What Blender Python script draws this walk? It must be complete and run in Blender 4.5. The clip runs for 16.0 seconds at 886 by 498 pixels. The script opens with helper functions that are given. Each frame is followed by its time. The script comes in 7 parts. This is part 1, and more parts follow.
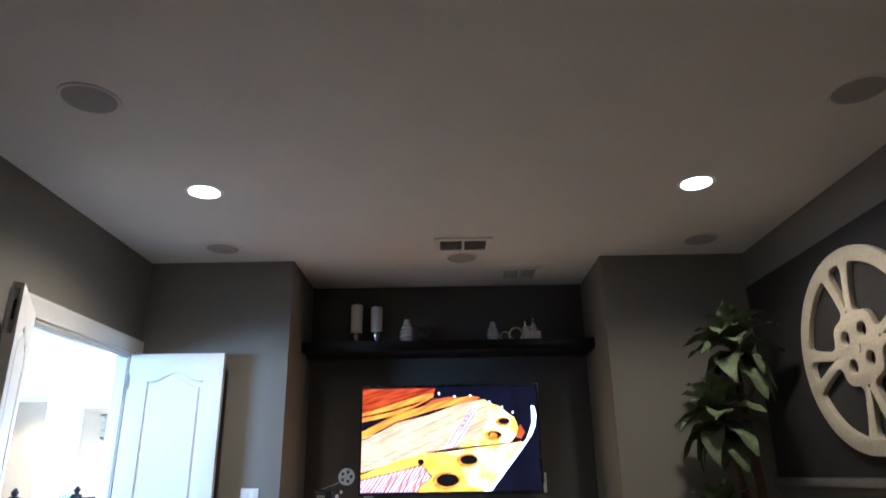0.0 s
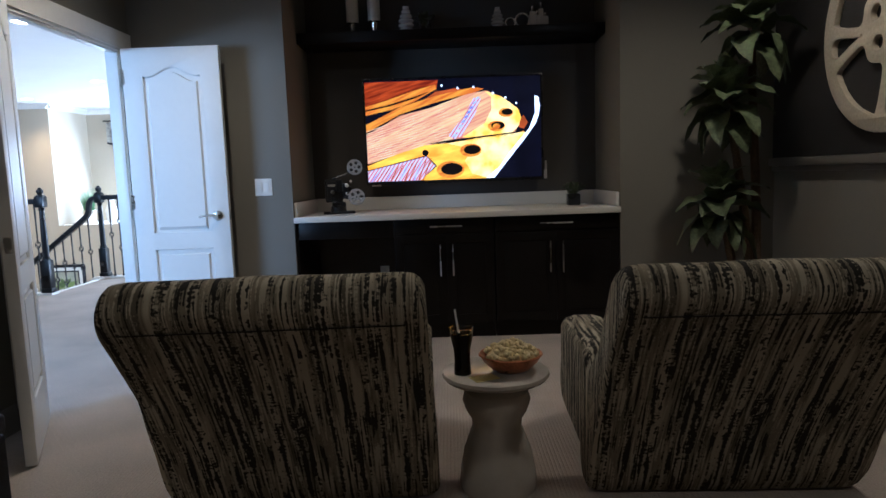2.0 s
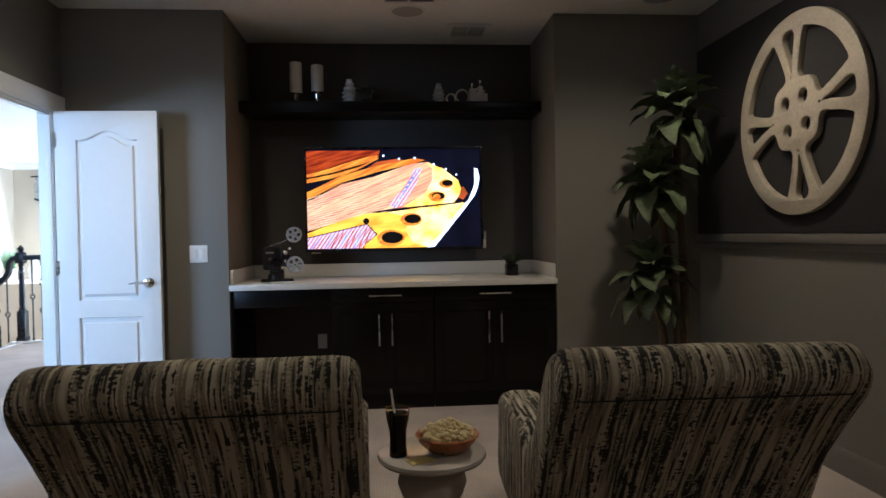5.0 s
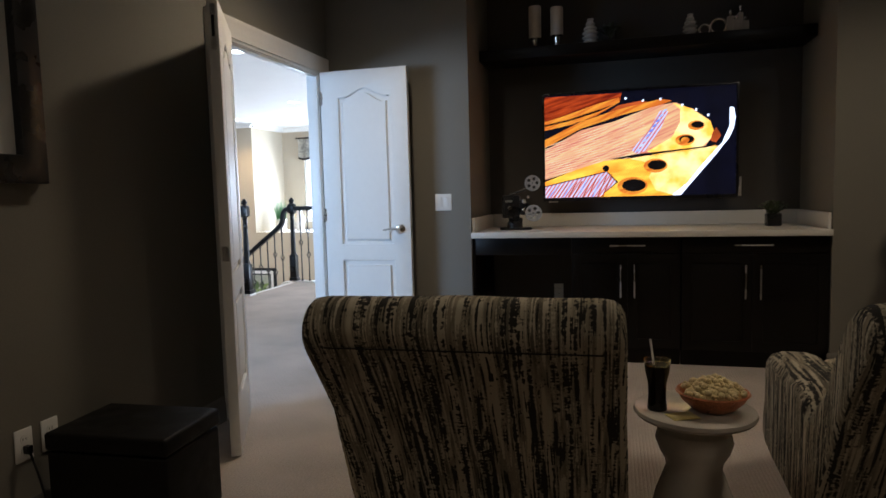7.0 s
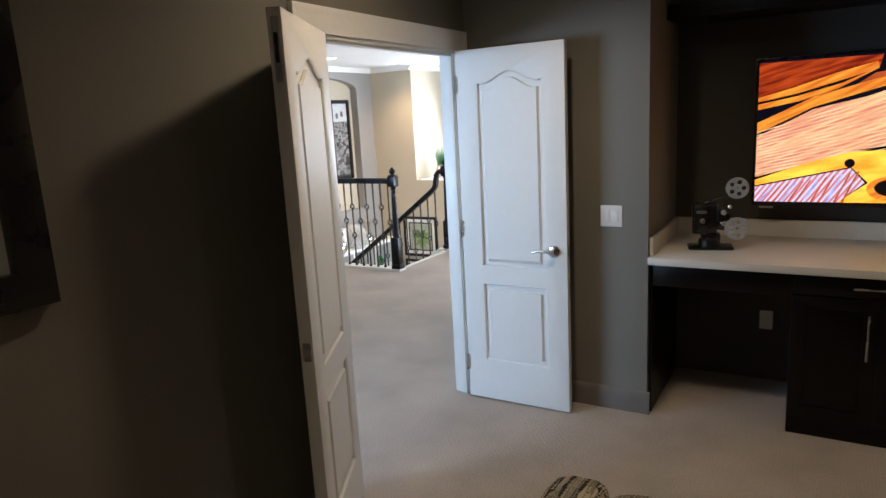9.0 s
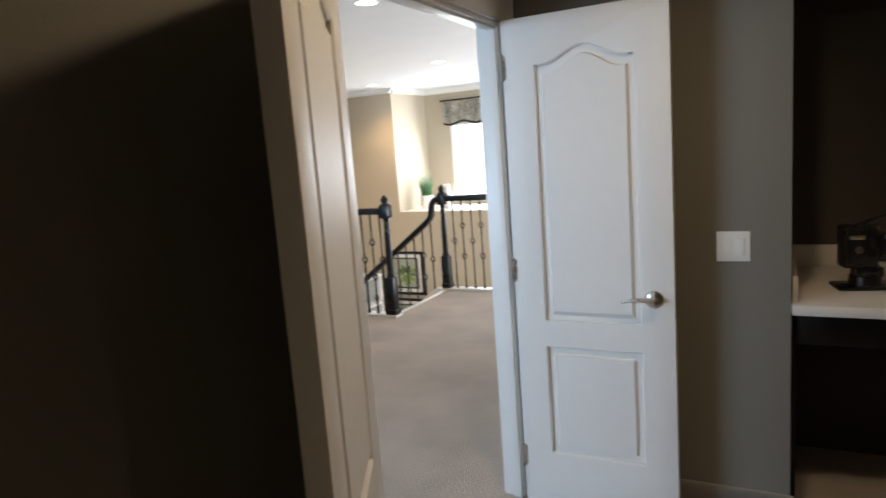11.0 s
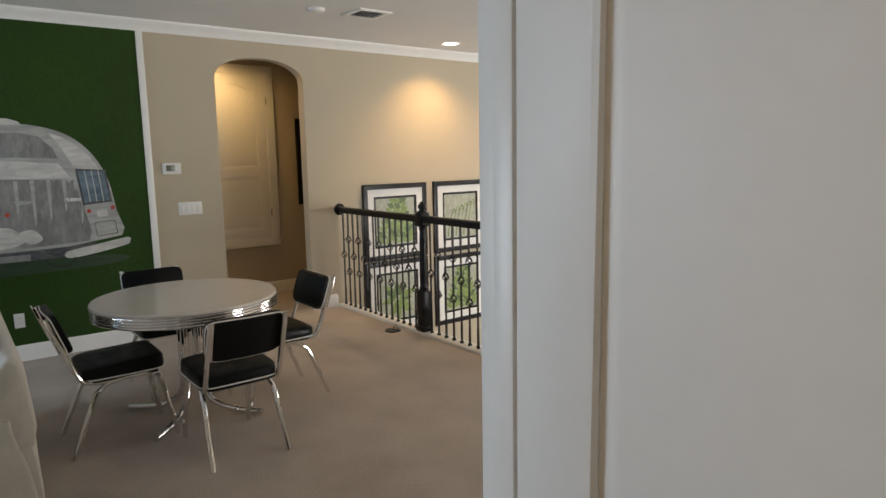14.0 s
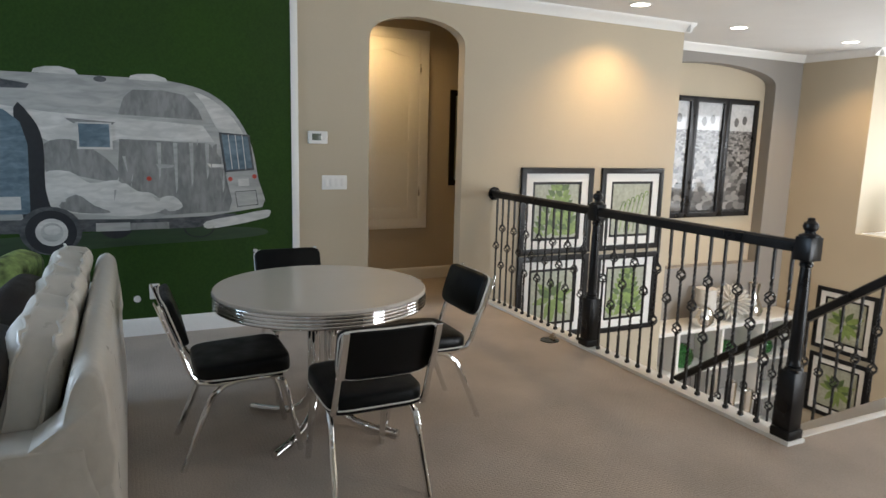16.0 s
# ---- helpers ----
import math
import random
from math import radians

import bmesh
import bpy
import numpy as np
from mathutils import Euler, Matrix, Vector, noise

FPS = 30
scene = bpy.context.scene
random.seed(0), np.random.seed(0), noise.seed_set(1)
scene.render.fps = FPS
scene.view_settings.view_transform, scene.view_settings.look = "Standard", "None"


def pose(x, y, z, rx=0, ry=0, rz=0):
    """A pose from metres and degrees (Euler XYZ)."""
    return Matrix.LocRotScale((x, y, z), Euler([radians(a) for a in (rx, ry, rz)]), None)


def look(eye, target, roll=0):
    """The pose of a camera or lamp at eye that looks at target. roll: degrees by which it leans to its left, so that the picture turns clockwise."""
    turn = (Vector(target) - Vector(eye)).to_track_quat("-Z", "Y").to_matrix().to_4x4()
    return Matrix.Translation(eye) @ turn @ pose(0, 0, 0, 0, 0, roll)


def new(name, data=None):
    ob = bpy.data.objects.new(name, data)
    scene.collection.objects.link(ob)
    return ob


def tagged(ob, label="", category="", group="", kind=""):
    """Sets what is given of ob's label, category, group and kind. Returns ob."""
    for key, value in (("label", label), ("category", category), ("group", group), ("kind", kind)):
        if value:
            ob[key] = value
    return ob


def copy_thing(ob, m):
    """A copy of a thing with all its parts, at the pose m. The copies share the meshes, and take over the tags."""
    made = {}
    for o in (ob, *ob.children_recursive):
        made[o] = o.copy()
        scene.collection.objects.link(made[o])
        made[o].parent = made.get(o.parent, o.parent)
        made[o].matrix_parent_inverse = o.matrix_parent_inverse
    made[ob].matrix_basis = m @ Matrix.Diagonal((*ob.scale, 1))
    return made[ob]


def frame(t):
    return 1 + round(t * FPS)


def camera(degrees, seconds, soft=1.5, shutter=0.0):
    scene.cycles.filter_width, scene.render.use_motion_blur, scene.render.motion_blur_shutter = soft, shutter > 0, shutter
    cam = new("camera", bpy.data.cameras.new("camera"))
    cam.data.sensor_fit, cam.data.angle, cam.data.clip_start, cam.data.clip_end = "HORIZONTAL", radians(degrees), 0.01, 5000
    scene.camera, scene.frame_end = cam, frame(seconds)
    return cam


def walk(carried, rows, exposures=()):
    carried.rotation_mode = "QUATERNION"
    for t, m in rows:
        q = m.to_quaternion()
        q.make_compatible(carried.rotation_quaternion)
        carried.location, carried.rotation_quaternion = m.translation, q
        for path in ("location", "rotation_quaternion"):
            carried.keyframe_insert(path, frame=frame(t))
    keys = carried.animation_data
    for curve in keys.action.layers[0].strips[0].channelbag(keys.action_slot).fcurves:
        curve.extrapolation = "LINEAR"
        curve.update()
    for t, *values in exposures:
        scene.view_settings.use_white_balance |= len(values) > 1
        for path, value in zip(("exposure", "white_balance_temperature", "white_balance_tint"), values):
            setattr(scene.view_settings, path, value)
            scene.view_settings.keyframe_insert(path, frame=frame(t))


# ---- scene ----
cam = camera(68.6, 16.0, shutter=0.22)
PATH = [
    (0, (-0.011, 0.428, 1.232), (-0.021, 2.316, 1.89), -0.9),
    (0.5, (-0.066, 0.441, 1.181), (-0.087, 2.405, 1.558), -1.2),
    (1, (-0.066, 0.459, 1.179), (-0.107, 2.456, 1.283), -1.4),
    (1.5, (-0.062, 0.478, 1.162), (-0.099, 2.477, 1.084), -1.8),
    (2, (-0.057, 0.497, 1.15), (-0.082, 2.484, 0.925), -2.0),
    (2.5, (-0.039, 0.506, 1.155), (0.056, 2.481, 0.854), -0.7),
    (3, (-0.006, 0.501, 1.181), (0.305, 2.468, 0.99), -0.1),
    (3.2, (0.002, 0.494, 1.199), (0.401, 2.45, 1.09), 0.0),
    (5.3, (-0.065, 0.49, 1.215), (0.0, 2.489, 1.172), -0.9),
    (5.5, (-0.082, 0.487, 1.213), (-0.088, 2.486, 1.171), -0.8),
    (6, (-0.102, 0.484, 1.212), (-0.262, 2.476, 1.139), -1.0),
    (6.5, (-0.122, 0.486, 1.204), (-0.417, 2.461, 1.1), -1.3),
    (7, (-0.16, 0.549, 1.173), (-0.675, 2.474, 1.003), -1.5),
    (7.5, (-0.178, 0.866, 1.245), (-0.76, 2.752, 0.921), -0.4),
    (8, (-0.23, 1.27, 1.334), (-1.02, 3.079, 1.013), 0.9),
    (8.5, (-0.276, 1.415, 1.61), (-1.195, 3.148, 1.22), -0.9),
    (8.7, (-0.301, 1.446, 1.683), (-1.257, 3.154, 1.274), -2.0),
    (10.8, (-1.115, 2.228, 1.567), (-2.151, 3.915, 1.282), -4.9),
    (11, (-1.18, 2.31, 1.556), (-2.096, 4.061, 1.254), -4.3),
    (11.5, (-1.31, 2.554, 1.581), (-1.859, 4.447, 1.238), -3.7),
    (12, (-1.309, 2.886, 1.56), (-1.857, 4.775, 1.198), -3.4),
    (12.5, (-1.334, 3.288, 1.56), (-2.256, 5.023, 1.184), -2.4),
    (13, (-1.431, 3.677, 1.58), (-2.558, 5.303, 1.287), -1.6),
    (13.5, (-1.47, 4.021, 1.551), (-2.868, 5.425, 1.279), -1.3),
    (14, (-1.545, 4.202, 1.57), (-3.113, 5.41, 1.283), -1.1),
    (14.5, (-1.629, 4.258, 1.571), (-3.205, 5.455, 1.283), 0.0),
    (15, (-1.791, 4.277, 1.548), (-3.498, 5.271, 1.233), -0.3),
    (15.5, (-2.038, 4.364, 1.527), (-3.785, 5.275, 1.185), 0.7),
    (16, (-2.396, 4.471, 1.506), (-4.171, 5.331, 1.173), 1.5),
]
EXPOSURES = [
    (0.0, 1.05, 4700, 9), (0.5, 0.62, 4650, 9), (1.5, 0.15, 4650, 9), (2.0, 0.15, 4750, 9), (2.5, 0.45, 5050, 10), (3.2, 0.88, 5650, 10),
    (5.3, 0.3, 5000, 9), (6.0, 0.16, 5150, 9), (7.0, -0.03, 5450, 10), (8.5, 0.05, 5700, 10), (11.0, -0.2, 6350, 11), (12.5, -0.55, 6900, 11), (14.0, -0.80, 7200, 13), (15.0, -0.75, 6500, 12), (16.0, -0.62, 6550, 11),
]
walk(cam, [(t, look(eye, target, roll)) for t, eye, target, roll in PATH], EXPOSURES)

# ---- world and large lights ----
world = bpy.data.worlds.new("sky")
scene.world = world
world.use_nodes = True
wn = world.node_tree
sky = wn.nodes.new("ShaderNodeTexSky")
sky.sky_type, sky.sun_disc = "NISHITA", False
sky.sun_elevation, sky.sun_rotation = radians(50), radians(120)
wn.links.new(sky.outputs[0], wn.nodes["Background"].inputs[0])
wn.nodes["Background"].inputs[1].default_value = 0.15


def area_lamp(name, size_x, size_y, power, m, colour=(1, 1, 1), spread=180):
    data = bpy.data.lights.new(name, "AREA")
    data.shape, data.size, data.size_y, data.energy, data.color = "RECTANGLE", size_x, size_y, power, colour
    data.spread = radians(spread)
    ob = new(name, data)
    ob.matrix_world = m
    return ob


def can_lamp(name, x, y, z, power, colour, angle=150, radius=0.06):
    data = bpy.data.lights.new(name, "SPOT")
    data.energy, data.color, data.spot_size, data.spot_blend, data.shadow_soft_size = power, colour, radians(angle), 0.8, radius
    ob = new(name, data)
    ob.location = (x, y, z)
    return ob


CEIL = 2.74
DAY = (0.86, 0.93, 1.0)
WARM = (1.0, 0.80, 0.58)
# daylight in the openings of the north and south windows
area_lamp("north_daylight", 2.3, 1.4, 140, look((-5.85, 14.0, 1.35), (-5.85, 8.0, 0.2)), DAY)
area_lamp("south_daylight", 2.4, 1.5, 130, look((-5.85, 0.42, 1.55), (-3.9, 6.0, 1.3)), (0.58, 0.77, 1.0), 120)
# added fill light for the foyer, in an unseen east opening
area_lamp("foyer_fill", 3.0, 2.6, 640, look((0.85, 11.2, 0.25), (-7.0, 9.0, -0.3)), DAY)
THEATRE_LAMPS = ((-1.35, 3.72), (1.38, 3.72), (-1.35, 0.75), (1.38, 0.75))
HALL_LAMPS = ((-7.14, 8.67), (-7.47, 10.31), (-7.43, 12.1), (-5.31, 10.47), (-4.07, 6.84))
for lx, ly in THEATRE_LAMPS:
    can_lamp("theatre_can", lx, ly, CEIL - 0.03, (53 if lx < 0 else 46) if ly > 2 else 18, (1.0, 0.74, 0.44))
for lx, ly in HALL_LAMPS:
    can_lamp("hall_can", lx, ly, CEIL - 0.03, 125 if lx < -7 else 24, (1.0, 0.66, 0.32), 130)
can_lamp("corridor_can", -8.3, 6.62, CEIL - 0.03, 58, (1.0, 0.66, 0.27), 165)

# ---- materials ----


def material(name, colour, rough=0.6, metal=0.0, var=0.12, scale=6.0, fine=90.0, bump=0.1, bump_scale=None, emit=None, emit_strength=0.0, coat=0.0, rough_var=0.1, spec=0.5):
    m = bpy.data.materials.new(name)
    m.use_nodes = True
    nt = m.node_tree
    b = nt.nodes["Principled BSDF"]
    b.inputs["Roughness"].default_value, b.inputs["Metallic"].default_value = rough, metal
    b.inputs["Coat Weight"].default_value = coat
    b.inputs["Specular IOR Level"].default_value = spec
    tc = nt.nodes.new("ShaderNodeTexCoord")
    n1, n2 = nt.nodes.new("ShaderNodeTexNoise"), nt.nodes.new("ShaderNodeTexNoise")
    n1.inputs["Scale"].default_value, n1.inputs["Detail"].default_value = scale, 4
    n2.inputs["Scale"].default_value, n2.inputs["Detail"].default_value = fine, 3
    nt.links.new(tc.outputs["Object"], n1.inputs["Vector"])
    nt.links.new(tc.outputs["Object"], n2.inputs["Vector"])
    add = nt.nodes.new("ShaderNodeMath")
    add.operation = "ADD"
    nt.links.new(n1.outputs[0], add.inputs[0])
    nt.links.new(n2.outputs[0], add.inputs[1])
    ramp = nt.nodes.new("ShaderNodeMapRange")
    ramp.inputs[1].default_value, ramp.inputs[2].default_value = 0.7, 1.3
    ramp.inputs[3].default_value, ramp.inputs[4].default_value = 1 - var, 1 + var
    nt.links.new(add.outputs[0], ramp.inputs[0])
    mix = nt.nodes.new("ShaderNodeVectorMath")
    mix.operation = "SCALE"
    mix.inputs[0].default_value = colour[:3]
    nt.links.new(ramp.outputs[0], mix.inputs["Scale"])
    nt.links.new(mix.outputs[0], b.inputs["Base Color"])
    rr = nt.nodes.new("ShaderNodeMapRange")
    rr.inputs[1].default_value, rr.inputs[2].default_value = 0.3, 0.7
    rr.inputs[3].default_value, rr.inputs[4].default_value = max(0.02, rough - rough_var), min(1, rough + rough_var)
    nt.links.new(n1.outputs[0], rr.inputs[0])
    nt.links.new(rr.outputs[0], b.inputs["Roughness"])
    if bump:
        bp = nt.nodes.new("ShaderNodeBump")
        bp.inputs["Strength"].default_value, bp.inputs["Distance"].default_value = bump, 0.004
        src = n2
        if bump_scale:
            src = nt.nodes.new("ShaderNodeTexNoise")
            src.inputs["Scale"].default_value = bump_scale
            nt.links.new(tc.outputs["Object"], src.inputs["Vector"])
        nt.links.new(src.outputs[0], bp.inputs["Height"])
        nt.links.new(bp.outputs[0], b.inputs["Normal"])
    if emit:
        b.inputs["Emission Color"].default_value = (*emit, 1)
        b.inputs["Emission Strength"].default_value = emit_strength
    return m


M_THEATRE = material("theatre_wall_paint", (0.178, 0.166, 0.138), 0.75, var=0.06, scale=2, fine=160, bump=0.12)
# wall paint darkened: the shade inside the niche is put into this colour
M_NICHE = material("niche_wall_shaded", (0.068, 0.061, 0.052), 0.75, var=0.06, scale=2, fine=160, bump=0.12)
M_CEIL = material("theatre_ceiling_paint", (0.66, 0.63, 0.58), 0.9, var=0.05, scale=3, fine=120, bump=0.5)
M_HCEIL = material("hall_ceiling_paint", (0.72, 0.71, 0.69), 0.9, var=0.03, scale=3, fine=120, bump=0.5)
M_HALL = material("hall_wall_paint", (0.48, 0.412, 0.305), 0.8, var=0.04, scale=2, fine=150, bump=0.15)
M_GREY = material("foyer_grey_paint", (0.27, 0.25, 0.23), 0.8, var=0.05, scale=2, fine=150, bump=0.15)
M_WHITE = material("white_trim_paint", (0.78, 0.77, 0.74), 0.38, var=0.02, scale=5, fine=40, bump=0.03, rough_var=0.03)
M_DOOR = material("white_door_paint", (0.76, 0.75, 0.72), 0.5, var=0.015, scale=4, fine=30, bump=0.03, rough_var=0.03)
M_GREYTRIM = material("grey_trim_paint", (0.15, 0.137, 0.12), 0.4, var=0.06, scale=5, fine=40, bump=0.03)
M_BLACK = material("espresso_wood", (0.004, 0.003, 0.0026), 0.38, var=0.35, scale=3, fine=60, bump=0.06, spec=0.25)
M_RAIL = material("black_stained_rail", (0.008, 0.0075, 0.008), 0.34, var=0.3, scale=8, fine=60, bump=0.05, spec=0.28)
M_IRON = material("wrought_iron", (0.011, 0.010, 0.010), 0.42, metal=0.2, var=0.3, scale=20, fine=120, bump=0.2)
M_COUNTER = material("white_solid_counter", (0.66, 0.64, 0.60), 0.38, var=0.02, scale=8, fine=200, bump=0.0, rough_var=0.02)
M_STEEL = material("brushed_nickel", (0.62, 0.60, 0.56), 0.28, metal=1.0, var=0.06, scale=10, fine=120, bump=0.05)
M_CHROME = material("chrome", (0.82, 0.82, 0.82), 0.07, metal=1.0, var=0.03, scale=10, fine=80, bump=0.0, rough_var=0.04)
M_PLASTIC = material("white_plastic", (0.74, 0.73, 0.70), 0.4, var=0.02, scale=10, fine=80, bump=0.0)
M_BEZEL = material("black_plastic", (0.008, 0.008, 0.009), 0.3, var=0.2, scale=10, fine=80, bump=0.0)
M_GREENPAINT = material("green_wall_paint", (0.022, 0.055, 0.0085), 0.75, var=0.2, scale=1.6, fine=60, bump=0.12, spec=0.2)
M_PANEL = material("dark_acoustic_fabric", (0.020, 0.018, 0.017), 0.95, var=0.2, scale=4, fine=400, bump=0.5)
M_REEL = material("cream_painted_reel", (0.42, 0.37, 0.28), 0.5, var=0.16, scale=7, fine=60, bump=0.15)
M_VINYL = material("black_vinyl", (0.004, 0.0045, 0.005), 0.40, var=0.2, scale=10, fine=180, bump=0.12, spec=0.18)
M_PIPING = material("white_piping", (0.75, 0.74, 0.70), 0.4, var=0.04, bump=0.0)
M_TABLETOP = material("cream_laminate", (0.62, 0.57, 0.50), 0.22, var=0.015, scale=3, fine=200, bump=0.0, rough_var=0.02)
M_LEATHER = material("ivory_leather", (0.66, 0.62, 0.56), 0.34, var=0.05, scale=9, fine=26, bump=0.4, rough_var=0.08)
M_DARKPILLOW = material("dark_brown_cushion_cloth", (0.018, 0.013, 0.011), 0.6, var=0.25, scale=15, fine=200, bump=0.3)
M_BLACKLEATHER = material("black_leather", (0.005, 0.0045, 0.004), 0.55, var=0.2, scale=14, fine=200, bump=0.3, spec=0.2)
M_CERAMIC = material("white_ceramic", (0.55, 0.51, 0.45), 0.18, var=0.04, scale=6, fine=40, bump=0.0)
M_COLA = material("dark_cola", (0.004, 0.002, 0.0015), 0.15, var=0.2, bump=0.0, spec=0.25)
M_COPPER = material("hammered_copper", (0.50, 0.20, 0.09), 0.35, metal=0.7, var=0.25, scale=30, fine=120, bump=0.4)
M_POPCORN = material("popcorn", (0.72, 0.60, 0.33), 0.8, var=0.25, scale=60, fine=200, bump=0.5)
M_LEAF = material("plant_leaf", (0.078, 0.098, 0.050), 0.42, var=0.6, scale=9, fine=60, bump=0.25)
M_BARK = material("palm_bark", (0.10, 0.065, 0.038), 0.85, var=0.35, scale=25, fine=90, bump=0.8)
M_GRASS = material("grass_leaf", (0.05, 0.16, 0.04), 0.5, var=0.3, scale=20, bump=0.0)
M_MAT = material("white_picture_mat", (0.74, 0.73, 0.70), 0.8, var=0.02, bump=0.0)
M_WAX = material("white_candle_wax", (0.62, 0.58, 0.52), 0.5, var=0.06, bump=0.05)
M_SILVER = material("silver_glaze", (0.75, 0.74, 0.72), 0.14, metal=1.0, var=0.08, scale=16, bump=0.05)
M_LAMP = material("lamp_lens", (0.9, 0.9, 0.85), 0.5, var=0.0, bump=0.0, emit=(1.0, 0.93, 0.80), emit_strength=14)
M_GRILLE = material("speaker_grille", (0.34, 0.32, 0.29), 0.8, var=0.1, scale=30, fine=500, bump=0.6)
# near-black for the shade inside vent, socket and bolt openings, plus a print ground
M_SLOT = material("vent_dark", (0.03, 0.03, 0.03), 0.8, var=0.1, bump=0.0)


def glass_material(name, colour=(1, 1, 1), rough=0.02):
    m = bpy.data.materials.new(name)
    m.use_nodes = True
    b = m.node_tree.nodes["Principled BSDF"]
    b.inputs["Base Color"].default_value = (*colour, 1)
    b.inputs["Roughness"].default_value = rough
    b.inputs["Transmission Weight"].default_value = 1.0
    b.inputs["IOR"].default_value = 1.45
    return m


M_GLASS = glass_material("clear_glass")
M_GREENGLASS = glass_material("green_glass", (0.10, 0.45, 0.12))


def carpet_material(name, colour):
    m = material(name, colour, 0.95, var=0.19, scale=2.2, fine=130, bump=0.0, spec=0.15)
    nt = m.node_tree
    b = nt.nodes["Principled BSDF"]
    tc = nt.nodes.new("ShaderNodeTexCoord")
    mp = nt.nodes.new("ShaderNodeMapping")
    mp.inputs["Rotation"].default_value = (0, 0, radians(90))
    br = nt.nodes.new("ShaderNodeTexBrick")
    br.inputs["Scale"].default_value = 1.0
    br.inputs["Brick Width"].default_value, br.inputs["Row Height"].default_value = 0.036, 0.015
    br.inputs["Mortar Size"].default_value, br.inputs["Mortar Smooth"].default_value = 0.0045, 1.0
    br.inputs["Color1"].default_value = br.inputs["Color2"].default_value = (1, 1, 1, 1)
    br.inputs["Mortar"].default_value = (0, 0, 0, 1)
    nt.links.new(tc.outputs["Object"], mp.inputs[0])
    nt.links.new(mp.outputs[0], br.inputs["Vector"])
    ns = nt.nodes.new("ShaderNodeTexNoise")
    ns.inputs["Scale"].default_value = 420
    nt.links.new(tc.outputs["Object"], ns.inputs["Vector"])
    ma = nt.nodes.new("ShaderNodeMath")
    ma.operation = "MULTIPLY_ADD"
    ma.inputs[1].default_value = 0.6
    nt.links.new(ns.outputs[0], ma.inputs[0])
    nt.links.new(br.outputs["Color"], ma.inputs[2])
    bp = nt.nodes.new("ShaderNodeBump")
    bp.inputs["Strength"].default_value, bp.inputs["Distance"].default_value = 0.4, 0.007
    nt.links.new(ma.outputs[0], bp.inputs["Height"])
    nt.links.new(bp.outputs[0], b.inputs["Normal"])
    return m


M_CARPET = carpet_material("beige_loop_carpet", (0.48, 0.418, 0.365))


def striped_fabric():
    m = bpy.data.materials.new("striped_ikat_fabric")
    m.use_nodes = True
    nt = m.node_tree
    b = nt.nodes["Principled BSDF"]
    b.inputs["Roughness"].default_value = 0.95
    b.inputs["Specular IOR Level"].default_value = 0.15
    tc = nt.nodes.new("ShaderNodeTexCoord")

    def noise_of(sx, sy, sz, detail=3):
        mp = nt.nodes.new("ShaderNodeMapping")
        mp.inputs["Scale"].default_value = (sx, sy, sz)
        ns = nt.nodes.new("ShaderNodeTexNoise")
        ns.inputs["Scale"].default_value, ns.inputs["Detail"].default_value = 1.0, detail
        nt.links.new(tc.outputs["Object"], mp.inputs[0])
        nt.links.new(mp.outputs[0], ns.inputs["Vector"])
        return ns

    def ramp_of(src, stops):
        r = nt.nodes.new("ShaderNodeValToRGB")
        for i, (p, c) in enumerate(stops):
            e = r.color_ramp.elements[i] if i < 2 else r.color_ramp.elements.new(p)
            e.position, e.color = p, (*c, 1)
        nt.links.new(src.outputs[0], r.inputs[0])
        return r

    # stripes run along x on the front, back and top, along y on the flanks
    sep, nsep, comb = nt.nodes.new("ShaderNodeSeparateXYZ"), nt.nodes.new("ShaderNodeSeparateXYZ"), nt.nodes.new("ShaderNodeCombineXYZ")
    nt.links.new(tc.outputs["Object"], sep.inputs[0])
    nt.links.new(tc.outputs["Normal"], nsep.inputs[0])

    def math_of(op, a, c=None, d=None):
        mu = nt.nodes.new("ShaderNodeMath")
        mu.operation = op
        for i, s in enumerate((a, c, d)):
            if s is None:
                continue
            if isinstance(s, (int, float)):
                mu.inputs[i].default_value = s
            else:
                nt.links.new(s, mu.inputs[i])
        return mu.outputs[0]

    flank = math_of("GREATER_THAN", math_of("ABSOLUTE", nsep.outputs[0]), 0.75)
    across = math_of("MULTIPLY_ADD", flank, math_of("SUBTRACT", sep.outputs[1], sep.outputs[0]), sep.outputs[0])
    nt.links.new(across, comb.inputs[0])
    nt.links.new(sep.outputs[1], comb.inputs[1])
    nt.links.new(sep.outputs[2], comb.inputs[2])

    def woven(sx, sl, detail=1.0, shift=0.0):
        mp = nt.nodes.new("ShaderNodeMapping")
        mp.inputs["Scale"].default_value, mp.inputs["Location"].default_value = (sx, sl, sl), (shift, shift, shift)
        ns = nt.nodes.new("ShaderNodeTexNoise")
        ns.inputs["Scale"].default_value, ns.inputs["Detail"].default_value = 1.0, detail
        nt.links.new(comb.outputs[0], mp.inputs[0])
        nt.links.new(mp.outputs[0], ns.inputs["Vector"])
        return ns

    bead = woven(60, 105, 1.0)
    rough_edge = math_of("MULTIPLY_ADD", bead.outputs[0], 0.30, -0.15)
    column = math_of("MULTIPLY", woven(62, 1.6, 0.5).outputs[0], 0.66)
    wide = math_of("ADD", math_of("MULTIPLY_ADD", woven(70, 15, 1.0, 2.2).outputs[0], 0.34, column), rough_edge)
    thin = math_of("ADD", woven(130, 6.0, 0.5, 7.3).outputs[0], rough_edge)

    def ramp_on(sock, stops):
        r = nt.nodes.new("ShaderNodeValToRGB")
        for i, (p, c) in enumerate(stops):
            e = r.color_ramp.elements[i] if i < 2 else r.color_ramp.elements.new(p)
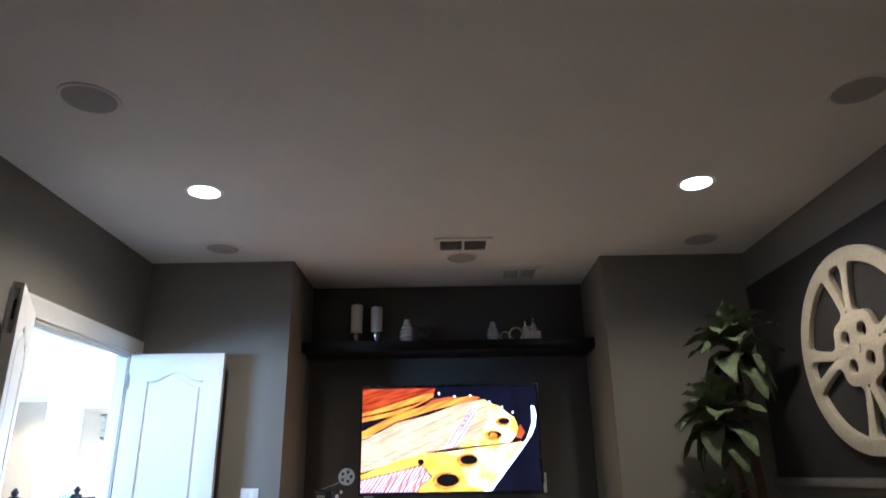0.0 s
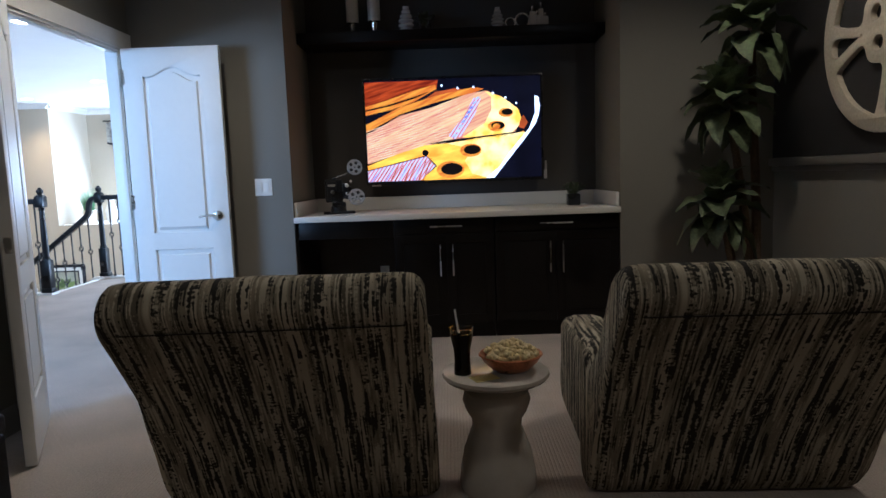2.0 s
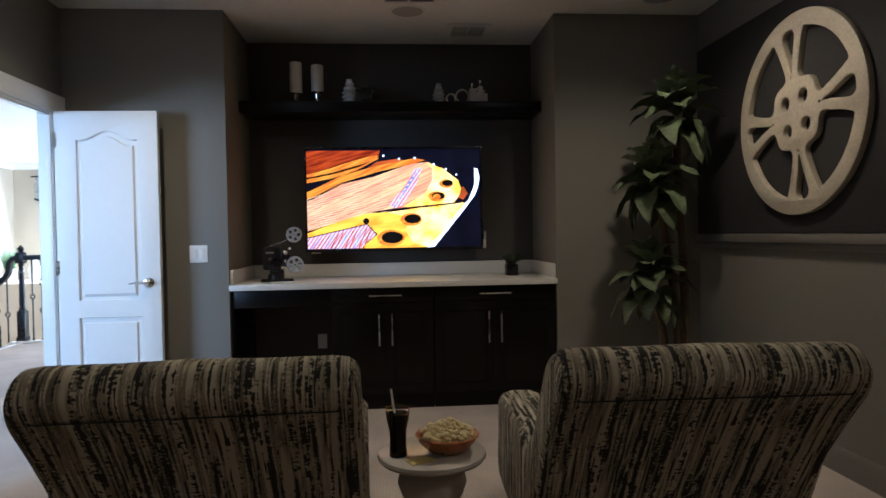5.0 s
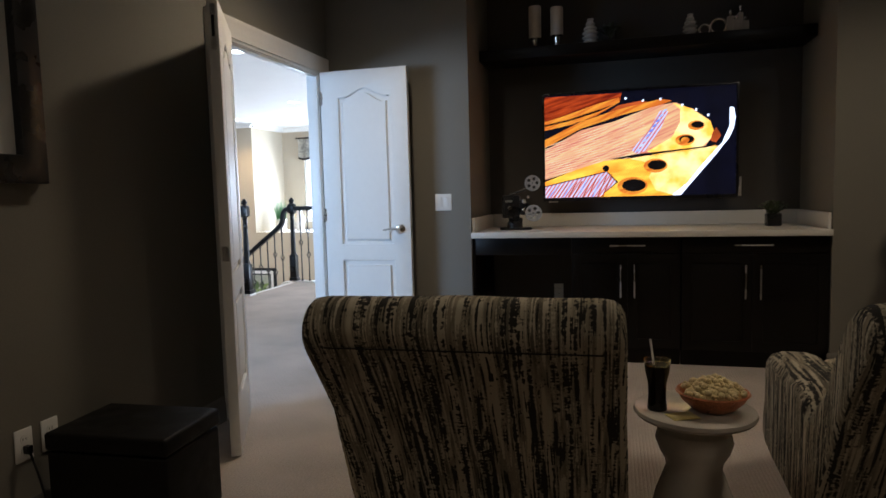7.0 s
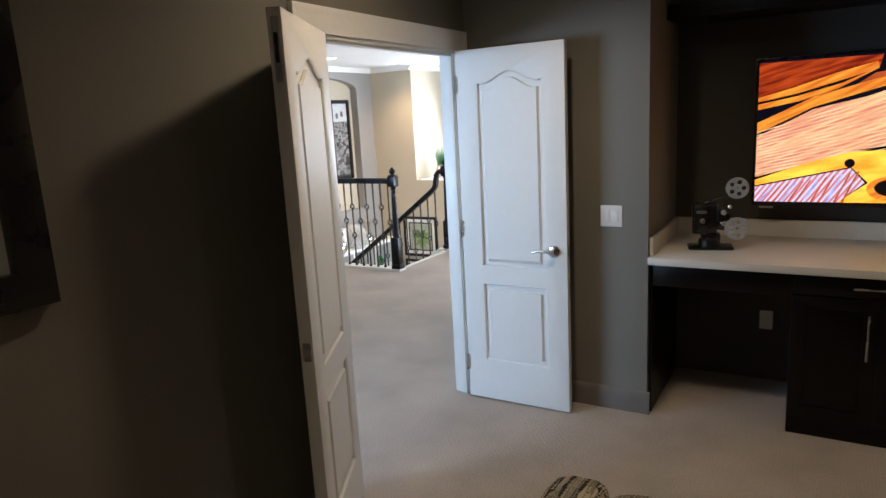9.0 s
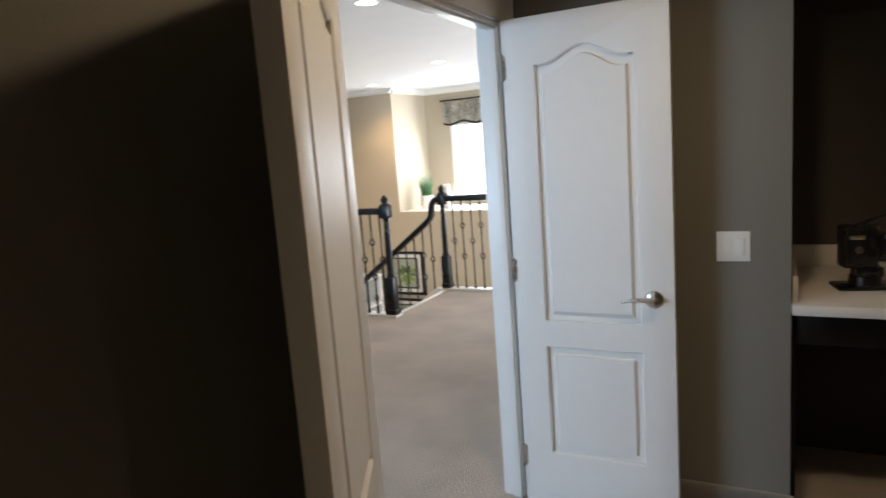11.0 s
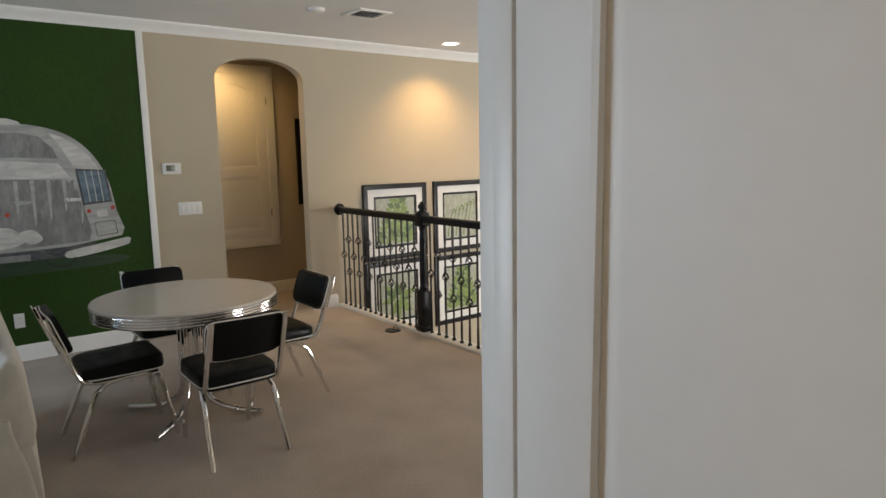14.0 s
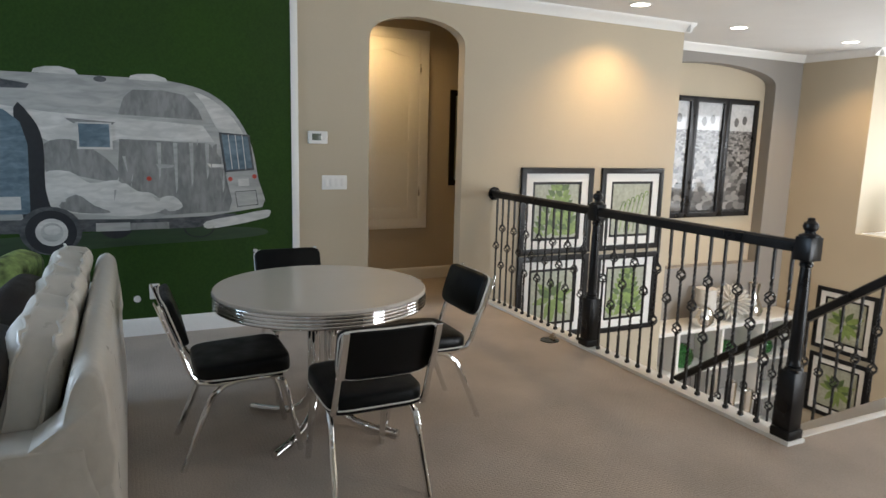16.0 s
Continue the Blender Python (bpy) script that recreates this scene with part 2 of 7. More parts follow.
            e.position, e.color = p, (*c, 1)
        nt.links.new(sock, r.inputs[0])
        return r

    base = ramp_of(woven(30, 1.6, 1.0, 3.1), ((0.36, (0.125, 0.110, 0.080)), (0.45, (0.275, 0.240, 0.175)), (0.54, (0.185, 0.162, 0.118)), (0.63, (0.43, 0.375, 0.28))))
    cream = ramp_on(thin, ((0.34, (1, 1, 1)), (0.40, (0, 0, 0))))
    rim = ramp_on(wide, ((0.49, (0, 0, 0)), (0.52, (0.6, 0.6, 0.6)), (0.55, (0, 0, 0))))
    pale = math_of("MAXIMUM", cream.outputs[0], rim.outputs[0])
    ink = math_of("MAXIMUM", ramp_on(wide, ((0.555, (0, 0, 0)), (0.59, (1, 1, 1)))).outputs[0], ramp_on(thin, ((0.60, (0, 0, 0)), (0.64, (1, 1, 1)))).outputs[0])
    light = nt.nodes.new("ShaderNodeMix")
    light.data_type = "RGBA"
    light.inputs[7].default_value = (0.45, 0.40, 0.305, 1)
    nt.links.new(pale, light.inputs[0])
    nt.links.new(base.outputs[0], light.inputs[6])
    mix = nt.nodes.new("ShaderNodeMix")
    mix.data_type = "RGBA"
    mix.inputs[7].default_value = (0.030, 0.028, 0.025, 1)
    nt.links.new(ink, mix.inputs[0])
    nt.links.new(light.outputs[2], mix.inputs[6])
    nt.links.new(mix.outputs[2], b.inputs["Base Color"])
    fine = noise_of(600, 600, 600, 2)
    bp = nt.nodes.new("ShaderNodeBump")
    bp.inputs["Strength"].default_value, bp.inputs["Distance"].default_value = 0.35, 0.003
    nt.links.new(fine.outputs[0], bp.inputs["Height"])
    nt.links.new(bp.outputs[0], b.inputs["Normal"])
    return m


M_STRIPE = striped_fabric()


def flat_colour(name, colour, rough=0.6, var=0.12, scale=12, fine=24):
    return material(name, colour, rough, var=var, scale=scale, fine=fine, bump=0.0)


# ---- mesh helpers ----


def bm_box(x0, x1, y0, y1, z0, z1, bevel=0.0, seg=2, bm=None):
    b = bmesh.new()
    vs = [b.verts.new((x, y, z)) for z in (z0, z1) for y in (y0, y1) for x in (x0, x1)]
    for f in ((0, 2, 3, 1), (4, 5, 7, 6), (0, 1, 5, 4), (2, 6, 7, 3), (0, 4, 6, 2), (1, 3, 7, 5)):
        b.faces.new([vs[i] for i in f])
    if bevel:
        bmesh.ops.bevel(b, geom=b.edges[:], offset=bevel, segments=seg, affect="EDGES", profile=0.5)
    return join(bm, b)


def join(bm, b):
    if bm is None:
        return b
    tmp = bpy.data.meshes.new("tmp")
    b.to_mesh(tmp)
    b.free()
    bm.from_mesh(tmp)
    bpy.data.meshes.remove(tmp)
    return bm


def bm_lathe(profile, seg=24, centre=(0, 0, 0), bm=None):
    """A turned shape from (radius, height) pairs, bottom to top, round the z axis."""
    b = bmesh.new()
    rings = []
    for r, z in profile:
        if r < 1e-5:
            rings.append([b.verts.new((centre[0], centre[1], centre[2] + z))])
        else:
            rings.append([b.verts.new((centre[0] + r * math.cos(2 * math.pi * i / seg), centre[1] + r * math.sin(2 * math.pi * i / seg), centre[2] + z)) for i in range(seg)])
    for a, c in zip(rings, rings[1:]):
        for i in range(seg):
            j = (i + 1) % seg
            if len(a) == 1 and len(c) > 1:
                b.faces.new((a[0], c[j], c[i]))
            elif len(c) == 1 and len(a) > 1:
                b.faces.new((a[i], a[j], c[0]))
            elif len(a) > 1:
                b.faces.new((a[i], a[j], c[j], c[i]))
    if len(rings[0]) > 1:
        b.faces.new(rings[0][::-1])
    if len(rings[-1]) > 1:
        b.faces.new(rings[-1])
    return join(bm, b)


def bm_tube(points, radius, seg=8, bm=None, closed=False, squash=1.0):
    """A round bar along points; radius is one number or one for each point."""
    b = bmesh.new()
    pts = [Vector(p) for p in points]
    n = len(pts)
    radii = radius if isinstance(radius, (list, tuple)) else [radius] * n
    rings, side = [], None
    for i, p in enumerate(pts):
        if closed:
            d = pts[(i + 1) % n] - pts[i - 1]
        else:
            d = pts[min(i + 1, n - 1)] - pts[max(i - 1, 0)]
        d.normalize()
        if side is None:
            side = d.orthogonal().normalized() if abs(d.z) > 0.9 else d.cross(Vector((0, 0, 1))).normalized()
        side = (side - d * side.dot(d)).normalized()
        up = side.cross(d)
        rings.append([b.verts.new(p + radii[i] * (math.cos(2 * math.pi * k / seg) * side + squash * math.sin(2 * math.pi * k / seg) * up)) for k in range(seg)])
    pairs = list(zip(rings, rings[1:])) + ([(rings[-1], rings[0])] if closed else [])
    for a, c in pairs:
        for k in range(seg):
            b.faces.new((a[k], a[(k + 1) % seg], c[(k + 1) % seg], c[k]))
    if not closed:
        b.faces.new(rings[0][::-1])
        b.faces.new(rings[-1])
    bmesh.ops.recalc_face_normals(b, faces=b.faces[:])
    return join(bm, b)


def bm_poly(points, depth, bm=None):
    """A flat outline of (u, v) points in the xy plane, thickened upwards by depth."""
    b = bmesh.new()
    f = b.faces.new([b.verts.new((u, v, 0)) for u, v in points])
    if depth:
        ext = bmesh.ops.extrude_face_region(b, geom=[f])
        bmesh.ops.translate(b, vec=(0, 0, depth), verts=[v for v in ext["geom"] if isinstance(v, bmesh.types.BMVert)])
    bmesh.ops.recalc_face_normals(b, faces=b.faces[:])
    return join(bm, b)


def shape_mesh(name, outer, holes, depth, bevel=0.0, res=2):
    """A plate with holes, from outlines in the xy plane; it is 'depth' thick round z = 0."""
    cu = bpy.data.curves.new(name, "CURVE")
    cu.dimensions, cu.fill_mode, cu.extrude, cu.bevel_depth, cu.bevel_resolution = "2D", "BOTH", depth / 2 - bevel, bevel, 1
    for ring in (outer, *holes):
        sp = cu.splines.new("POLY")
        sp.points.add(len(ring) - 1)
        for p, (u, v) in zip(sp.points, ring):
            p.co = (u, v, 0, 1)
        sp.use_cyclic_u = True
    ob = bpy.data.objects.new(name, cu)
    scene.collection.objects.link(ob)
    bpy.context.view_layer.update()
    me = bpy.data.meshes.new_from_object(ob.evaluated_get(bpy.context.evaluated_depsgraph_get()))
    bpy.data.objects.remove(ob)
    bm = bmesh.new()
    bm.from_mesh(me)
    bpy.data.meshes.remove(me)
    bmesh.ops.remove_doubles(bm, verts=bm.verts[:], dist=1e-5)
    return bm


def moved(bm, m):
    bmesh.ops.transform(bm, matrix=m, verts=bm.verts[:])
    return bm


def mesh_of(bm, name, mat, smooth=35):
    me = bpy.data.meshes.new(name)
    bm.normal_update()
    bm.to_mesh(me)
    bm.free()
    me.materials.append(mat)
    if smooth:
        me.polygons.foreach_set("use_smooth", [True] * len(me.polygons))
        me.set_sharp_from_angle(angle=radians(smooth))
    return me


def part(name, bm, mat, parent, label="", smooth=35):
    ob = new(name, mesh_of(bm, name, mat, smooth))
    ob.parent = parent
    return tagged(ob, label)


def share(name, me, parent, m):
    ob = new(name, me)
    ob.parent = parent
    ob.matrix_basis = m
    return ob


def thing(name, label, category, m=None, group="", kind=""):
    ob = new(name)
    if m is not None:
        ob.matrix_basis = m
    return tagged(ob, label, category, group, kind)


def single(name, bm, mat, label, category, m=None, group="", kind="", smooth=35):
    ob = new(name, mesh_of(bm, name, mat, smooth))
    if m is not None:
        ob.matrix_basis = m
    return tagged(ob, label, category, group, kind)


def structure(name, bm, mat, label, category="wall", smooth=35):
    return single(name, bm, mat, label, category, kind="structure", smooth=smooth)


UPRIGHT_X = Matrix(((0, 0, 1, 0), (1, 0, 0, 0), (0, 1, 0, 0), (0, 0, 0, 1)))  # outline u -> y, v -> z, thickness -> x
UPRIGHT_Y = Matrix(((1, 0, 0, 0), (0, 0, -1, 0), (0, 1, 0, 0), (0, 0, 0, 1)))  # outline u -> x, v -> z, thickness -> -y


def profile_run(points2, start, end, up=Vector((0, 0, 1)), out=None, bm=None):
    """A moulding: the outline (out, up) pushed from start to end."""
    b = bmesh.new()
    s, e = Vector(start), Vector(end)
    o = Vector(out)
    ra = [b.verts.new(s + o * a + up * c) for a, c in points2]
    rb = [b.verts.new(e + o * a + up * c) for a, c in points2]
    n = len(ra)
    for i in range(n):
        b.faces.new((ra[i], ra[(i + 1) % n], rb[(i + 1) % n], rb[i]))
    b.faces.new(ra[::-1])
    b.faces.new(rb)
    bmesh.ops.recalc_face_normals(b, faces=b.faces[:])
    return join(bm, b)


BASE_PROFILE = ((0, 0), (0.016, 0), (0.016, 0.095), (0.011, 0.11), (0.006, 0.125), (0, 0.13))
CROWN_PROFILE = ((0, 0), (0, -0.09), (0.012, -0.09), (0.018, -0.075), (0.045, -0.045), (0.075, -0.022), (0.082, -0.012), (0.082, 0))

# ---- theatre: shell ----
LX, RX, FY, NY, BY = -2.18, 2.16, 4.97, 5.72, -1.6
NXL, NXR = -1.135, 1.115
DY0, DY1, DH = 3.60, 4.848, 2.045
HX = LX - 0.078
WX = -7.595
GND = -3.0

structure("floor", bm_box(HX, RX + 0.12, BY - 0.12, NY + 0.12, -0.25, 0.0), M_CARPET, "beige looped carpet of the media room", "floor")
structure("ceiling", bm_box(LX, RX, BY, NY, CEIL, CEIL + 0.15), M_CEIL, "white textured ceiling of the media room", "ceiling")
structure("wall_east", bm_box(RX, RX + 0.12, BY, NY, 0, CEIL + 0.15), M_THEATRE, "warm grey painted media room wall")
structure("wall_south", bm_box(HX, RX + 0.12, BY - 0.12, BY, 0, CEIL + 0.15), M_THEATRE, "warm grey painted back wall")
b = bm_box(HX, LX, BY, DY0, 0, CEIL + 0.15)
bm_box(HX, LX, DY1, NY + 0.12, 0, CEIL + 0.15, bm=b)
bm_box(HX, LX, DY0, DY1, DH, CEIL + 0.15, bm=b)
structure("wall_west", b, M_THEATRE, "warm grey painted wall with a double doorway")
structure("wall_hall_side", join(bm_box(HX - 0.012, HX, 0.3, DY0, 0, CEIL), join(bm_box(HX - 0.012, HX, DY1, 7.7, 0, CEIL), bm_box(HX - 0.012, HX, DY0, DY1, DH, CEIL))), M_HALL, "beige painted hall wall")
structure("wall_pier_left", bm_box(LX, NXL, FY, NY, 0, CEIL), M_THEATRE, "warm grey painted pier beside the media niche", smooth=0)
structure("wall_pier_right", bm_box(NXR, RX, FY, NY, 0, CEIL), M_THEATRE, "warm grey painted pier beside the media niche", smooth=0)
structure("wall_niche", bm_box(HX, RX + 0.12, NY, NY + 0.12, 0, CEIL + 0.15), M_NICHE, "back wall of the media niche, its paint darkened for shade")

b = profile_run(BASE_PROFILE, (LX, BY, 0), (LX, DY0 - 0.10, 0), out=(1, 0, 0))
profile_run(BASE_PROFILE, (LX, FY, 0), (NXL + 0.016, FY, 0), out=(0, -1, 0), bm=b)
profile_run(BASE_PROFILE, (NXR - 0.016, FY, 0), (RX, FY, 0), out=(0, -1, 0), bm=b)
profile_run(BASE_PROFILE, (RX, FY, 0), (RX, BY, 0), out=(-1, 0, 0), bm=b)
profile_run(BASE_PROFILE, (RX, BY, 0), (LX, BY, 0), out=(0, 1, 0), bm=b)
structure("baseboard", b, M_GREYTRIM, "dark grey painted baseboard", "baseboard")

# door casing and jamb
CASING = ((0, 0), (0.012, 0.0), (0.014, 0.03), (0.020, 0.045), (0.020, 0.075), (0.026, 0.085), (0.026, 0.105), (0, 0.105))
b = profile_run([(a, 0.8 * c) for a, c in CASING], (LX, DY0, 0), (LX, DY0, DH + 0.105), up=Vector((0, -1, 0)), out=(1, 0, 0))
profile_run(CASING, (LX, DY1, 0), (LX, DY1, DH + 0.105), up=Vector((0, 1, 0)), out=(1, 0, 0), bm=b)
profile_run(CASING, (LX + 0.001, DY0 - 0.084, DH), (LX + 0.001, DY1 + 0.105, DH), out=(1, 0, 0), bm=b)
profile_run(CASING, (HX - 0.012, DY0, 0), (HX - 0.012, DY0, DH + 0.105), up=Vector((0, -1, 0)), out=(-1, 0, 0), bm=b)
profile_run(CASING, (HX - 0.012, DY1, 0), (HX - 0.012, DY1, DH + 0.105), up=Vector((0, 1, 0)), out=(-1, 0, 0), bm=b)
profile_run(CASING, (HX - 0.013, DY0 - 0.105, DH), (HX - 0.013, DY1 + 0.105, DH), out=(-1, 0, 0), bm=b)
bm_box(HX - 0.012, LX + 0.002, DY0, DY0 + 0.018, 0, DH, 0.002, bm=b)
bm_box(HX - 0.012, LX + 0.002, DY1 - 0.018, DY1, 0, DH, 0.002, bm=b)
bm_box(HX - 0.012, LX + 0.002, DY0 + 0.018, DY1 - 0.018, DH - 0.018, DH, 0.002, bm=b)
bm_box(HX + 0.03, HX + 0.07, DY1 - 0.03, DY1 - 0.018, 0, DH - 0.018, 0.002, bm=b)
bm_box(HX + 0.03, HX + 0.07, DY0 + 0.018, DY1 - 0.03, DH - 0.03, DH - 0.018, 0.002, bm=b)
structure("trim_doorway", b, M_WHITE, "white moulded casing and jamb round the doorway", "door frame")


def rounded_rect(x0, x1, z0, z1):
    return [(x0, z0), (x1, z0), (x1, z1), (x0, z1)]


def arched(x0, x1, z0, z1, rise, n=14, inset=0.0):
    """A panel outline whose top swells in a flat arch."""
    x0, x1, z0 = x0 + inset, x1 - inset, z0 + inset
    pts = [(x0, z0), (x1, z0)]
    for i in range(n + 1):
        s = 1 - 2 * i / n
        swell = 0.5 + 0.5 * math.cos(math.pi * min(1, abs(s) * 1.18))
        pts.append(((x0 + x1) / 2 + s * (x1 - x0) / 2, z1 - inset + rise * swell))
    return pts


def panel_door(name, width, height, thick, label, m, lever=True, hinge_zs=(0.215, 1.03, 1.842), kind="structure", arch=0.06):
    """A two-panel door with an arched upper panel. Hinge edge at x = 0, bottom at z = 0, y = 0 in its middle."""
    root = thing(name, label, "door", m, kind=kind)
    sx = 0.09
    top = (0.120, width - 0.115, 0.820, height - 0.180)
    low = (0.120, width - 0.115, 0.242, 0.712)
    outer = [(0, 0), (width, 0), (width, height), (0, height)]
    holes = [arched(*top, arch), rounded_rect(*low)]
    part("door_slab", moved(shape_mesh("slab", outer, holes, thick, 0.002), UPRIGHT_Y), M_DOOR, root)
    core = bm_box(sx - 0.01, width - sx + 0.01, -thick / 2 + 0.0145, thick / 2 - 0.0145, 0.2, height - 0.10)
    part("door_core", core, M_DOOR, root)
    for outline, field in ((arched(*top, arch), arched(*top, arch, inset=0.04)), (rounded_rect(*low), arched(*low, 0.0, 2, inset=0.04))):
        b2 = bmesh.new()
        for side in (-1, 1):
            f3 = [(u, side * (thick / 2 - 0.0015), v) for u, v in field]
            bm_tube([(u, side * (thick / 2 - 0.0085), v) for u, v in outline], 0.0095, 6, b2, closed=True)
            b4 = bmesh.new()
            vs = [b4.verts.new(p) for p in f3]
            cx, cz = sum(p[0] for p in f3) / len(f3), sum(p[2] for p in f3) / len(f3)
            inner = [b4.verts.new((cx + (p[0] - cx) * 0.955, p[1] - side * 0.0, cz + (p[2] - cz) * 0.985)) for p in f3]
            base = [b4.verts.new((cx + (p[0] - cx) * 1.06, side * (thick / 2 - 0.0147), cz + (p[2] - cz) * 1.022)) for p in f3]
            k = len(f3)
            for i in range(k):
                b4.faces.new((base[i], base[(i + 1) % k], vs[(i + 1) % k], vs[i]))
                b4.faces.new((vs[i], vs[(i + 1) % k], inner[(i + 1) % k], inner[i]))
            b4.faces.new(inner)
            bmesh.ops.recalc_face_normals(b4, faces=b4.faces[:])
            join(b2, b4)
        part("door_panel", b2, M_DOOR, root)
    for hz in hinge_zs:
        h = bm_box(-0.012, 0.012, -thick / 2 - 0.003, -thick / 2 + 0.001, hz - 0.045, hz + 0.045, 0.002)
        bm_tube([(-0.004, -thick / 2 - 0.006, hz - 0.05), (-0.004, -thick / 2 - 0.006, hz + 0.05)], 0.006, 8, h)
        part("hinge", h, M_STEEL, root, "brushed nickel hinge")
    if lever:
        kx, kz = width - 0.072, 0.925
        for side in (-1, 1):
            y = side * thick / 2
            rose = moved(bm_lathe(((0.034, 0), (0.034, 0.004), (0.029, 0.010), (0.014, 0.014), (0.011, 0.030), (0.013, 0.045), (0, 0.047)), 24), Matrix.Translation((kx, y, kz)) @ Matrix.Rotation(radians(-90 * side), 4, "X"))
            bm_tube([(kx + 0.005, y + side * 0.040, kz), (kx - 0.03, y + side * 0.044, kz + 0.006), (kx - 0.07, y + side * 0.043, kz + 0.004), (kx - 0.115, y + side * 0.040, kz - 0.005)], [0.011, 0.009, 0.0075, 0.006], 10, rose)
            part("door_handle", rose, M_STEEL, root, "brushed nickel lever handle")
        latch = bm_box(width - 0.001, width + 0.002, -0.012, 0.012, kz - 0.03, kz + 0.03, 0.002)
        part("latch_plate", latch, M_STEEL, root, "brushed nickel latch plate")
    return root


LEAF, LEAFH, THK = 0.628, 2.022, 0.045
panel_door("door_1", LEAF, LEAFH, THK, "white two-panel door leaf standing open at the niche pier", pose(-2.150, 4.813, 0.012, 0, 0, 0))
near = panel_door("door_2", LEAF, LEAFH, THK, "white two-panel door leaf standing open into the media room", pose(-2.120, 3.621, 0.012, 0, 0, -62.4), lever=False)
bolt = bm_box(LEAF - 0.001, LEAF + 0.002, -0.0125, 0.0125, 1.80, 2.0, 0.002)
part("flush_bolt", bolt, M_STEEL, near, "brushed nickel flush bolt")
bm2 = bm_box(LEAF + 0.002, LEAF + 0.004, -0.006, 0.006, 1.86, 1.95, 0.001)
part("bolt_slot", bm2, M_SLOT, near)
strike = bm_box(LEAF - 0.001, LEAF + 0.002, -0.016, 0.016, 0.885, 0.955, 0.002)
part("strike_plate", strike, M_STEEL, near, "brushed nickel strike plate")

# east wall: dark acoustic panel, ledge
structure("wall_panel_acoustic", bm_box(RX - 0.03, RX, -0.9, FY - 0.03, 1.19, 2.47, 0.004), M_PANEL, "dark fabric acoustic panel across the wall above a grey ledge", "wall panel")
ledge = bm_box(-0.045, 0, -1.59, FY - 0.002, 1.135, 1.185, 0.006)
bm_box(-0.022, 0, -1.59, FY - 0.002, 1.10, 1.134, 0.004, bm=ledge)
structure("trim_ledge", moved(ledge, Matrix.Translation((RX, 0, 0))), M_GREYTRIM, "grey painted chair rail ledge", "trim")

# ---- hall: shell ----
HY0, LANDY, STX = 0.3, 7.63, -4.48
b = bm_box(WX - 0.12, HX, HY0, 7.44, -0.30, 0.0)
bm_box(STX, HX, 7.44, 8.62, -0.30, 0.0, bm=b)
structure("floor_hall", b, M_CARPET, "beige basket-weave carpet of the upper hall", "floor")
b = bm_box(WX, HX - 0.012, HY0, 14.2, CEIL, CEIL + 0.15)
bm_box(-8.6, WX, 9.68, 14.2, CEIL, CEIL + 0.15, bm=b)
bm_box(HX - 0.012, 1.0, 5.85, 14.2, CEIL, CEIL + 0.15, bm=b)
structure("ceiling_hall", b, M_HCEIL, "white hall ceiling", "ceiling")


def arch_outline(y0, y1, zs, zt, n=16):
    """Top of an opening: shoulders at zs, a flat arch up to zt, as points from y1 to y0."""
    pts = []
    for i in range(n + 1):
        a = math.pi * i / n
        pts.append(((y0 + y1) / 2 + (y1 - y0) / 2 * math.cos(a), zs + (zt - zs) * math.sin(a) ** 0.85))
    return pts


A0, A1 = 6.28, 7.155
outline = [(HY0, 0.0), (A0, 0.0)] + arch_outline(A0, A1, 2.29, 2.505)[::-1] + [(A1, 0.0), (7.45, 0.0), (7.45, GND), (9.68, GND), (9.68, CEIL), (HY0, CEIL)]
structure("wall_mural", moved(bm_poly(outline, -0.12), Matrix.Translation((WX, 0, 0)) @ UPRIGHT_X), M_HALL, "beige hall wall with an arched opening")
structure("wall_green", bm_box(WX, WX + 0.006, HY0, 5.635, 0.0, CEIL), M_GREENPAINT, "green painted mural wall")
structure("trim_mural", bm_box(WX, WX + 0.018, 5.635, 5.69, 0.13, CEIL - 0.09, 0.003), M_WHITE, "white upright trim beside the green wall", "trim")
b = profile_run(BASE_PROFILE, (WX + 0.006, HY0, 0), (WX + 0.006, 5.69, 0), out=(1, 0, 0))
profile_run(BASE_PROFILE, (WX, 5.69, 0), (WX, A0, 0), out=(1, 0, 0), bm=b)
profile_run(BASE_PROFILE, (WX, A1, 0), (WX, 7.44, 0), out=(1, 0, 0), bm=b)
profile_run(BASE_PROFILE, (-8.75, 5.2, 0), (-8.75, 8.6, 0), out=(1, 0, 0), bm=b)
profile_run(BASE_PROFILE, (HX - 0.012, HY0, 0), (HX - 0.012, DY0 - 0.105, 0), out=(-1, 0, 0), bm=b)
profile_run(BASE_PROFILE, (HX - 0.012, DY1 + 0.105, 0), (HX - 0.012, 8.6, 0), out=(-1, 0, 0), bm=b)
structure("baseboard_hall", b, M_WHITE, "white painted baseboard", "baseboard")
b = profile_run(CROWN_PROFILE, (WX, HY0, CEIL), (WX, 9.68 + 0.08, CEIL), out=(1, 0, 0))
profile_run(CROWN_PROFILE, (WX + 0.08, 9.68, CEIL), (-8.506, 9.68, CEIL), out=(0, 1, 0), bm=b)
profile_run(CROWN_PROFILE, (-8.506, 9.68, CEIL), (-8.506, 12.8, CEIL), out=(1, 0, 0), bm=b)
profile_run(CROWN_PROFILE, (-8.506, 12.8, CEIL), (-7.52 + 0.08, 12.8, CEIL), out=(0, -1, 0), bm=b)
profile_run(CROWN_PROFILE, (-7.52, 12.72, CEIL), (-7.52, 14.1, CEIL), out=(1, 0, 0), bm=b)
profile_run(CROWN_PROFILE, (-7.52, 14.1, CEIL), (0.9, 14.1, CEIL), out=(0, -1, 0), bm=b)
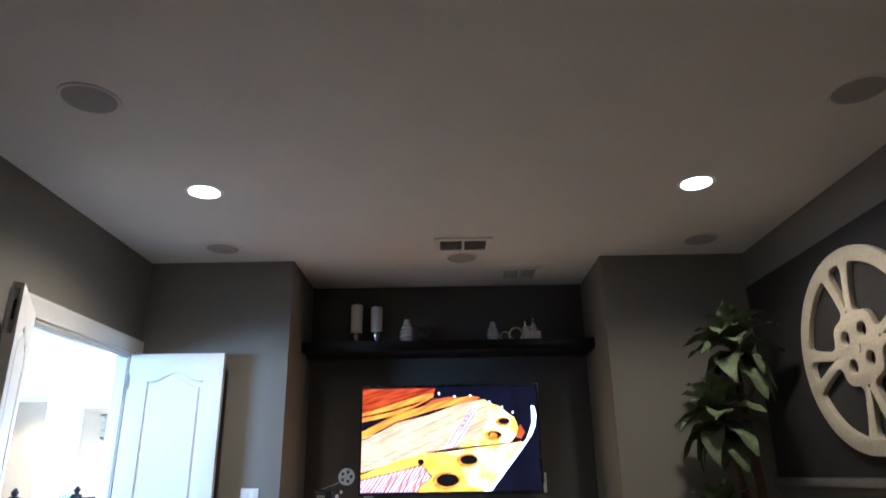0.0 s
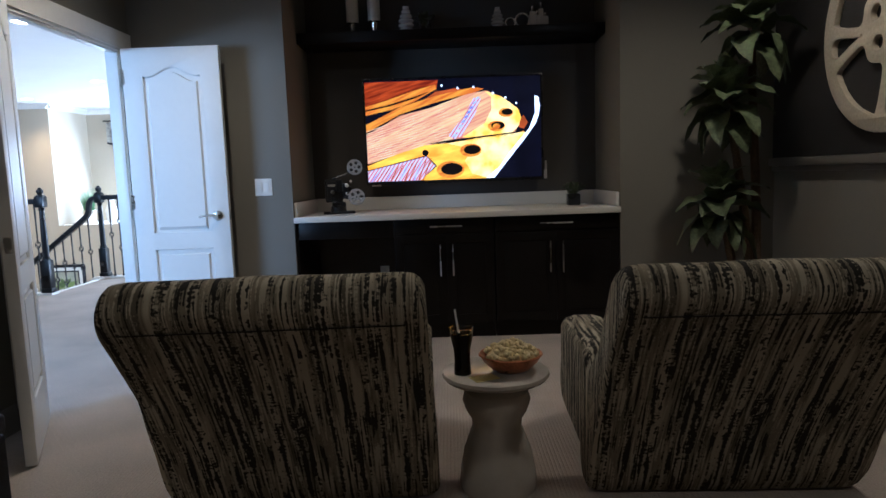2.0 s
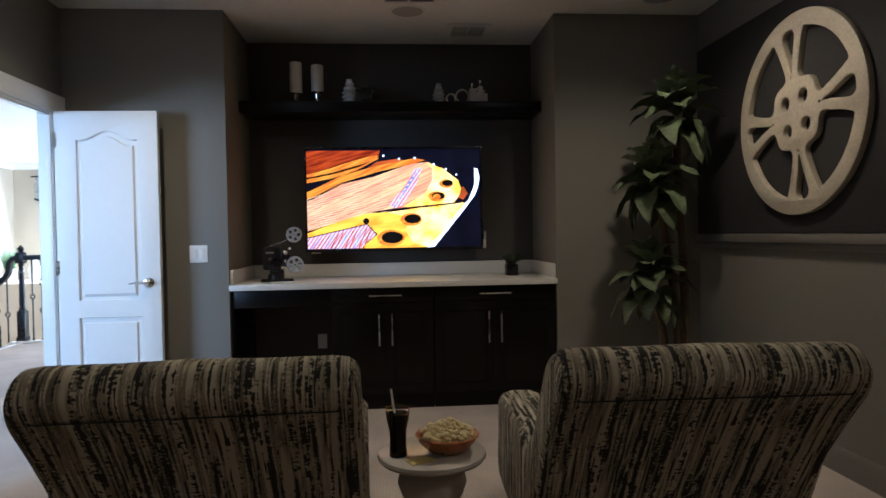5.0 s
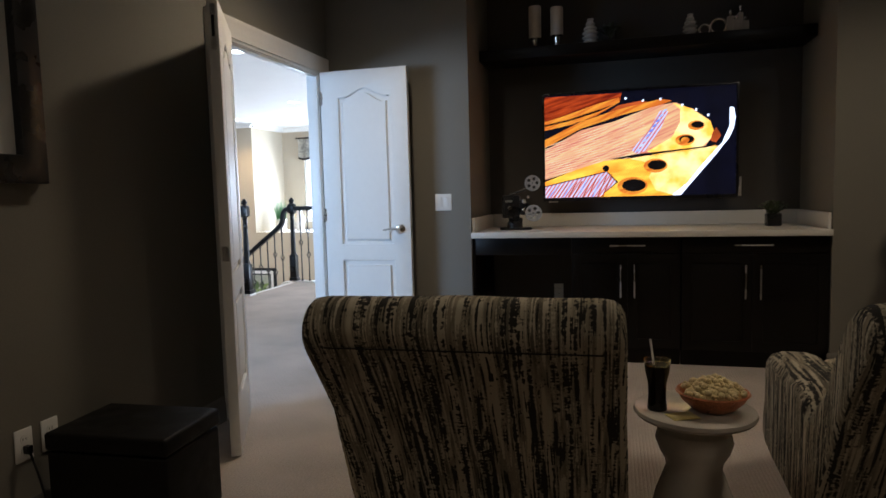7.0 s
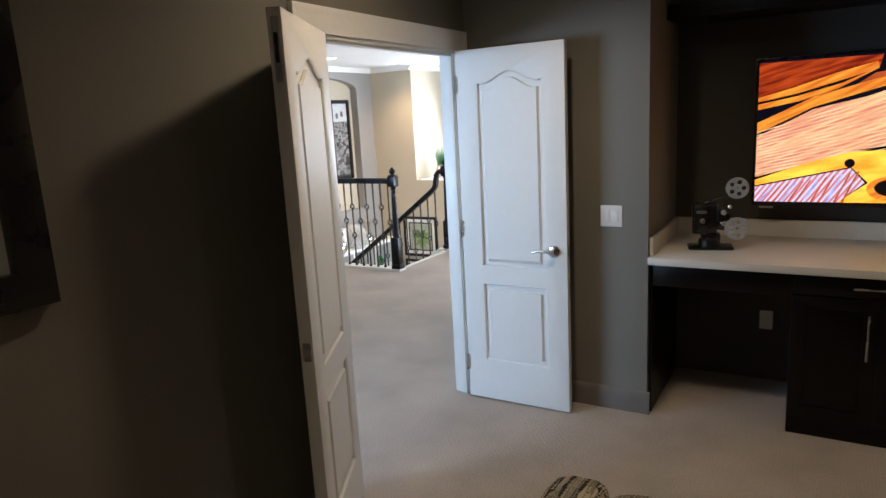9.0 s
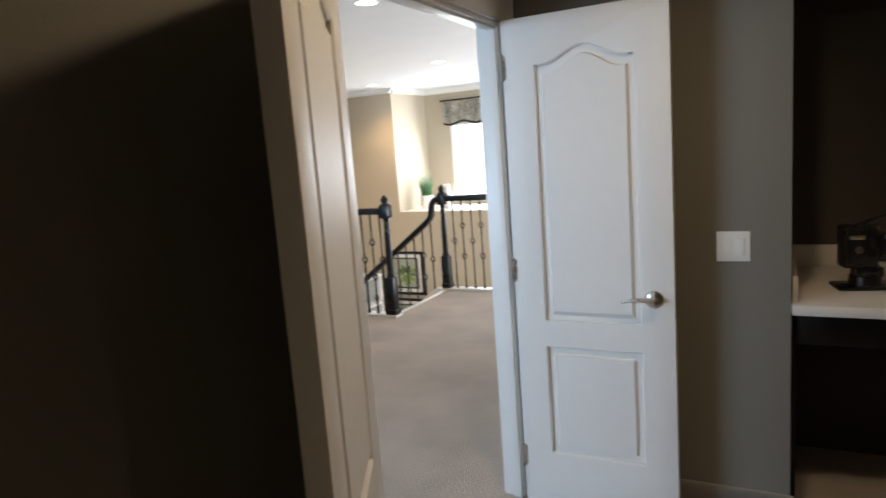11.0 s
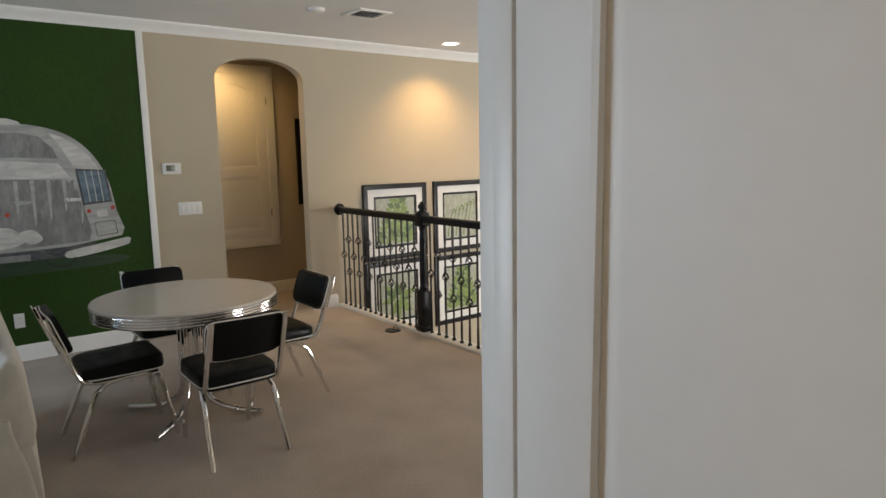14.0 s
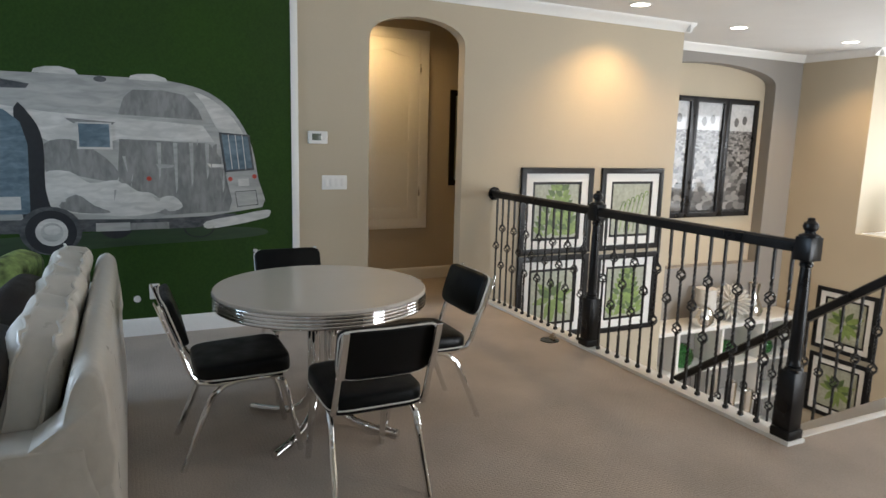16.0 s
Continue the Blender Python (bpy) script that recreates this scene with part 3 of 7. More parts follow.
profile_run(CROWN_PROFILE, (HX - 0.012, HY0, CEIL), (HX - 0.012, 5.85, CEIL), out=(-1, 0, 0), bm=b)
structure("trim_crown", b, M_WHITE, "white crown moulding", "crown moulding")
# corridor behind the arch
b = bm_box(-8.87, -8.75, 5.1, 8.7, -0.3, CEIL)
bm_box(-8.75, WX - 0.12, 5.1, 5.2, -0.3, CEIL, bm=b)
bm_box(-8.75, WX - 0.12, 8.6, 8.7, -0.3, CEIL, bm=b)
structure("wall_corridor", b, M_HALL, "beige corridor wall")
structure("floor_corridor", bm_box(-8.75, WX - 0.12, 5.2, 8.6, -0.3, 0.0), M_CARPET, "beige carpet of the corridor", "floor")
structure("ceiling_corridor", bm_box(-8.75, WX - 0.12, 5.2, 8.6, CEIL, CEIL + 0.15), M_HCEIL, "white corridor ceiling", "ceiling")
# south wall with a wide window
b = bm_box(WX, HX - 0.012, HY0 - 0.12, HY0, 0, 0.8)
bm_box(WX, HX - 0.012, HY0 - 0.12, HY0, 2.3, CEIL, bm=b)
bm_box(WX, -7.1, HY0 - 0.12, HY0, 0.8, 2.3, bm=b)
bm_box(-4.6, HX - 0.012, HY0 - 0.12, HY0, 0.8, 2.3, bm=b)
structure("wall_hall_south", b, M_HALL, "beige hall wall with a wide window")

# ---- foyer: shell ----
structure("floor_foyer", bm_box(-8.9, 1.0, 7.4, 14.3, GND - 0.2, GND), M_CARPET, "beige floor of the lower foyer", "floor")
NICHE_L, NICHE_R = 10.05, 12.3
outline = [(9.56, GND), (9.56, CEIL), (12.92, CEIL), (12.92, GND)]
hole = [(NICHE_L, -0.06)] + [(NICHE_R, -0.06)] + arch_outline(NICHE_L, NICHE_R, 2.30, 2.54)
fw = moved(shape_mesh("foyer_wall", outline, [hole], 0.16), Matrix.Translation((-8.506 - 0.08, 0, 0)) @ UPRIGHT_X)
structure("wall_foyer_west", fw, M_GREY, "grey foyer wall with a tall arched art niche")
structure("wall_niche_back", bm_box(-8.76, -8.67, 9.5, 12.9, -0.3, CEIL), M_HALL, "cream back of the art niche")
structure("wall_foyer_return", bm_box(-8.506, WX - 0.12, 9.56, 9.68, GND, CEIL), M_HALL, "beige return wall")
LEDGE = 0.45
b = bm_box(-8.506, 1.0, 12.8, 12.92, GND, LEDGE)
bm_box(-8.506, -7.52, 12.8, 12.92, LEDGE, CEIL, bm=b)
bm_box(-7.64, -7.52, 12.92, 14.1, LEDGE, CEIL, bm=b)
structure("wall_foyer_north", b, M_HALL, "unseen cream foyer wall with an added opening for light below a plant ledge")
structure("plant_ledge", bm_box(-7.52, 1.0, 12.92, 14.1, LEDGE - 0.1, LEDGE - 0.002), M_WHITE, "white plant ledge under the window", "ledge")
WIN0, WIN1, WZ0, WZ1 = -7.0, -4.7, 0.66, 2.06
b = bm_box(-7.52, 1.0, 14.1, 14.22, LEDGE - 0.1, WZ0)
bm_box(-7.52, 1.0, 14.1, 14.22, WZ1, CEIL, bm=b)
bm_box(-7.52, WIN0, 14.1, 14.22, WZ0, WZ1, bm=b)
bm_box(WIN1, 1.0, 14.1, 14.22, WZ0, WZ1, bm=b)
structure("wall_window", b, M_HALL, "cream wall round the foyer window")
# unseen wall; its opening is added to let the foyer fill lamp through
b = bm_box(0.9, 1.02, 5.8, 14.2, GND, -1.2)
bm_box(0.9, 1.02, 5.8, 14.2, 1.6, CEIL, bm=b)
bm_box(0.9, 1.02, 5.8, 9.6, -1.2, 1.6, bm=b)
bm_box(0.9, 1.02, 12.8, 14.2, -1.2, 1.6, bm=b)
structure("wall_foyer_east", b, M_HALL, "unseen cream foyer wall with an added opening for light")
structure("wall_foyer_south", bm_box(HX, 1.0, 5.86, 5.92, -0.0, CEIL), M_HALL, "beige landing wall")
structure("floor_landing", bm_box(HX, 0.9, 5.92, 8.62, -0.30, 0.0), M_CARPET, "beige carpet of the landing", "floor")
structure("wall_under_landing", bm_box(WX, 0.9, 7.33, 7.44, GND, -0.30), M_HALL, "beige wall under the landing")

# ---- theatre: built-ins ----


def loft(outline, stations, bm=None, axis="x"):
    """A closed outline of (y, z) pushed through stations (x, shrink), where shrink draws it in towards its middle."""
    b = bmesh.new()
    n = len(outline)
    cy, cz = sum(p[0] for p in outline) / n, sum(p[1] for p in outline) / n
    rings = []
    for x, s in stations:
        ring = []
        for y, z in outline:
            d = math.hypot(y - cy, z - cz)
            k = max(0.05, 1 - s / d) if d > 1e-6 else 1
            ring.append(b.verts.new((x, cy + (y - cy) * k, cz + (z - cz) * k)))
        rings.append(ring)
    for a, c in zip(rings, rings[1:]):
        for i in range(n):
            b.faces.new((a[i], a[(i + 1) % n], c[(i + 1) % n], c[i]))
    b.faces.new(rings[0][::-1])
    b.faces.new(rings[-1])
    bmesh.ops.recalc_face_normals(b, faces=b.faces[:])
    return join(bm, b)


def smooth_outline(points, n=4):
    """Catmull-Rom through a closed list of points."""
    out, k = [], len(points)
    for i in range(k):
        p0, p1, p2, p3 = (Vector(points[(i + j - 1) % k]) for j in range(4))
        for j in range(n):
            t = j / n
            out.append(tuple(0.5 * (2 * p1 + (p2 - p0) * t + (2 * p0 - 5 * p1 + 4 * p2 - p3) * t * t + (3 * p1 - p0 - 3 * p2 + p3) * t ** 3)))
    return out


def bm_pillow(sx, sy, sz, power=0.35, seg=12, bm=None, centre=(0, 0, 0)):
    """A soft block: a ball drawn out towards a box."""
    b = bmesh.new()
    bmesh.ops.create_uvsphere(b, u_segments=seg * 2, v_segments=seg, radius=1)
    for v in b.verts:
        c = v.co
        v.co = Vector((math.copysign(abs(c.x) ** power, c.x) * sx / 2, math.copysign(abs(c.y) ** power, c.y) * sy / 2, math.copysign(abs(c.z) ** power, c.z) * sz / 2)) + Vector(centre)
    return join(bm, b)


structure("niche_filler", bm_box(NXL, NXL + 0.018, FY + 0.03, NY, 0, 0.855, 0.002), M_BLACK, "espresso end panel beside the kneehole", "panel")
KX = -0.452
CY0, CY1 = 4.99, NY
counter = thing("countertop", "white solid-surface countertop with upstand in the media niche", "countertop", pose(0, 0, 0))
part("slab", bm_box(NXL + 0.002, NXR - 0.002, 4.945, NY - 0.002, 0.857, 0.897, 0.004), M_COUNTER, counter)
part("upstand", bm_box(NXL + 0.022, NXR - 0.022, NY - 0.022, NY - 0.002, 0.897, 0.997, 0.003), M_COUNTER, counter)
part("upstand", bm_box(NXL + 0.002, NXL + 0.022, 4.99, NY - 0.002, 0.897, 0.997, 0.003), M_COUNTER, counter)
part("upstand", bm_box(NXR - 0.022, NXR - 0.002, 4.99, NY - 0.002, 0.897, 0.997, 0.003), M_COUNTER, counter)
part("apron", bm_box(NXL + 0.02, KX - 0.002, CY0 + 0.004, CY0 + 0.022, 0.735, 0.855, 0.002), M_BLACK, counter, "espresso wooden apron")


def cabinet(x0, x1, label, pull_x, door_x):
    root = thing("base_cabinet", label, "cabinet", pose(0, 0, 0), group="cabinets under the countertop")
    part("carcass", bm_box(x0, x1, CY0 + 0.022, CY1 - 0.004, 0.11, 0.855, 0.002), M_BLACK, root)
    part("plinth", bm_box(x0, x1, CY0 + 0.05, CY0 + 0.07, 0.0, 0.11), M_BLACK, root)
    drawer = part("drawer_front", bm_box(x0 + 0.003, x1 - 0.003, CY0 + 0.002, CY0 + 0.02, 0.750, 0.850, 0.003), M_BLACK, root)

    def bar(p, q):
        h = bm_tube([p, q], 0.0055, 10)
        for w in (0.12, 0.88):
            e = Vector(p).lerp(Vector(q), w)
            bm_tube([e, e + Vector((0, 0.03, 0))], 0.004, 8, h)
        return h

    part("handle", bar((pull_x - 0.112, CY0 - 0.026, 0.80), (pull_x + 0.112, CY0 - 0.026, 0.80)), M_STEEL, drawer, "brushed steel bar pull")
    for a, c, hx in ((x0 + 0.003, door_x - 0.0015, door_x - 0.044), (door_x + 0.0015, x1 - 0.003, door_x + 0.044)):
        door = part("door", bm_box(a, c, CY0 + 0.006, CY0 + 0.02, 0.115, 0.743, 0.002), M_BLACK, root)
        part("door_frame", moved(shape_mesh("door_frame", rounded_rect(a, c, 0.115, 0.743), [rounded_rect(a + 0.06, c - 0.06, 0.175, 0.683)], 0.006, 0.001), Matrix.Translation((0, CY0 + 0.003, 0)) @ UPRIGHT_Y), M_BLACK, door)
        part("handle", bar((hx, CY0 - 0.026, 0.455), (hx, CY0 - 0.026, 0.675)), M_STEEL, door, "brushed steel bar pull")
    return root


cabinet(KX, 0.245, "espresso shaker cabinet with drawer and two doors", -0.088, -0.088)
cabinet(0.25, NXR - 0.002, "wide espresso shaker cabinet with drawer and two doors", 0.675, 0.675)

shelf = thing("floating_shelf", "thick espresso floating shelf spanning the niche", "shelf")
part("board", bm_box(NXL + 0.002, NXR - 0.002, 5.365, NY - 0.002, 2.135, 2.215, 0.003), M_BLACK, shelf)
part("edge_band", bm_box(NXL + 0.004, NXR - 0.004, 5.360, 5.364, 2.137, 2.213, 0.001), M_BLACK, shelf)


def wall_plate(name, label, m, gangs, kind="switch"):
    """A plate of rockers or an outlet; it faces -y, its middle at the origin."""
    root = thing(name, label, "light switch" if kind == "switch" else "outlet", m)
    w = 0.072 + 0.046 * (gangs - 1)
    part("plate", bm_box(-w / 2, w / 2, -0.006, 0, -0.058, 0.058, 0.003), M_PLASTIC, root)
    for i in range(gangs):
        x = (i - (gangs - 1) / 2) * 0.046
        if kind == "switch":
            rk = bm_box(x - 0.016, x + 0.016, -0.009, -0.005, -0.033, 0.033, 0.002)
            part("rocker", moved(rk, Matrix.Rotation(radians(2 if i % 2 else -2), 4, "X")), M_PLASTIC, root)
        else:
            for dz in (-0.02, 0.02):
                f = part("socket", moved(bm_lathe(((0.015, 0), (0.015, 0.003), (0, 0.003)), 16), Matrix.Translation((x, -0.005, dz)) @ Matrix.Rotation(radians(90), 4, "X")), M_PLASTIC, root)
                slots = bm_box(x - 0.007, x - 0.005, -0.0087, -0.008, dz - 0.002, dz + 0.006)
                bm_box(x + 0.005, x + 0.007, -0.0087, -0.008, dz - 0.002, dz + 0.006, bm=slots)
                part("slots", slots, M_SLOT, f)
    return root


wall_plate("light_switch", "white double rocker switch plate on the pier", pose(-1.33, FY, 1.112), 2)
wall_plate("outlet", "grey-white outlet inside the kneehole", pose(-0.60, NY, 0.38), 1, "outlet")
wall_plate("outlet", "white outlet with a plugged-in cable low on the wall", pose(LX, 2.31, 0.33, 0, 0, 90), 1, "outlet")
plug = wall_plate("outlet", "white outlet beside another low on the wall", pose(LX, 2.42, 0.33, 0, 0, 90), 1, "outlet")
cable = bm_box(LX + 0.008, LX + 0.035, 2.30, 2.32, 0.30, 0.33, 0.004)
bm_tube([(LX + 0.03, 2.31, 0.30), (LX + 0.04, 2.33, 0.2), (LX + 0.03, 2.37, 0.06), (LX + 0.05, 2.45, 0.012), (LX + 0.15, 2.55, 0.008)], 0.004, 6, cable)
single("power_plug", cable, M_BEZEL, "black plug and cord in the wall outlet", "plug")

# ---- television ----
TVX0, TVX1, TVZ0, TVZ1, TVY = -0.685, 0.67, 1.116, 1.89, 5.60
tv = thing("television", "flat wall-mounted television playing a close-up of a grand piano", "television", pose(TVX0, TVY, TVZ0))
TW, TH = TVX1 - TVX0, TVZ1 - TVZ0
part("back_cover", bm_box(0.05, TW - 0.05, 0.012, NY - TVY - 0.03, 0.06, TH - 0.06, 0.01), M_BEZEL, tv)
part("wall_mount", bm_box(0.4, TW - 0.4, NY - TVY - 0.03, NY - TVY, 0.2, TH - 0.2), M_BEZEL, tv)
part("bezel", moved(shape_mesh("bezel", rounded_rect(-0.012, TW + 0.012, -0.022, TH + 0.012), [rounded_rect(0, TW, 0, TH)], 0.03, 0.002), UPRIGHT_Y), M_BEZEL, tv)
part("badge", bm_box(0.03, 0.10, -0.02, -0.015, -0.034, -0.023, 0.001), M_STEEL, tv, "small silver badge under the screen")


def glow(name, colour, strength, stripe=None, stretch=(1, 1, 1), turn=0, second=None):
    m = bpy.data.materials.new(name)
    m.use_nodes = True
    nt = m.node_tree
    b = nt.nodes["Principled BSDF"]
    b.inputs["Base Color"].default_value = (0.01, 0.01, 0.01, 1)
    b.inputs["Roughness"].default_value = 0.25
    b.inputs["Emission Strength"].default_value = strength
    tc = nt.nodes.new("ShaderNodeTexCoord")
    if stripe:
        angle, freq, second = stripe
        mp = nt.nodes.new("ShaderNodeMapping")
        mp.inputs["Rotation"].default_value = (0, 0, radians(angle))
        wv = nt.nodes.new("ShaderNodeTexWave")
        wv.bands_direction = "Y"
        wv.inputs["Scale"].default_value, wv.inputs["Distortion"].default_value, wv.inputs["Detail"].default_value = freq, 0.6, 1
        nt.links.new(tc.outputs["Object"], mp.inputs[0])
        nt.links.new(mp.outputs[0], wv.inputs["Vector"])
        fac = wv.outputs["Fac"]
    else:
        ns = nt.nodes.new("ShaderNodeTexNoise")
        ns.inputs["Scale"].default_value, ns.inputs["Detail"].default_value = 7, 3
        first = nt.nodes.new("ShaderNodeMapping")
        first.inputs["Rotation"].default_value = (0, 0, radians(-turn))
        mp = nt.nodes.new("ShaderNodeMapping")
        mp.inputs["Scale"].default_value = stretch
        nt.links.new(tc.outputs["Object"], first.inputs[0])
        nt.links.new(first.outputs[0], mp.inputs[0])
        nt.links.new(mp.outputs[0], ns.inputs["Vector"])
        spread = nt.nodes.new("ShaderNodeMapRange")
        spread.inputs[1].default_value, spread.inputs[2].default_value = 0.36, 0.64
        nt.links.new(ns.outputs[0], spread.inputs[0])
        fac = spread.outputs[0]
        second = second or tuple(c * 0.55 for c in colour)
    mix = nt.nodes.new("ShaderNodeMix")
    mix.data_type = "RGBA"
    mix.inputs[6].default_value, mix.inputs[7].default_value = (*colour, 1), (*second, 1)
    nt.links.new(fac, mix.inputs[0])
    nt.links.new(mix.outputs[2], b.inputs["Emission Color"])
    return m


def screen_layer(level, points, mat, name="picture"):
    ob = part(name, bm_poly([(u * TW, v * TH) for u, v in points], 0), mat, screen)
    ob.matrix_basis = Matrix.Translation((0, -0.003 - 0.0008 * level, 0)) @ UPRIGHT_Y
    return ob


def ellipse(cx, cy, rx, ry, n=24, turn=0.0):
    c, s = math.cos(radians(turn)), math.sin(radians(turn))
    return [(cx + rx * math.cos(2 * math.pi * i / n) * c - ry * math.sin(2 * math.pi * i / n) * s, cy + rx * math.cos(2 * math.pi * i / n) * s + ry * math.sin(2 * math.pi * i / n) * c) for i in range(n)]


TVS = 0.95
screen = part("screen", bm_box(0, TW, -0.002, 0.012, 0, TH), glow("screen_night_blue", (0.004, 0.004, 0.012), TVS), tv)
G_WOOD = glow("screen_mahogany", (0.62, 0.07, 0.008), TVS, None, (0.6, 5, 1), 16, (0.20, 0.012, 0.003))
G_AMBER = glow("screen_amber", (1.0, 0.38, 0.03), TVS * 1.15, None, (0.5, 4, 1), 24, (0.70, 0.12, 0.01))
G_BOARD = glow("screen_strings", (1.0, 0.62, 0.26), TVS * 1.15, None, (0.25, 7, 1), 24, (0.80, 0.22, 0.13))
G_GOLD = glow("screen_gold", (1.0, 0.60, 0.05), TVS * 1.5, None, (0.6, 2, 1), 10, (1.0, 0.30, 0.015))
G_PALE = glow("screen_pale_gold", (1.0, 0.78, 0.30), TVS * 1.7, None, (1, 1, 1), 0, (1.0, 0.48, 0.04))
G_WHITE = glow("screen_white_rim", (0.95, 0.97, 1.0), TVS * 2.0, None, (1, 1, 1), 0, (0.70, 0.76, 0.95))
G_VIOLET = glow("screen_violet_strings", (0.80, 0.78, 1.0), TVS * 1.1, (-55, 14, (0.75, 0.14, 0.12)))
G_STRING = glow("screen_string", (1.0, 0.78, 0.46), TVS * 1.15, None, (1, 1, 1), 0, (0.9, 0.42, 0.22))
G_BLUE = glow("screen_blue_felt", (0.20, 0.26, 0.75), TVS * 1.1, None, (1, 1, 1), 0, (0.75, 0.78, 1.0))
G_DARK = glow("screen_dark", (0.006, 0.004, 0.004), TVS)
G_RED = glow("screen_red", (0.75, 0.12, 0.02), TVS)
screen_layer(1, [(0, 0.66), (0.15, 0.72), (0.30, 0.80), (0.41, 0.90), (0.42, 0.985), (0, 0.985)], G_WOOD)
screen_layer(2, [(0, 0.66), (0.15, 0.71), (0.28, 0.78), (0.41, 0.90), (0.405, 0.945), (0.27, 0.885), (0.12, 0.80), (0, 0.745)], G_AMBER)
screen_layer(2, [(0.33, 0.79), (0.40, 0.87), (0.52, 0.90), (0.62, 0.86), (0.5, 0.82)], G_RED)
screen_layer(3, [(0, 0.18), (0.3, 0.33), (0.5, 0.40), (0.84, 0.43), (0.885, 0.55), (0.86, 0.66), (0.78, 0.78), (0.70, 0.865), (0.60, 0.85), (0.38, 0.72), (0.2, 0.65), (0, 0.47)], G_BOARD)
screen_layer(4, [(0, 0.49), (0.2, 0.665), (0.42, 0.775), (0.62, 0.85), (0.68, 0.885), (0.62, 0.905), (0.40, 0.83), (0.2, 0.735), (0, 0.57)], G_AMBER)
screen_layer(5, [(0.68, 0.865), (0.78, 0.80), (0.87, 0.68), (0.895, 0.55), (0.82, 0.43), (0.60, 0.40), (0.55, 0.42), (0.68, 0.55), (0.72, 0.68), (0.72, 0.80)], G_PALE)
screen_layer(5, [(0.50, 0.40), (0.545, 0.43), (0.62, 0.62), (0.66, 0.79), (0.62, 0.80), (0.56, 0.62), (0.47, 0.44)], G_VIOLET)
screen_layer(6, [(0, 0.16), (0.17, 0.27), (0.33, 0.35), (0.55, 0.37), (0.84, 0.42), (0.90, 0.46), (0.85, 0.30), (0.78, 0.16), (0.70, 0.0), (0.30, 0.0), (0.40, 0.14), (0.34, 0.25), (0, 0.12)], G_GOLD)
screen_layer(7, [(0.70, 0.0), (0.78, 0.17), (0.86, 0.31), (0.91, 0.45), (0.62, 0.40), (0.46, 0.36), (0.60, 0.30), (0.56, 0.18), (0.60, 0.05)], G_PALE)
screen_layer(6, [(0, 0.0), (0.30, 0.0), (0.39, 0.14), (0.34, 0.24), (0, 0.11)], G_VIOLET)
screen_layer(7, [(0.34, 0.36), (0.6, 0.385), (0.84, 0.425), (0.9, 0.475), (0.84, 0.45), (0.5, 0.40)], G_DARK)
screen_layer(8, [(0.68, 0.0), (0.76, 0.12), (0.84, 0.30), (0.93, 0.48), (0.965, 0.63), (0.965, 0.80), (0.985, 0.79), (0.995, 0.70), (0.985, 0.60), (0.965, 0.52), (0.90, 0.37), (0.80, 0.16), (0.725, 0.0)], G_WHITE)
for hu, hv, hr in ((0.475, 0.10, 0.062), (0.595, 0.285, 0.048), (0.745, 0.515, 0.038), (0.80, 0.645, 0.032)):
    screen_layer(9, ellipse(hu, hv, hr * 1.28, hr * 1.35), G_AMBER)
    screen_layer(10, ellipse(hu + 0.008, hv + 0.006, hr, hr * 0.95), G_DARK)
screen_layer(11, ellipse(0.745, 0.512, 0.022, 0.028), G_AMBER)
screen_layer(9, ellipse(0.335, 0.275, 0.018, 0.03), G_DARK)
# strings over the soundboard, felt strip, tuning pins
for k in range(15):
    w = 0.0022
    a0, b0 = 0.215 + 0.021 * k, 0.415 + 0.0255 * k
    screen_layer(4, [(0.0, a0 - 0.012), (0.58 - 0.004 * k, b0 - w), (0.58 - 0.004 * k, b0 + w), (0.0, a0 - 0.005)], G_STRING, "string")
for k in range(9):
    v = 0.42 + 0.045 * k
    u = 0.49 + 0.017 * k
    screen_layer(6, [(u, v), (u + 0.02, v + 0.006), (u + 0.031, v + 0.030), (u + 0.012, v + 0.026)], G_BLUE, "felt")
for k in range(12):
    u0 = 0.015 + 0.027 * k
    screen_layer(7, [(u0, 0.0), (u0 + 0.008, 0.0), (u0 + 0.058, 0.11 + 0.010 * k), (u0 + 0.052, 0.11 + 0.010 * k)], G_RED if k % 3 else G_BLUE, "string")
for u, v in ((0.44, 0.93), (0.53, 0.90), (0.62, 0.905), (0.73, 0.84), (0.80, 0.79), (0.86, 0.735)):
    screen_layer(8, ellipse(u, v, 0.006, 0.012, 8), G_WHITE, "glint")
screen_layer(5, [(0.0, 0.70), (0.14, 0.745), (0.29, 0.815), (0.37, 0.875), (0.29, 0.835), (0.14, 0.762), (0.0, 0.715)], G_DARK)
screen_layer(7, [(0.87, 0.50), (0.90, 0.48), (0.925, 0.54), (0.90, 0.62), (0.885, 0.58)], G_RED)
cablebox = bm_box(0.69, 0.725, NY - 0.02, NY - 0.001, 1.10, 1.17, 0.003)
bm_box(0.71, 0.725, NY - 0.02, NY - 0.001, 1.17, 1.24, 0.003, bm=cablebox)
single("cable_cover", cablebox, M_PLASTIC, "white cable plate behind the television corner", "cable cover")

# ---- ceiling fixtures ----


def recessed_light(x, y, group, label, lit=M_LAMP):
    root = thing("recessed_light", label, "ceiling light", pose(x, y, CEIL), group)
    part("trim_ring", moved(bm_lathe(((0.080, 0.0), (0.084, -0.004), (0.098, -0.005), (0.105, -0.002), (0.105, 0.0)), 32), Matrix()), M_WHITE, root)
    part("lens", bm_lathe(((0, -0.008), (0.05, -0.007), (0.081, -0.0025), (0.081, -0.0005), (0, -0.0005)), 32), lit, root, "glowing lens")


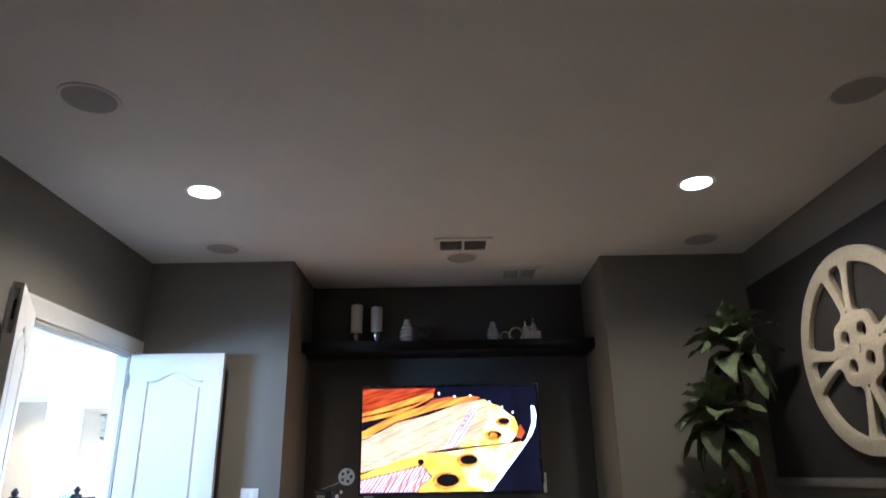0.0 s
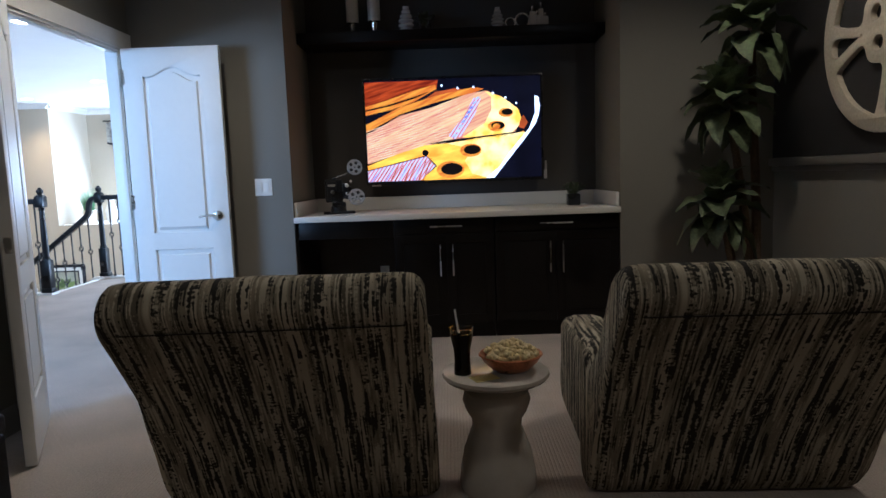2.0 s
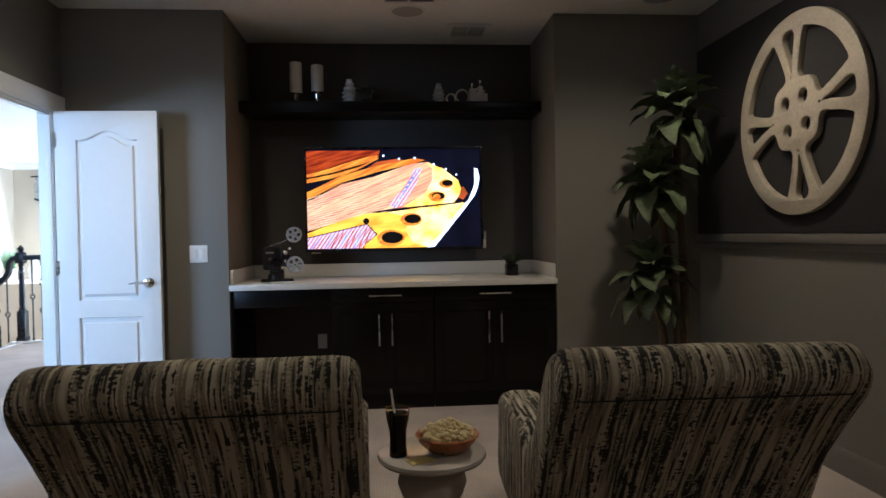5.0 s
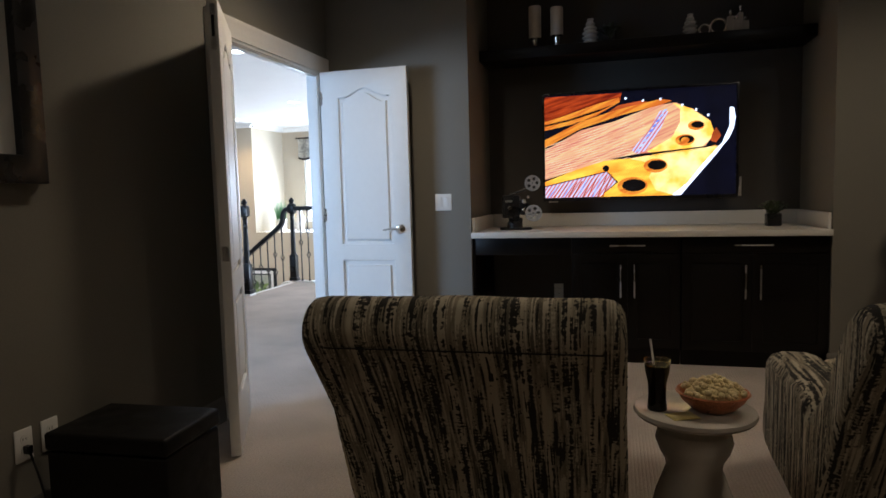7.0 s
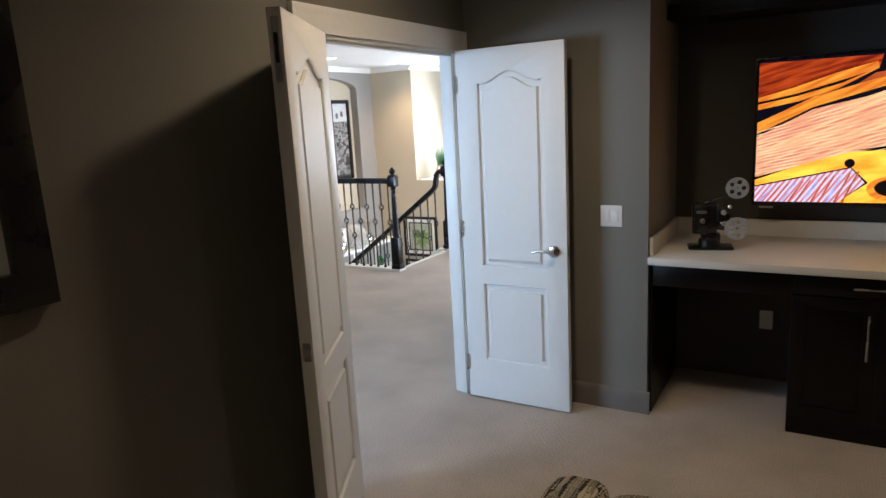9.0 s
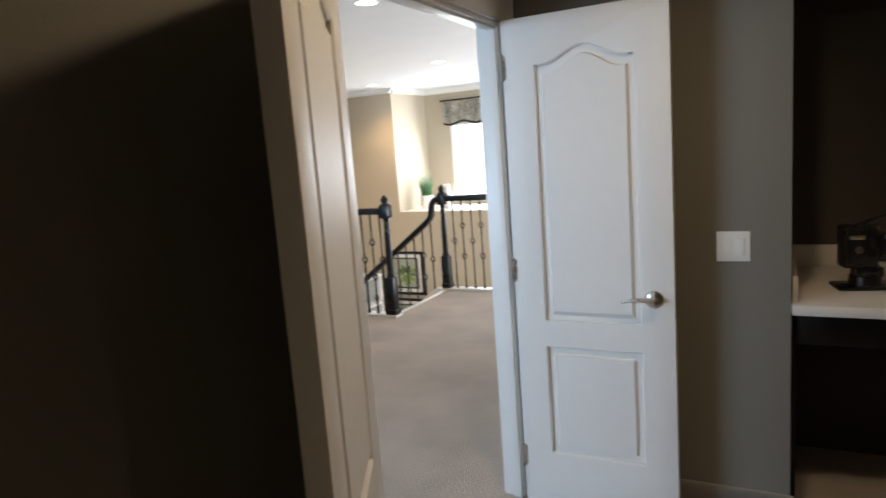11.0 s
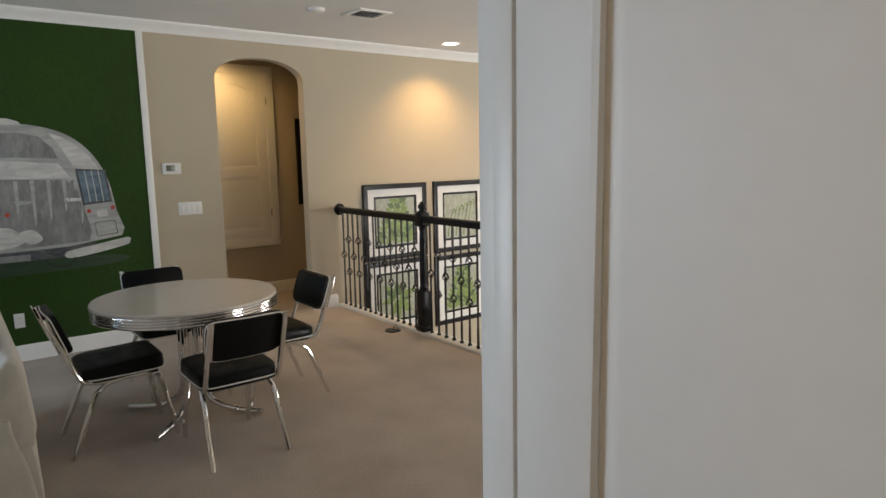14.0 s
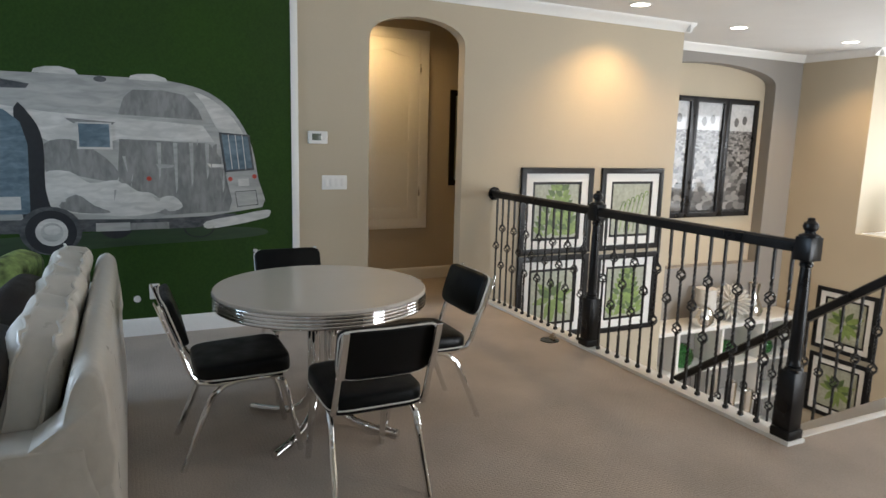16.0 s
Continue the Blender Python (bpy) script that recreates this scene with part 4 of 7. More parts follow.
for lx, ly in THEATRE_LAMPS:
    recessed_light(lx, ly, "media room ceiling lights", "lit round recessed ceiling light")
for lx, ly in HALL_LAMPS:
    recessed_light(lx, ly, "hall ceiling lights", "lit round recessed light in the hall ceiling")
for sx, sy in ((-1.49, 2.77), (1.74, 2.81), (-1.56, 4.66), (1.74, 4.64), (0.10, 4.95)):
    sp = thing("ceiling_speaker", "round grey speaker grille set in the ceiling", "speaker", pose(sx, sy, CEIL), "ceiling speakers")
    part("ring", bm_lathe(((0.105, 0), (0.107, -0.006), (0.122, -0.006), (0.125, 0)), 32), M_CEIL, sp)
    part("grille", bm_lathe(((0, -0.004), (0.105, -0.005), (0.106, -0.001), (0, -0.001)), 32), M_GRILLE, sp)


def vent(name, x0, x1, y0, y1, n, cols, label, mat=M_WHITE, dark=M_SLOT):
    root = thing(name, label, "vent", pose((x0 + x1) / 2, (y0 + y1) / 2, CEIL))
    w, d = x1 - x0, y1 - y0
    holes = [rounded_rect(-w / 2 + 0.03 + i * (w - 0.06) / cols + 0.006, -w / 2 + 0.03 + (i + 1) * (w - 0.06) / cols - 0.006, -d / 2 + 0.03, d / 2 - 0.03) for i in range(cols)]
    part("frame", moved(shape_mesh("vent_frame", rounded_rect(-w / 2, w / 2, -d / 2, d / 2), holes, 0.012, 0.002), Matrix.Translation((0, 0, -0.006))), mat, root)
    # thin sheet whose darker colour stands in for the shade behind the slats
    part("backing", bm_box(-w / 2 + 0.02, w / 2 - 0.02, -d / 2 + 0.02, d / 2 - 0.02, -0.002, -0.0005), dark, root)
    slat = mesh_of(moved(bm_box(-w / 2 + 0.03, w / 2 - 0.03, -0.008, 0.008, -0.001, 0.001), Matrix.Rotation(radians(35), 4, "X")), "slat", mat)
    for i in range(n):
        share("slat", slat, root, pose(0, -d / 2 + 0.03 + (i + 0.5) * (d - 0.06) / n, -0.007))
    return root


vent("ceiling_vent", -0.09, 0.30, 4.53, 4.79, 7, 2, "white slatted double air vent in the ceiling", M_CEIL)
vent("return_vent", 0.40, 0.72, 5.21, 5.50, 6, 2, "white twin ceiling vent above the niche", M_CEIL, M_GRILLE)

# ---- armchairs ----


def armchair(x0, y0, label, turn=0):
    root = thing("armchair", label, "armchair", pose(x0, y0, 0, 0, 0, turn), "striped armchairs before the television")
    back = smooth_outline([(-0.03, 0.010), (-0.165, 0.25), (-0.30, 0.47), (-0.43, 0.66), (-0.52, 0.775), (-0.525, 0.835), (-0.47, 0.882), (-0.37, 0.865), (-0.29, 0.77), (-0.15, 0.60), (0.03, 0.42), (0.12, 0.25), (0.12, 0.02)], 4)
    st = [(-0.475, 0.05), (-0.466, 0.025), (-0.445, 0.006), (-0.41, 0.0), (-0.2, 0), (0, -0.006), (0.2, 0), (0.41, 0.0), (0.445, 0.006), (0.466, 0.025), (0.475, 0.05)]
    b2 = loft(back, st)
    for v in b2.verts:
        v.co.x *= 1 - 0.075 * max(0, v.co.z - 0.1)
    part("backrest", b2, M_STRIPE, root, smooth=60)
    seam = [(-0.425, -0.445, 0.735)] + [(x, -0.503, 0.745) for x in (-0.39, -0.18, 0, 0.18, 0.39)] + [(0.425, -0.445, 0.735)]
    part("seam_piping", bm_tube(seam, 0.0022, 6), M_BLACKLEATHER, root, "dark seam")
    part("seat_cushion", bm_pillow(0.60, 0.62, 0.20, 0.4, 12, None, (0, 0.40, 0.40)), M_STRIPE, root, smooth=60)
    part("base", bm_box(-0.44, 0.44, 0.06, 0.70, 0.03, 0.32, 0.03, 3), M_STRIPE, root, smooth=60)
    arm = smooth_outline([(0.02, 0.08), (-0.04, 0.34), (-0.02, 0.47), (0.08, 0.525), (0.40, 0.52), (0.66, 0.50), (0.735, 0.44), (0.74, 0.30), (0.72, 0.08)], 4)
    for side in (-1, 1):
        xs = [(side * (0.275 + dx), s) for dx, s in ((0, 0.06), (0.015, 0.02), (0.05, 0.0), (0.13, 0.0), (0.17, 0.02), (0.19, 0.06))]
        part("armrest", loft(arm, xs), M_STRIPE, root, smooth=60)
    for fx, fy in ((-0.36, 0.12), (0.36, 0.12), (-0.36, 0.66), (0.36, 0.66)):
        part("foot", bm_lathe(((0.022, 0), (0.028, 0.03), (0.028, 0.035)), 12, (fx, fy, 0)), M_BLACK, root, "short dark foot")
    return root


armchair(-0.60, 2.73, "striped black and cream upholstered armchair seen from behind", 2)
armchair(0.875, 2.73, "striped black and cream upholstered armchair beside the small table", -2)

# ---- side table with drink and popcorn ----
TBX, TBY, TBZ = 0.09, 2.80, 0.442
side = thing("side_table", "glossy white ceramic hourglass side table", "side table", pose(TBX, TBY, -0.03 - 0.028))
part("top", bm_lathe(((0, 0.455), (0.06, 0.455), (0.15, 0.462), (0.186, 0.474), (0.195, 0.485), (0.192, 0.496), (0.186, 0.499), (0, 0.500)), 40), M_CERAMIC, side)
part("pedestal", bm_lathe(((0, 0.058), (0.137, 0.058), (0.142, 0.075), (0.138, 0.13), (0.124, 0.20), (0.102, 0.26), (0.090, 0.295), (0.092, 0.32), (0.112, 0.355), (0.124, 0.39), (0.116, 0.425), (0.085, 0.445), (0.07, 0.455), (0, 0.455)), 40), M_CERAMIC, side)
cup = thing("drink_glass", "tall glass of dark cola with a straw", "drinking glass", pose(-0.03, 2.76, TBZ))
part("glass", bm_lathe(((0.0412, 0.151), (0.0422, 0.168), (0.0405, 0.168), (0.0396, 0.151)), 28), M_GLASS, cup)
part("cola", bm_lathe(((0, 0), (0.030, 0), (0.032, 0.004), (0.028, 0.05), (0.030, 0.09), (0.039, 0.13), (0.0412, 0.150), (0, 0.1505)), 28), M_COLA, cup)
part("straw", bm_tube([(0.012, 0, 0.02), (-0.012, 0.0, 0.16), (-0.022, 0.0, 0.235)], 0.0035, 8), M_PLASTIC, cup, "pale drinking straw")
bowl = thing("popcorn_bowl", "copper-brown bowl heaped with popcorn", "bowl", pose(0.145, 2.79, TBZ))
part("bowl", bm_lathe(((0, 0), (0.055, 0), (0.070, 0.008), (0.098, 0.035), (0.112, 0.060), (0.116, 0.060), (0.112, 0.064), (0.100, 0.058), (0.09, 0.045), (0, 0.03)), 40), M_COPPER, bowl)
rng = random.Random(4)
pop = bmesh.new()
for i in range(150):
    a, r = rng.uniform(0, 2 * math.pi), 0.098 * math.sqrt(rng.random())
    h = 0.056 + 0.045 * (1 - (r / 0.1) ** 2) + rng.uniform(-0.006, 0.006)
    for k in range(2):
        s = rng.uniform(0.006, 0.011)
        bmesh.ops.create_icosphere(pop, subdivisions=1, radius=s, matrix=Matrix.Translation((r * math.cos(a) + rng.uniform(-0.006, 0.006), r * math.sin(a) + rng.uniform(-0.006, 0.006), h + rng.uniform(-0.004, 0.004))))
bmesh.ops.create_uvsphere(pop, u_segments=16, v_segments=8, radius=0.09, matrix=Matrix.Translation((0, 0, 0.045)) @ Matrix.Diagonal((1, 1, 0.5, 1)))
tagged(part("popcorn", pop, M_POPCORN, bowl, "heap of buttery popcorn", smooth=60), kind="stuff")
napkin = bm_box(-0.04, 0.05, -0.03, 0.035, 0, 0.003, 0.001)
single("napkin", napkin, flat_colour("yellow_napkin", (0.65, 0.55, 0.20)), "small yellow paper napkin on the side table", "napkin", pose(0.04, 2.695, TBZ, 0, 0, 25))

# ---- ottoman, framed poster, reels ----
ott = thing("storage_ottoman", "black leather cube ottoman against the wall", "ottoman", pose(-1.86, 2.49, 0, 0, 0, 3))
part("body", bm_box(-0.235, 0.235, -0.165, 0.165, 0.02, 0.31, 0.012, 3), M_BLACKLEATHER, ott)
part("lid", bm_box(-0.24, 0.24, -0.17, 0.17, 0.314, 0.38, 0.014, 3), M_BLACKLEATHER, ott)
for fx in (-0.2, 0.2):
    for fy in (-0.13, 0.13):
        part("foot", bm_lathe(((0.02, 0), (0.022, 0.02)), 10, (fx, fy, 0)), M_BLACK, ott)
poster = thing("framed_poster", "large black framed poster with white mat on the wall", "picture", pose(LX, 1.92, 1.80, 0, 0, 90))
part("frame", moved(shape_mesh("poster_frame", rounded_rect(-0.54, 0.54, -0.55, 0.65), [rounded_rect(-0.45, 0.45, -0.46, 0.56)], 0.045, 0.004), Matrix.Translation((0, -0.0225, 0)) @ UPRIGHT_Y), M_BEZEL, poster)
part("mat", bm_box(-0.46, 0.46, -0.012, -0.004, -0.47, 0.57), M_MAT, poster)
part("print", bm_box(-0.33, 0.33, -0.016, -0.013, -0.34, 0.44), flat_colour("grey_print", (0.2, 0.19, 0.18), 0.5, 0.5, 4), poster)


def wall_reel(y, z, label):
    """A film reel plate: a rim, a lobed hub and four forked spokes with a drop-shaped slot in each."""
    R, turn = 0.529, -8
    holes = []
    for i in range(4):
        a0 = radians(90 * i + turn)
        mid = a0 + radians(45)
        ring = [(0.452 * math.cos(mid + radians(d)), 0.452 * math.sin(mid + radians(d))) for d in (-27.5, -20, -12, -4, 4, 12, 20, 27.5)]
        for r, da in ((0.415, 29.5), (0.34, 31), (0.27, 32), (0.222, 32.5), (0.196, 28), (0.192, 19), (0.203, 9), (0.208, 0)):
            ring.append((r * math.cos(mid + radians(da)), r * math.sin(mid + radians(da))))
        for r, da in ((0.203, -9), (0.192, -19), (0.196, -28), (0.222, -32.5), (0.27, -32), (0.34, -31), (0.415, -29.5)):
            ring.append((r * math.cos(mid + radians(da)), r * math.sin(mid + radians(da))))
        holes.append(smooth_outline(ring, 2))
        slot = [(0.222, 0.007), (0.29, 0.021), (0.36, 0.043), (0.42, 0.056), (0.452, 0.040), (0.460, 0.014)]
        slot = slot + [(q, -w) for q, w in slot[::-1]]
        c, d = math.cos(a0), math.sin(a0)
        holes.append(smooth_outline([(q * c - w * d, q * d + w * c) for q, w in slot], 2))
        holes.append(ellipse(0.198 * c, 0.198 * d, 0.012, 0.012, 10))
        holes.append(ellipse(0.108 * math.cos(mid), 0.108 * math.sin(mid), 0.043, 0.043, 20))
    holes.append(ellipse(0, 0, 0.013, 0.013, 12))
    root = thing("film_reel", label, "wall decoration", Matrix.Translation((RX - 0.03 - 0.0175, y, z)) @ UPRIGHT_X, "film reels on the wall")
    part("reel_plate", shape_mesh("reel", ellipse(0, 0, R, R, 96), holes, 0.034, 0.004), M_REEL, root)
    part("hub_boss", moved(bm_lathe(((0.016, 0), (0.030, 0), (0.028, 0.004), (0.016, 0.004)), 24), Matrix.Translation((0, 0, -0.021))), M_REEL, root, "small raised hub ring")
    return root


wall_reel(3.775, 1.82, "large cream painted film reel on the dark panel")
wall_reel(2.455, 1.82, "large cream painted film reel beside another")

# ---- corner plant ----


def leaf_mesh(length, width, droop, name, seg=10):
    """A broad pointed leaf with a folded midrib and ribbed veins, along x."""
    b2 = bmesh.new()
    rows = []
    for i in range(seg + 1):
        t = i / seg
        w = width * (math.sin(math.pi * min(1, t ** 0.72)) ** 0.8) * 0.5 + 0.001
        x = length * (t - 0.16 * droop * t * t)
        z = length * (0.30 * t - droop * t * t)
        wave = 0.010 * math.sin(t * 17)
        ridge = 0.06 * w * (1 if i % 2 else -1)
        rows.append([b2.verts.new((x, k * w, z + 0.30 * w * abs(k) + (ridge if abs(k) == 0.5 else 0) + wave * k)) for k in (-1, -0.5, 0, 0.5, 1)])
    for a, c in zip(rows, rows[1:]):
        for k in range(4):
            b2.faces.new((a[k], a[k + 1], c[k + 1], c[k]))
    return mesh_of(b2, name, M_LEAF, 80)


def corner_plant(x, y):
    root = thing("dracaena_plant", "tall artificial plant with three tiers of broad green leaves", "plant", pose(x, y, 0))
    part("pot", bm_lathe(((0, 0), (0.12, 0), (0.15, 0.26), (0.155, 0.28), (0.14, 0.28), (0.135, 0.25), (0, 0.24)), 28), M_BEZEL, root)
    rng2 = random.Random(11)
    stems = (((-0.08, 0.02), (-0.185, -0.02), 0.99), ((0.0, 0.0), (-0.150, -0.01), 1.61), ((0.05, 0.03), (0.0, 0.0), 2.045))
    low, wide, mid, tip = leaf_mesh(0.30, 0.165, 0.80, "leaf"), leaf_mesh(0.31, 0.185, 0.58, "leaf"), leaf_mesh(0.26, 0.155, 0.42, "leaf"), leaf_mesh(0.16, 0.08, 0.12, "leaf")
    for (ax, ay), (bx, by), h in stems:
        pts = [(ax + (bx - ax) * t * t + 0.012 * math.sin(6 * t), ay + (by - ay) * t, 0.2 + (h - 0.2) * t) for t in (i / 8 for i in range(9))]
        part("trunk", bm_tube(pts, [0.030 - 0.010 * i / 8 for i in range(9)], 10), M_BARK, root, "brown ringed trunk")
        count = 34
        for i in range(count):
            layer = i / count
            a = i * 2.4 + rng2.uniform(-0.3, 0.3)
            me = low if layer < 0.30 else wide if layer < 0.62 else mid if layer < 0.84 else tip
            tilt = -((-16 if layer < 0.30 else 0) + 74 * max(0, layer - 0.3) ** 1.15 / 0.66 + rng2.uniform(-11, 11))
            z = h - 0.20 + 0.26 * layer
            q = rng2.uniform(0.82, 1.06)
            share("leaf", me, root, Matrix.Translation((bx, by, z)) @ Matrix.Rotation(a, 4, "Z") @ Matrix.Rotation(radians(tilt), 4, "Y") @ Matrix.Rotation(rng2.uniform(-0.35, 0.35), 4, "X") @ Matrix.Scale(q, 4))
    return root


corner_plant(1.755, 4.45)

# ---- things on the counter and shelf ----
proj = thing("toy_projector", "black vintage film projector model with two pale reels", "projector model", pose(-0.865, 5.28, 0.897, 0, 0, 12))
part("base", bm_box(-0.12, 0.11, -0.065, 0.065, 0, 0.016, 0.006), M_BEZEL, proj)
part("foot", bm_lathe(((0.06, 0.016), (0.055, 0.05), (0.035, 0.07), (0.03, 0.09)), 20, (-0.01, 0, 0)), M_BEZEL, proj)
part("body", bm_box(-0.10, 0.025, -0.045, 0.045, 0.085, 0.25, 0.012, 3), M_BEZEL, proj)
part("side_cover", bm_box(-0.09, -0.02, -0.052, -0.045, 0.10, 0.235, 0.006), M_BEZEL, proj)
part("film_gate", bm_box(0.025, 0.065, -0.04, 0.03, 0.12, 0.22, 0.006), M_BEZEL, proj)
for gx, gz, gr in ((0.055, 0.205, 0.014), (0.055, 0.145, 0.012), (0.085, 0.235, 0.010)):
    part("roller", moved(bm_lathe(((gr, 0), (gr, 0.010), (gr * 0.6, 0.013), (0, 0.013)), 16), Matrix.Translation((gx, -0.04, gz)) @ Matrix.Rotation(radians(90), 4, "X")), M_STEEL, proj, "silver film roller")
part("stand", bm_box(-0.055, 0.045, -0.04, 0.04, 0.045, 0.088, 0.01, 2), M_BEZEL, proj)
part("lens", bm_tube([(0.02, 0, 0.17), (0.06, 0, 0.17), (0.062, 0, 0.17), (0.09, 0, 0.17)], [0.032, 0.032, 0.024, 0.024], 16), M_BEZEL, proj)
part("arm", bm_tube([(-0.05, -0.03, 0.25), (0.05, -0.03, 0.285), (0.13, -0.03, 0.33)], 0.010, 8), M_BEZEL, proj)
part("arm", bm_tube([(0.0, -0.03, 0.12), (0.08, -0.03, 0.112), (0.145, -0.03, 0.118)], 0.010, 8), M_BEZEL, proj)
part("knob", moved(bm_lathe(((0.014, 0), (0.014, 0.010), (0, 0.012)), 16), Matrix.Translation((-0.05, -0.052, 0.16)) @ Matrix.Rotation(radians(90), 4, "X")), M_STEEL, proj, "silver knob")
part("badge", bm_box(-0.082, -0.028, -0.055, -0.052, 0.20, 0.216, 0.001), M_STEEL, proj, "small silver plate")
for rx2, rz2, rr in ((0.118, 0.335, 0.055), (0.122, 0.118, 0.059)):
    hs = [ellipse(0.58 * rr * math.cos(2 * math.pi * i / 5), 0.58 * rr * math.sin(2 * math.pi * i / 5), rr * 0.25, rr * 0.25, 14) for i in range(5)] + [ellipse(0, 0, rr * 0.12, rr * 0.12, 10)]
    part("reel", moved(shape_mesh("small_reel", ellipse(0, 0, rr, rr, 36), hs, 0.010, 0.002), Matrix.Translation((rx2, -0.045, rz2)) @ UPRIGHT_Y), M_GRILLE, proj, "pale grey film reel")
pot = thing("succulent_pot", "small green succulent in a dark square pot on the counter", "potted plant", pose(0.87, 5.38, 0.897))
part("pot", bm_box(-0.045, 0.045, -0.045, 0.045, 0, 0.085, 0.006), M_BEZEL, pot)
sl = leaf_mesh(0.10, 0.035, 0.25, "small_leaf", 4)
rng3 = random.Random(5)
for i in range(26):
    share("leaf", sl, pot, Matrix.Translation((rng3.uniform(-0.02, 0.02), rng3.uniform(-0.02, 0.02), 0.08)) @ Matrix.Rotation(i * 2.4, 4, "Z") @ Matrix.Rotation(radians(-20 - 60 * rng3.random()), 4, "Y"))
SZ = 2.215
for cx, ch, cz in ((-0.735, 0.23, 0.085), (-0.575, 0.20, 0.095)):
    c = thing("pillar_candle", "thick white pillar candle on a silver stand", "candle", pose(cx, 5.50, SZ), "candles on the shelf")
    part("stand", bm_lathe(((0, 0), (0.045, 0), (0.045, 0.006), (0.015, 0.014), (0.03, cz - 0.012), (0.048, cz - 0.004), (0.048, cz), (0, cz)), 24), M_SILVER, c, "silver candle stand")
    part("wax", bm_lathe(((0, cz), (0.045, cz), (0.046, cz + 0.004), (0.046, cz + ch - 0.006), (0.042, cz + ch), (0, cz + ch - 0.004)), 24), M_WAX, c)
    part("wick", bm_tube([(0, 0, cz + ch - 0.005), (0.002, 0, cz + ch + 0.012)], 0.0015, 6), M_BEZEL, c)


def ribbed_vase(x, s, label):
    prof = [(0, 0), (0.042 * s, 0)]
    for i in range(5):
        z = 0.01 + i * 0.034
        r = (0.056, 0.062, 0.060, 0.050, 0.036)[i]
        prof += [(0.75 * r * s, z * s), (r * s, (z + 0.010) * s), (r * s, (z + 0.018) * s), (0.75 * r * s, (z + 0.030) * s)]
    prof += [(0.022 * s, 0.182 * s), (0.026 * s, 0.20 * s), (0.018 * s, 0.20 * s), (0, 0.19 * s)]
    single("ribbed_vase", bm_lathe(prof, 32), M_CERAMIC, label, "vase", pose(x, 5.50, SZ))


ribbed_vase(-0.335, 0.95, "white ribbed stacked-ring vase on the shelf")
ribbed_vase(0.345, 0.80, "small white ribbed stacked-ring vase on the shelf")
lens_ball = thing("glass_votive", "clear round glass votive on the shelf", "glass", pose(-0.20, 5.48, SZ))
part("cup", bm_lathe(((0, 0), (0.03, 0), (0.05, 0.035), (0.045, 0.075), (0.032, 0.09), (0.030, 0.09), (0.042, 0.073), (0.046, 0.035), (0.028, 0.006), (0, 0.006)), 24), M_GLASS, lens_ball)
small_plant = thing("shelf_plant", "dark green sprig in a small pot on the shelf", "potted plant", pose(-0.20, 5.60, SZ))
part("pot", bm_lathe(((0, 0), (0.03, 0), (0.036, 0.05), (0.03, 0.05), (0, 0.045)), 16), M_BEZEL, small_plant)
for i in range(22):
    share("leaf", sl, small_plant, Matrix.Translation((0, 0, 0.05 + 0.002 * i)) @ Matrix.Rotation(i * 2.4, 4, "Z") @ Matrix.Rotation(radians(-30 - 50 * rng3.random()), 4, "Y"))
ring = moved(bm_tube([(0.05 * math.cos(2 * math.pi * i / 24), 0.05 * math.sin(2 * math.pi * i / 24), 0) for i in range(24)], 0.010, 8, closed=True), Matrix.Translation((0, 0, 0.06)) @ Matrix.Rotation(radians(90), 4, "X"))
single("ring_ornament", ring, M_SILVER, "silver ring ornament standing on the shelf", "ornament", pose(0.53, 5.5, SZ))
ring = moved(bm_tube([(0.035 * math.cos(2 * math.pi * i / 24), 0.035 * math.sin(2 * math.pi * i / 24), 0) for i in range(24)], 0.009, 8, closed=True), Matrix.Translation((0, 0, 0.044)) @ Matrix.Rotation(radians(90), 4, "X"))
single("ring_ornament", ring, M_SILVER, "smaller silver ring ornament on the shelf", "ornament", pose(0.44, 5.5, SZ))
for bx, bh, br in ((0.605, 0.16, 0.022), (0.64, 0.125, 0.020), (0.668, 0.185, 0.018), (0.70, 0.11, 0.022)):
    bt = thing("perfume_bottle", "slim pale glass bottle with a stopper", "bottle", pose(bx, 5.50, SZ), "bottles on the shelf")
    part("bottle", bm_box(-br, br, -br, br, 0, bh * 0.75, 0.004), M_CERAMIC, bt)
    part("stopper", bm_lathe(((0, bh * 0.75), (0.007, bh * 0.75), (0.008, bh * 0.85), (0.012, bh * 0.90), (0.010, bh), (0, bh)), 12), M_SILVER, bt, "silver stopper")

# ---- stairs and railings ----
RY, SY = 7.50, 8.68
trim = bm_box(WX + 0.002, STX + 0.06, 7.44, 7.57, -0.24, 0.022, 0.003)
structure("trim_stairwell", trim, M_WHITE, "white painted curb under the railing", "trim")
trim = bm_box(STX - 0.005, HX, 8.62, 8.745, -0.30, 0.022, 0.003)
bm_box(STX - 0.03, STX + 0.02, 7.57, 8.62, -0.24, 0.006, 0.004, bm=trim)
structure("trim_landing", trim, M_WHITE, "white painted curb along the landing edge", "trim")


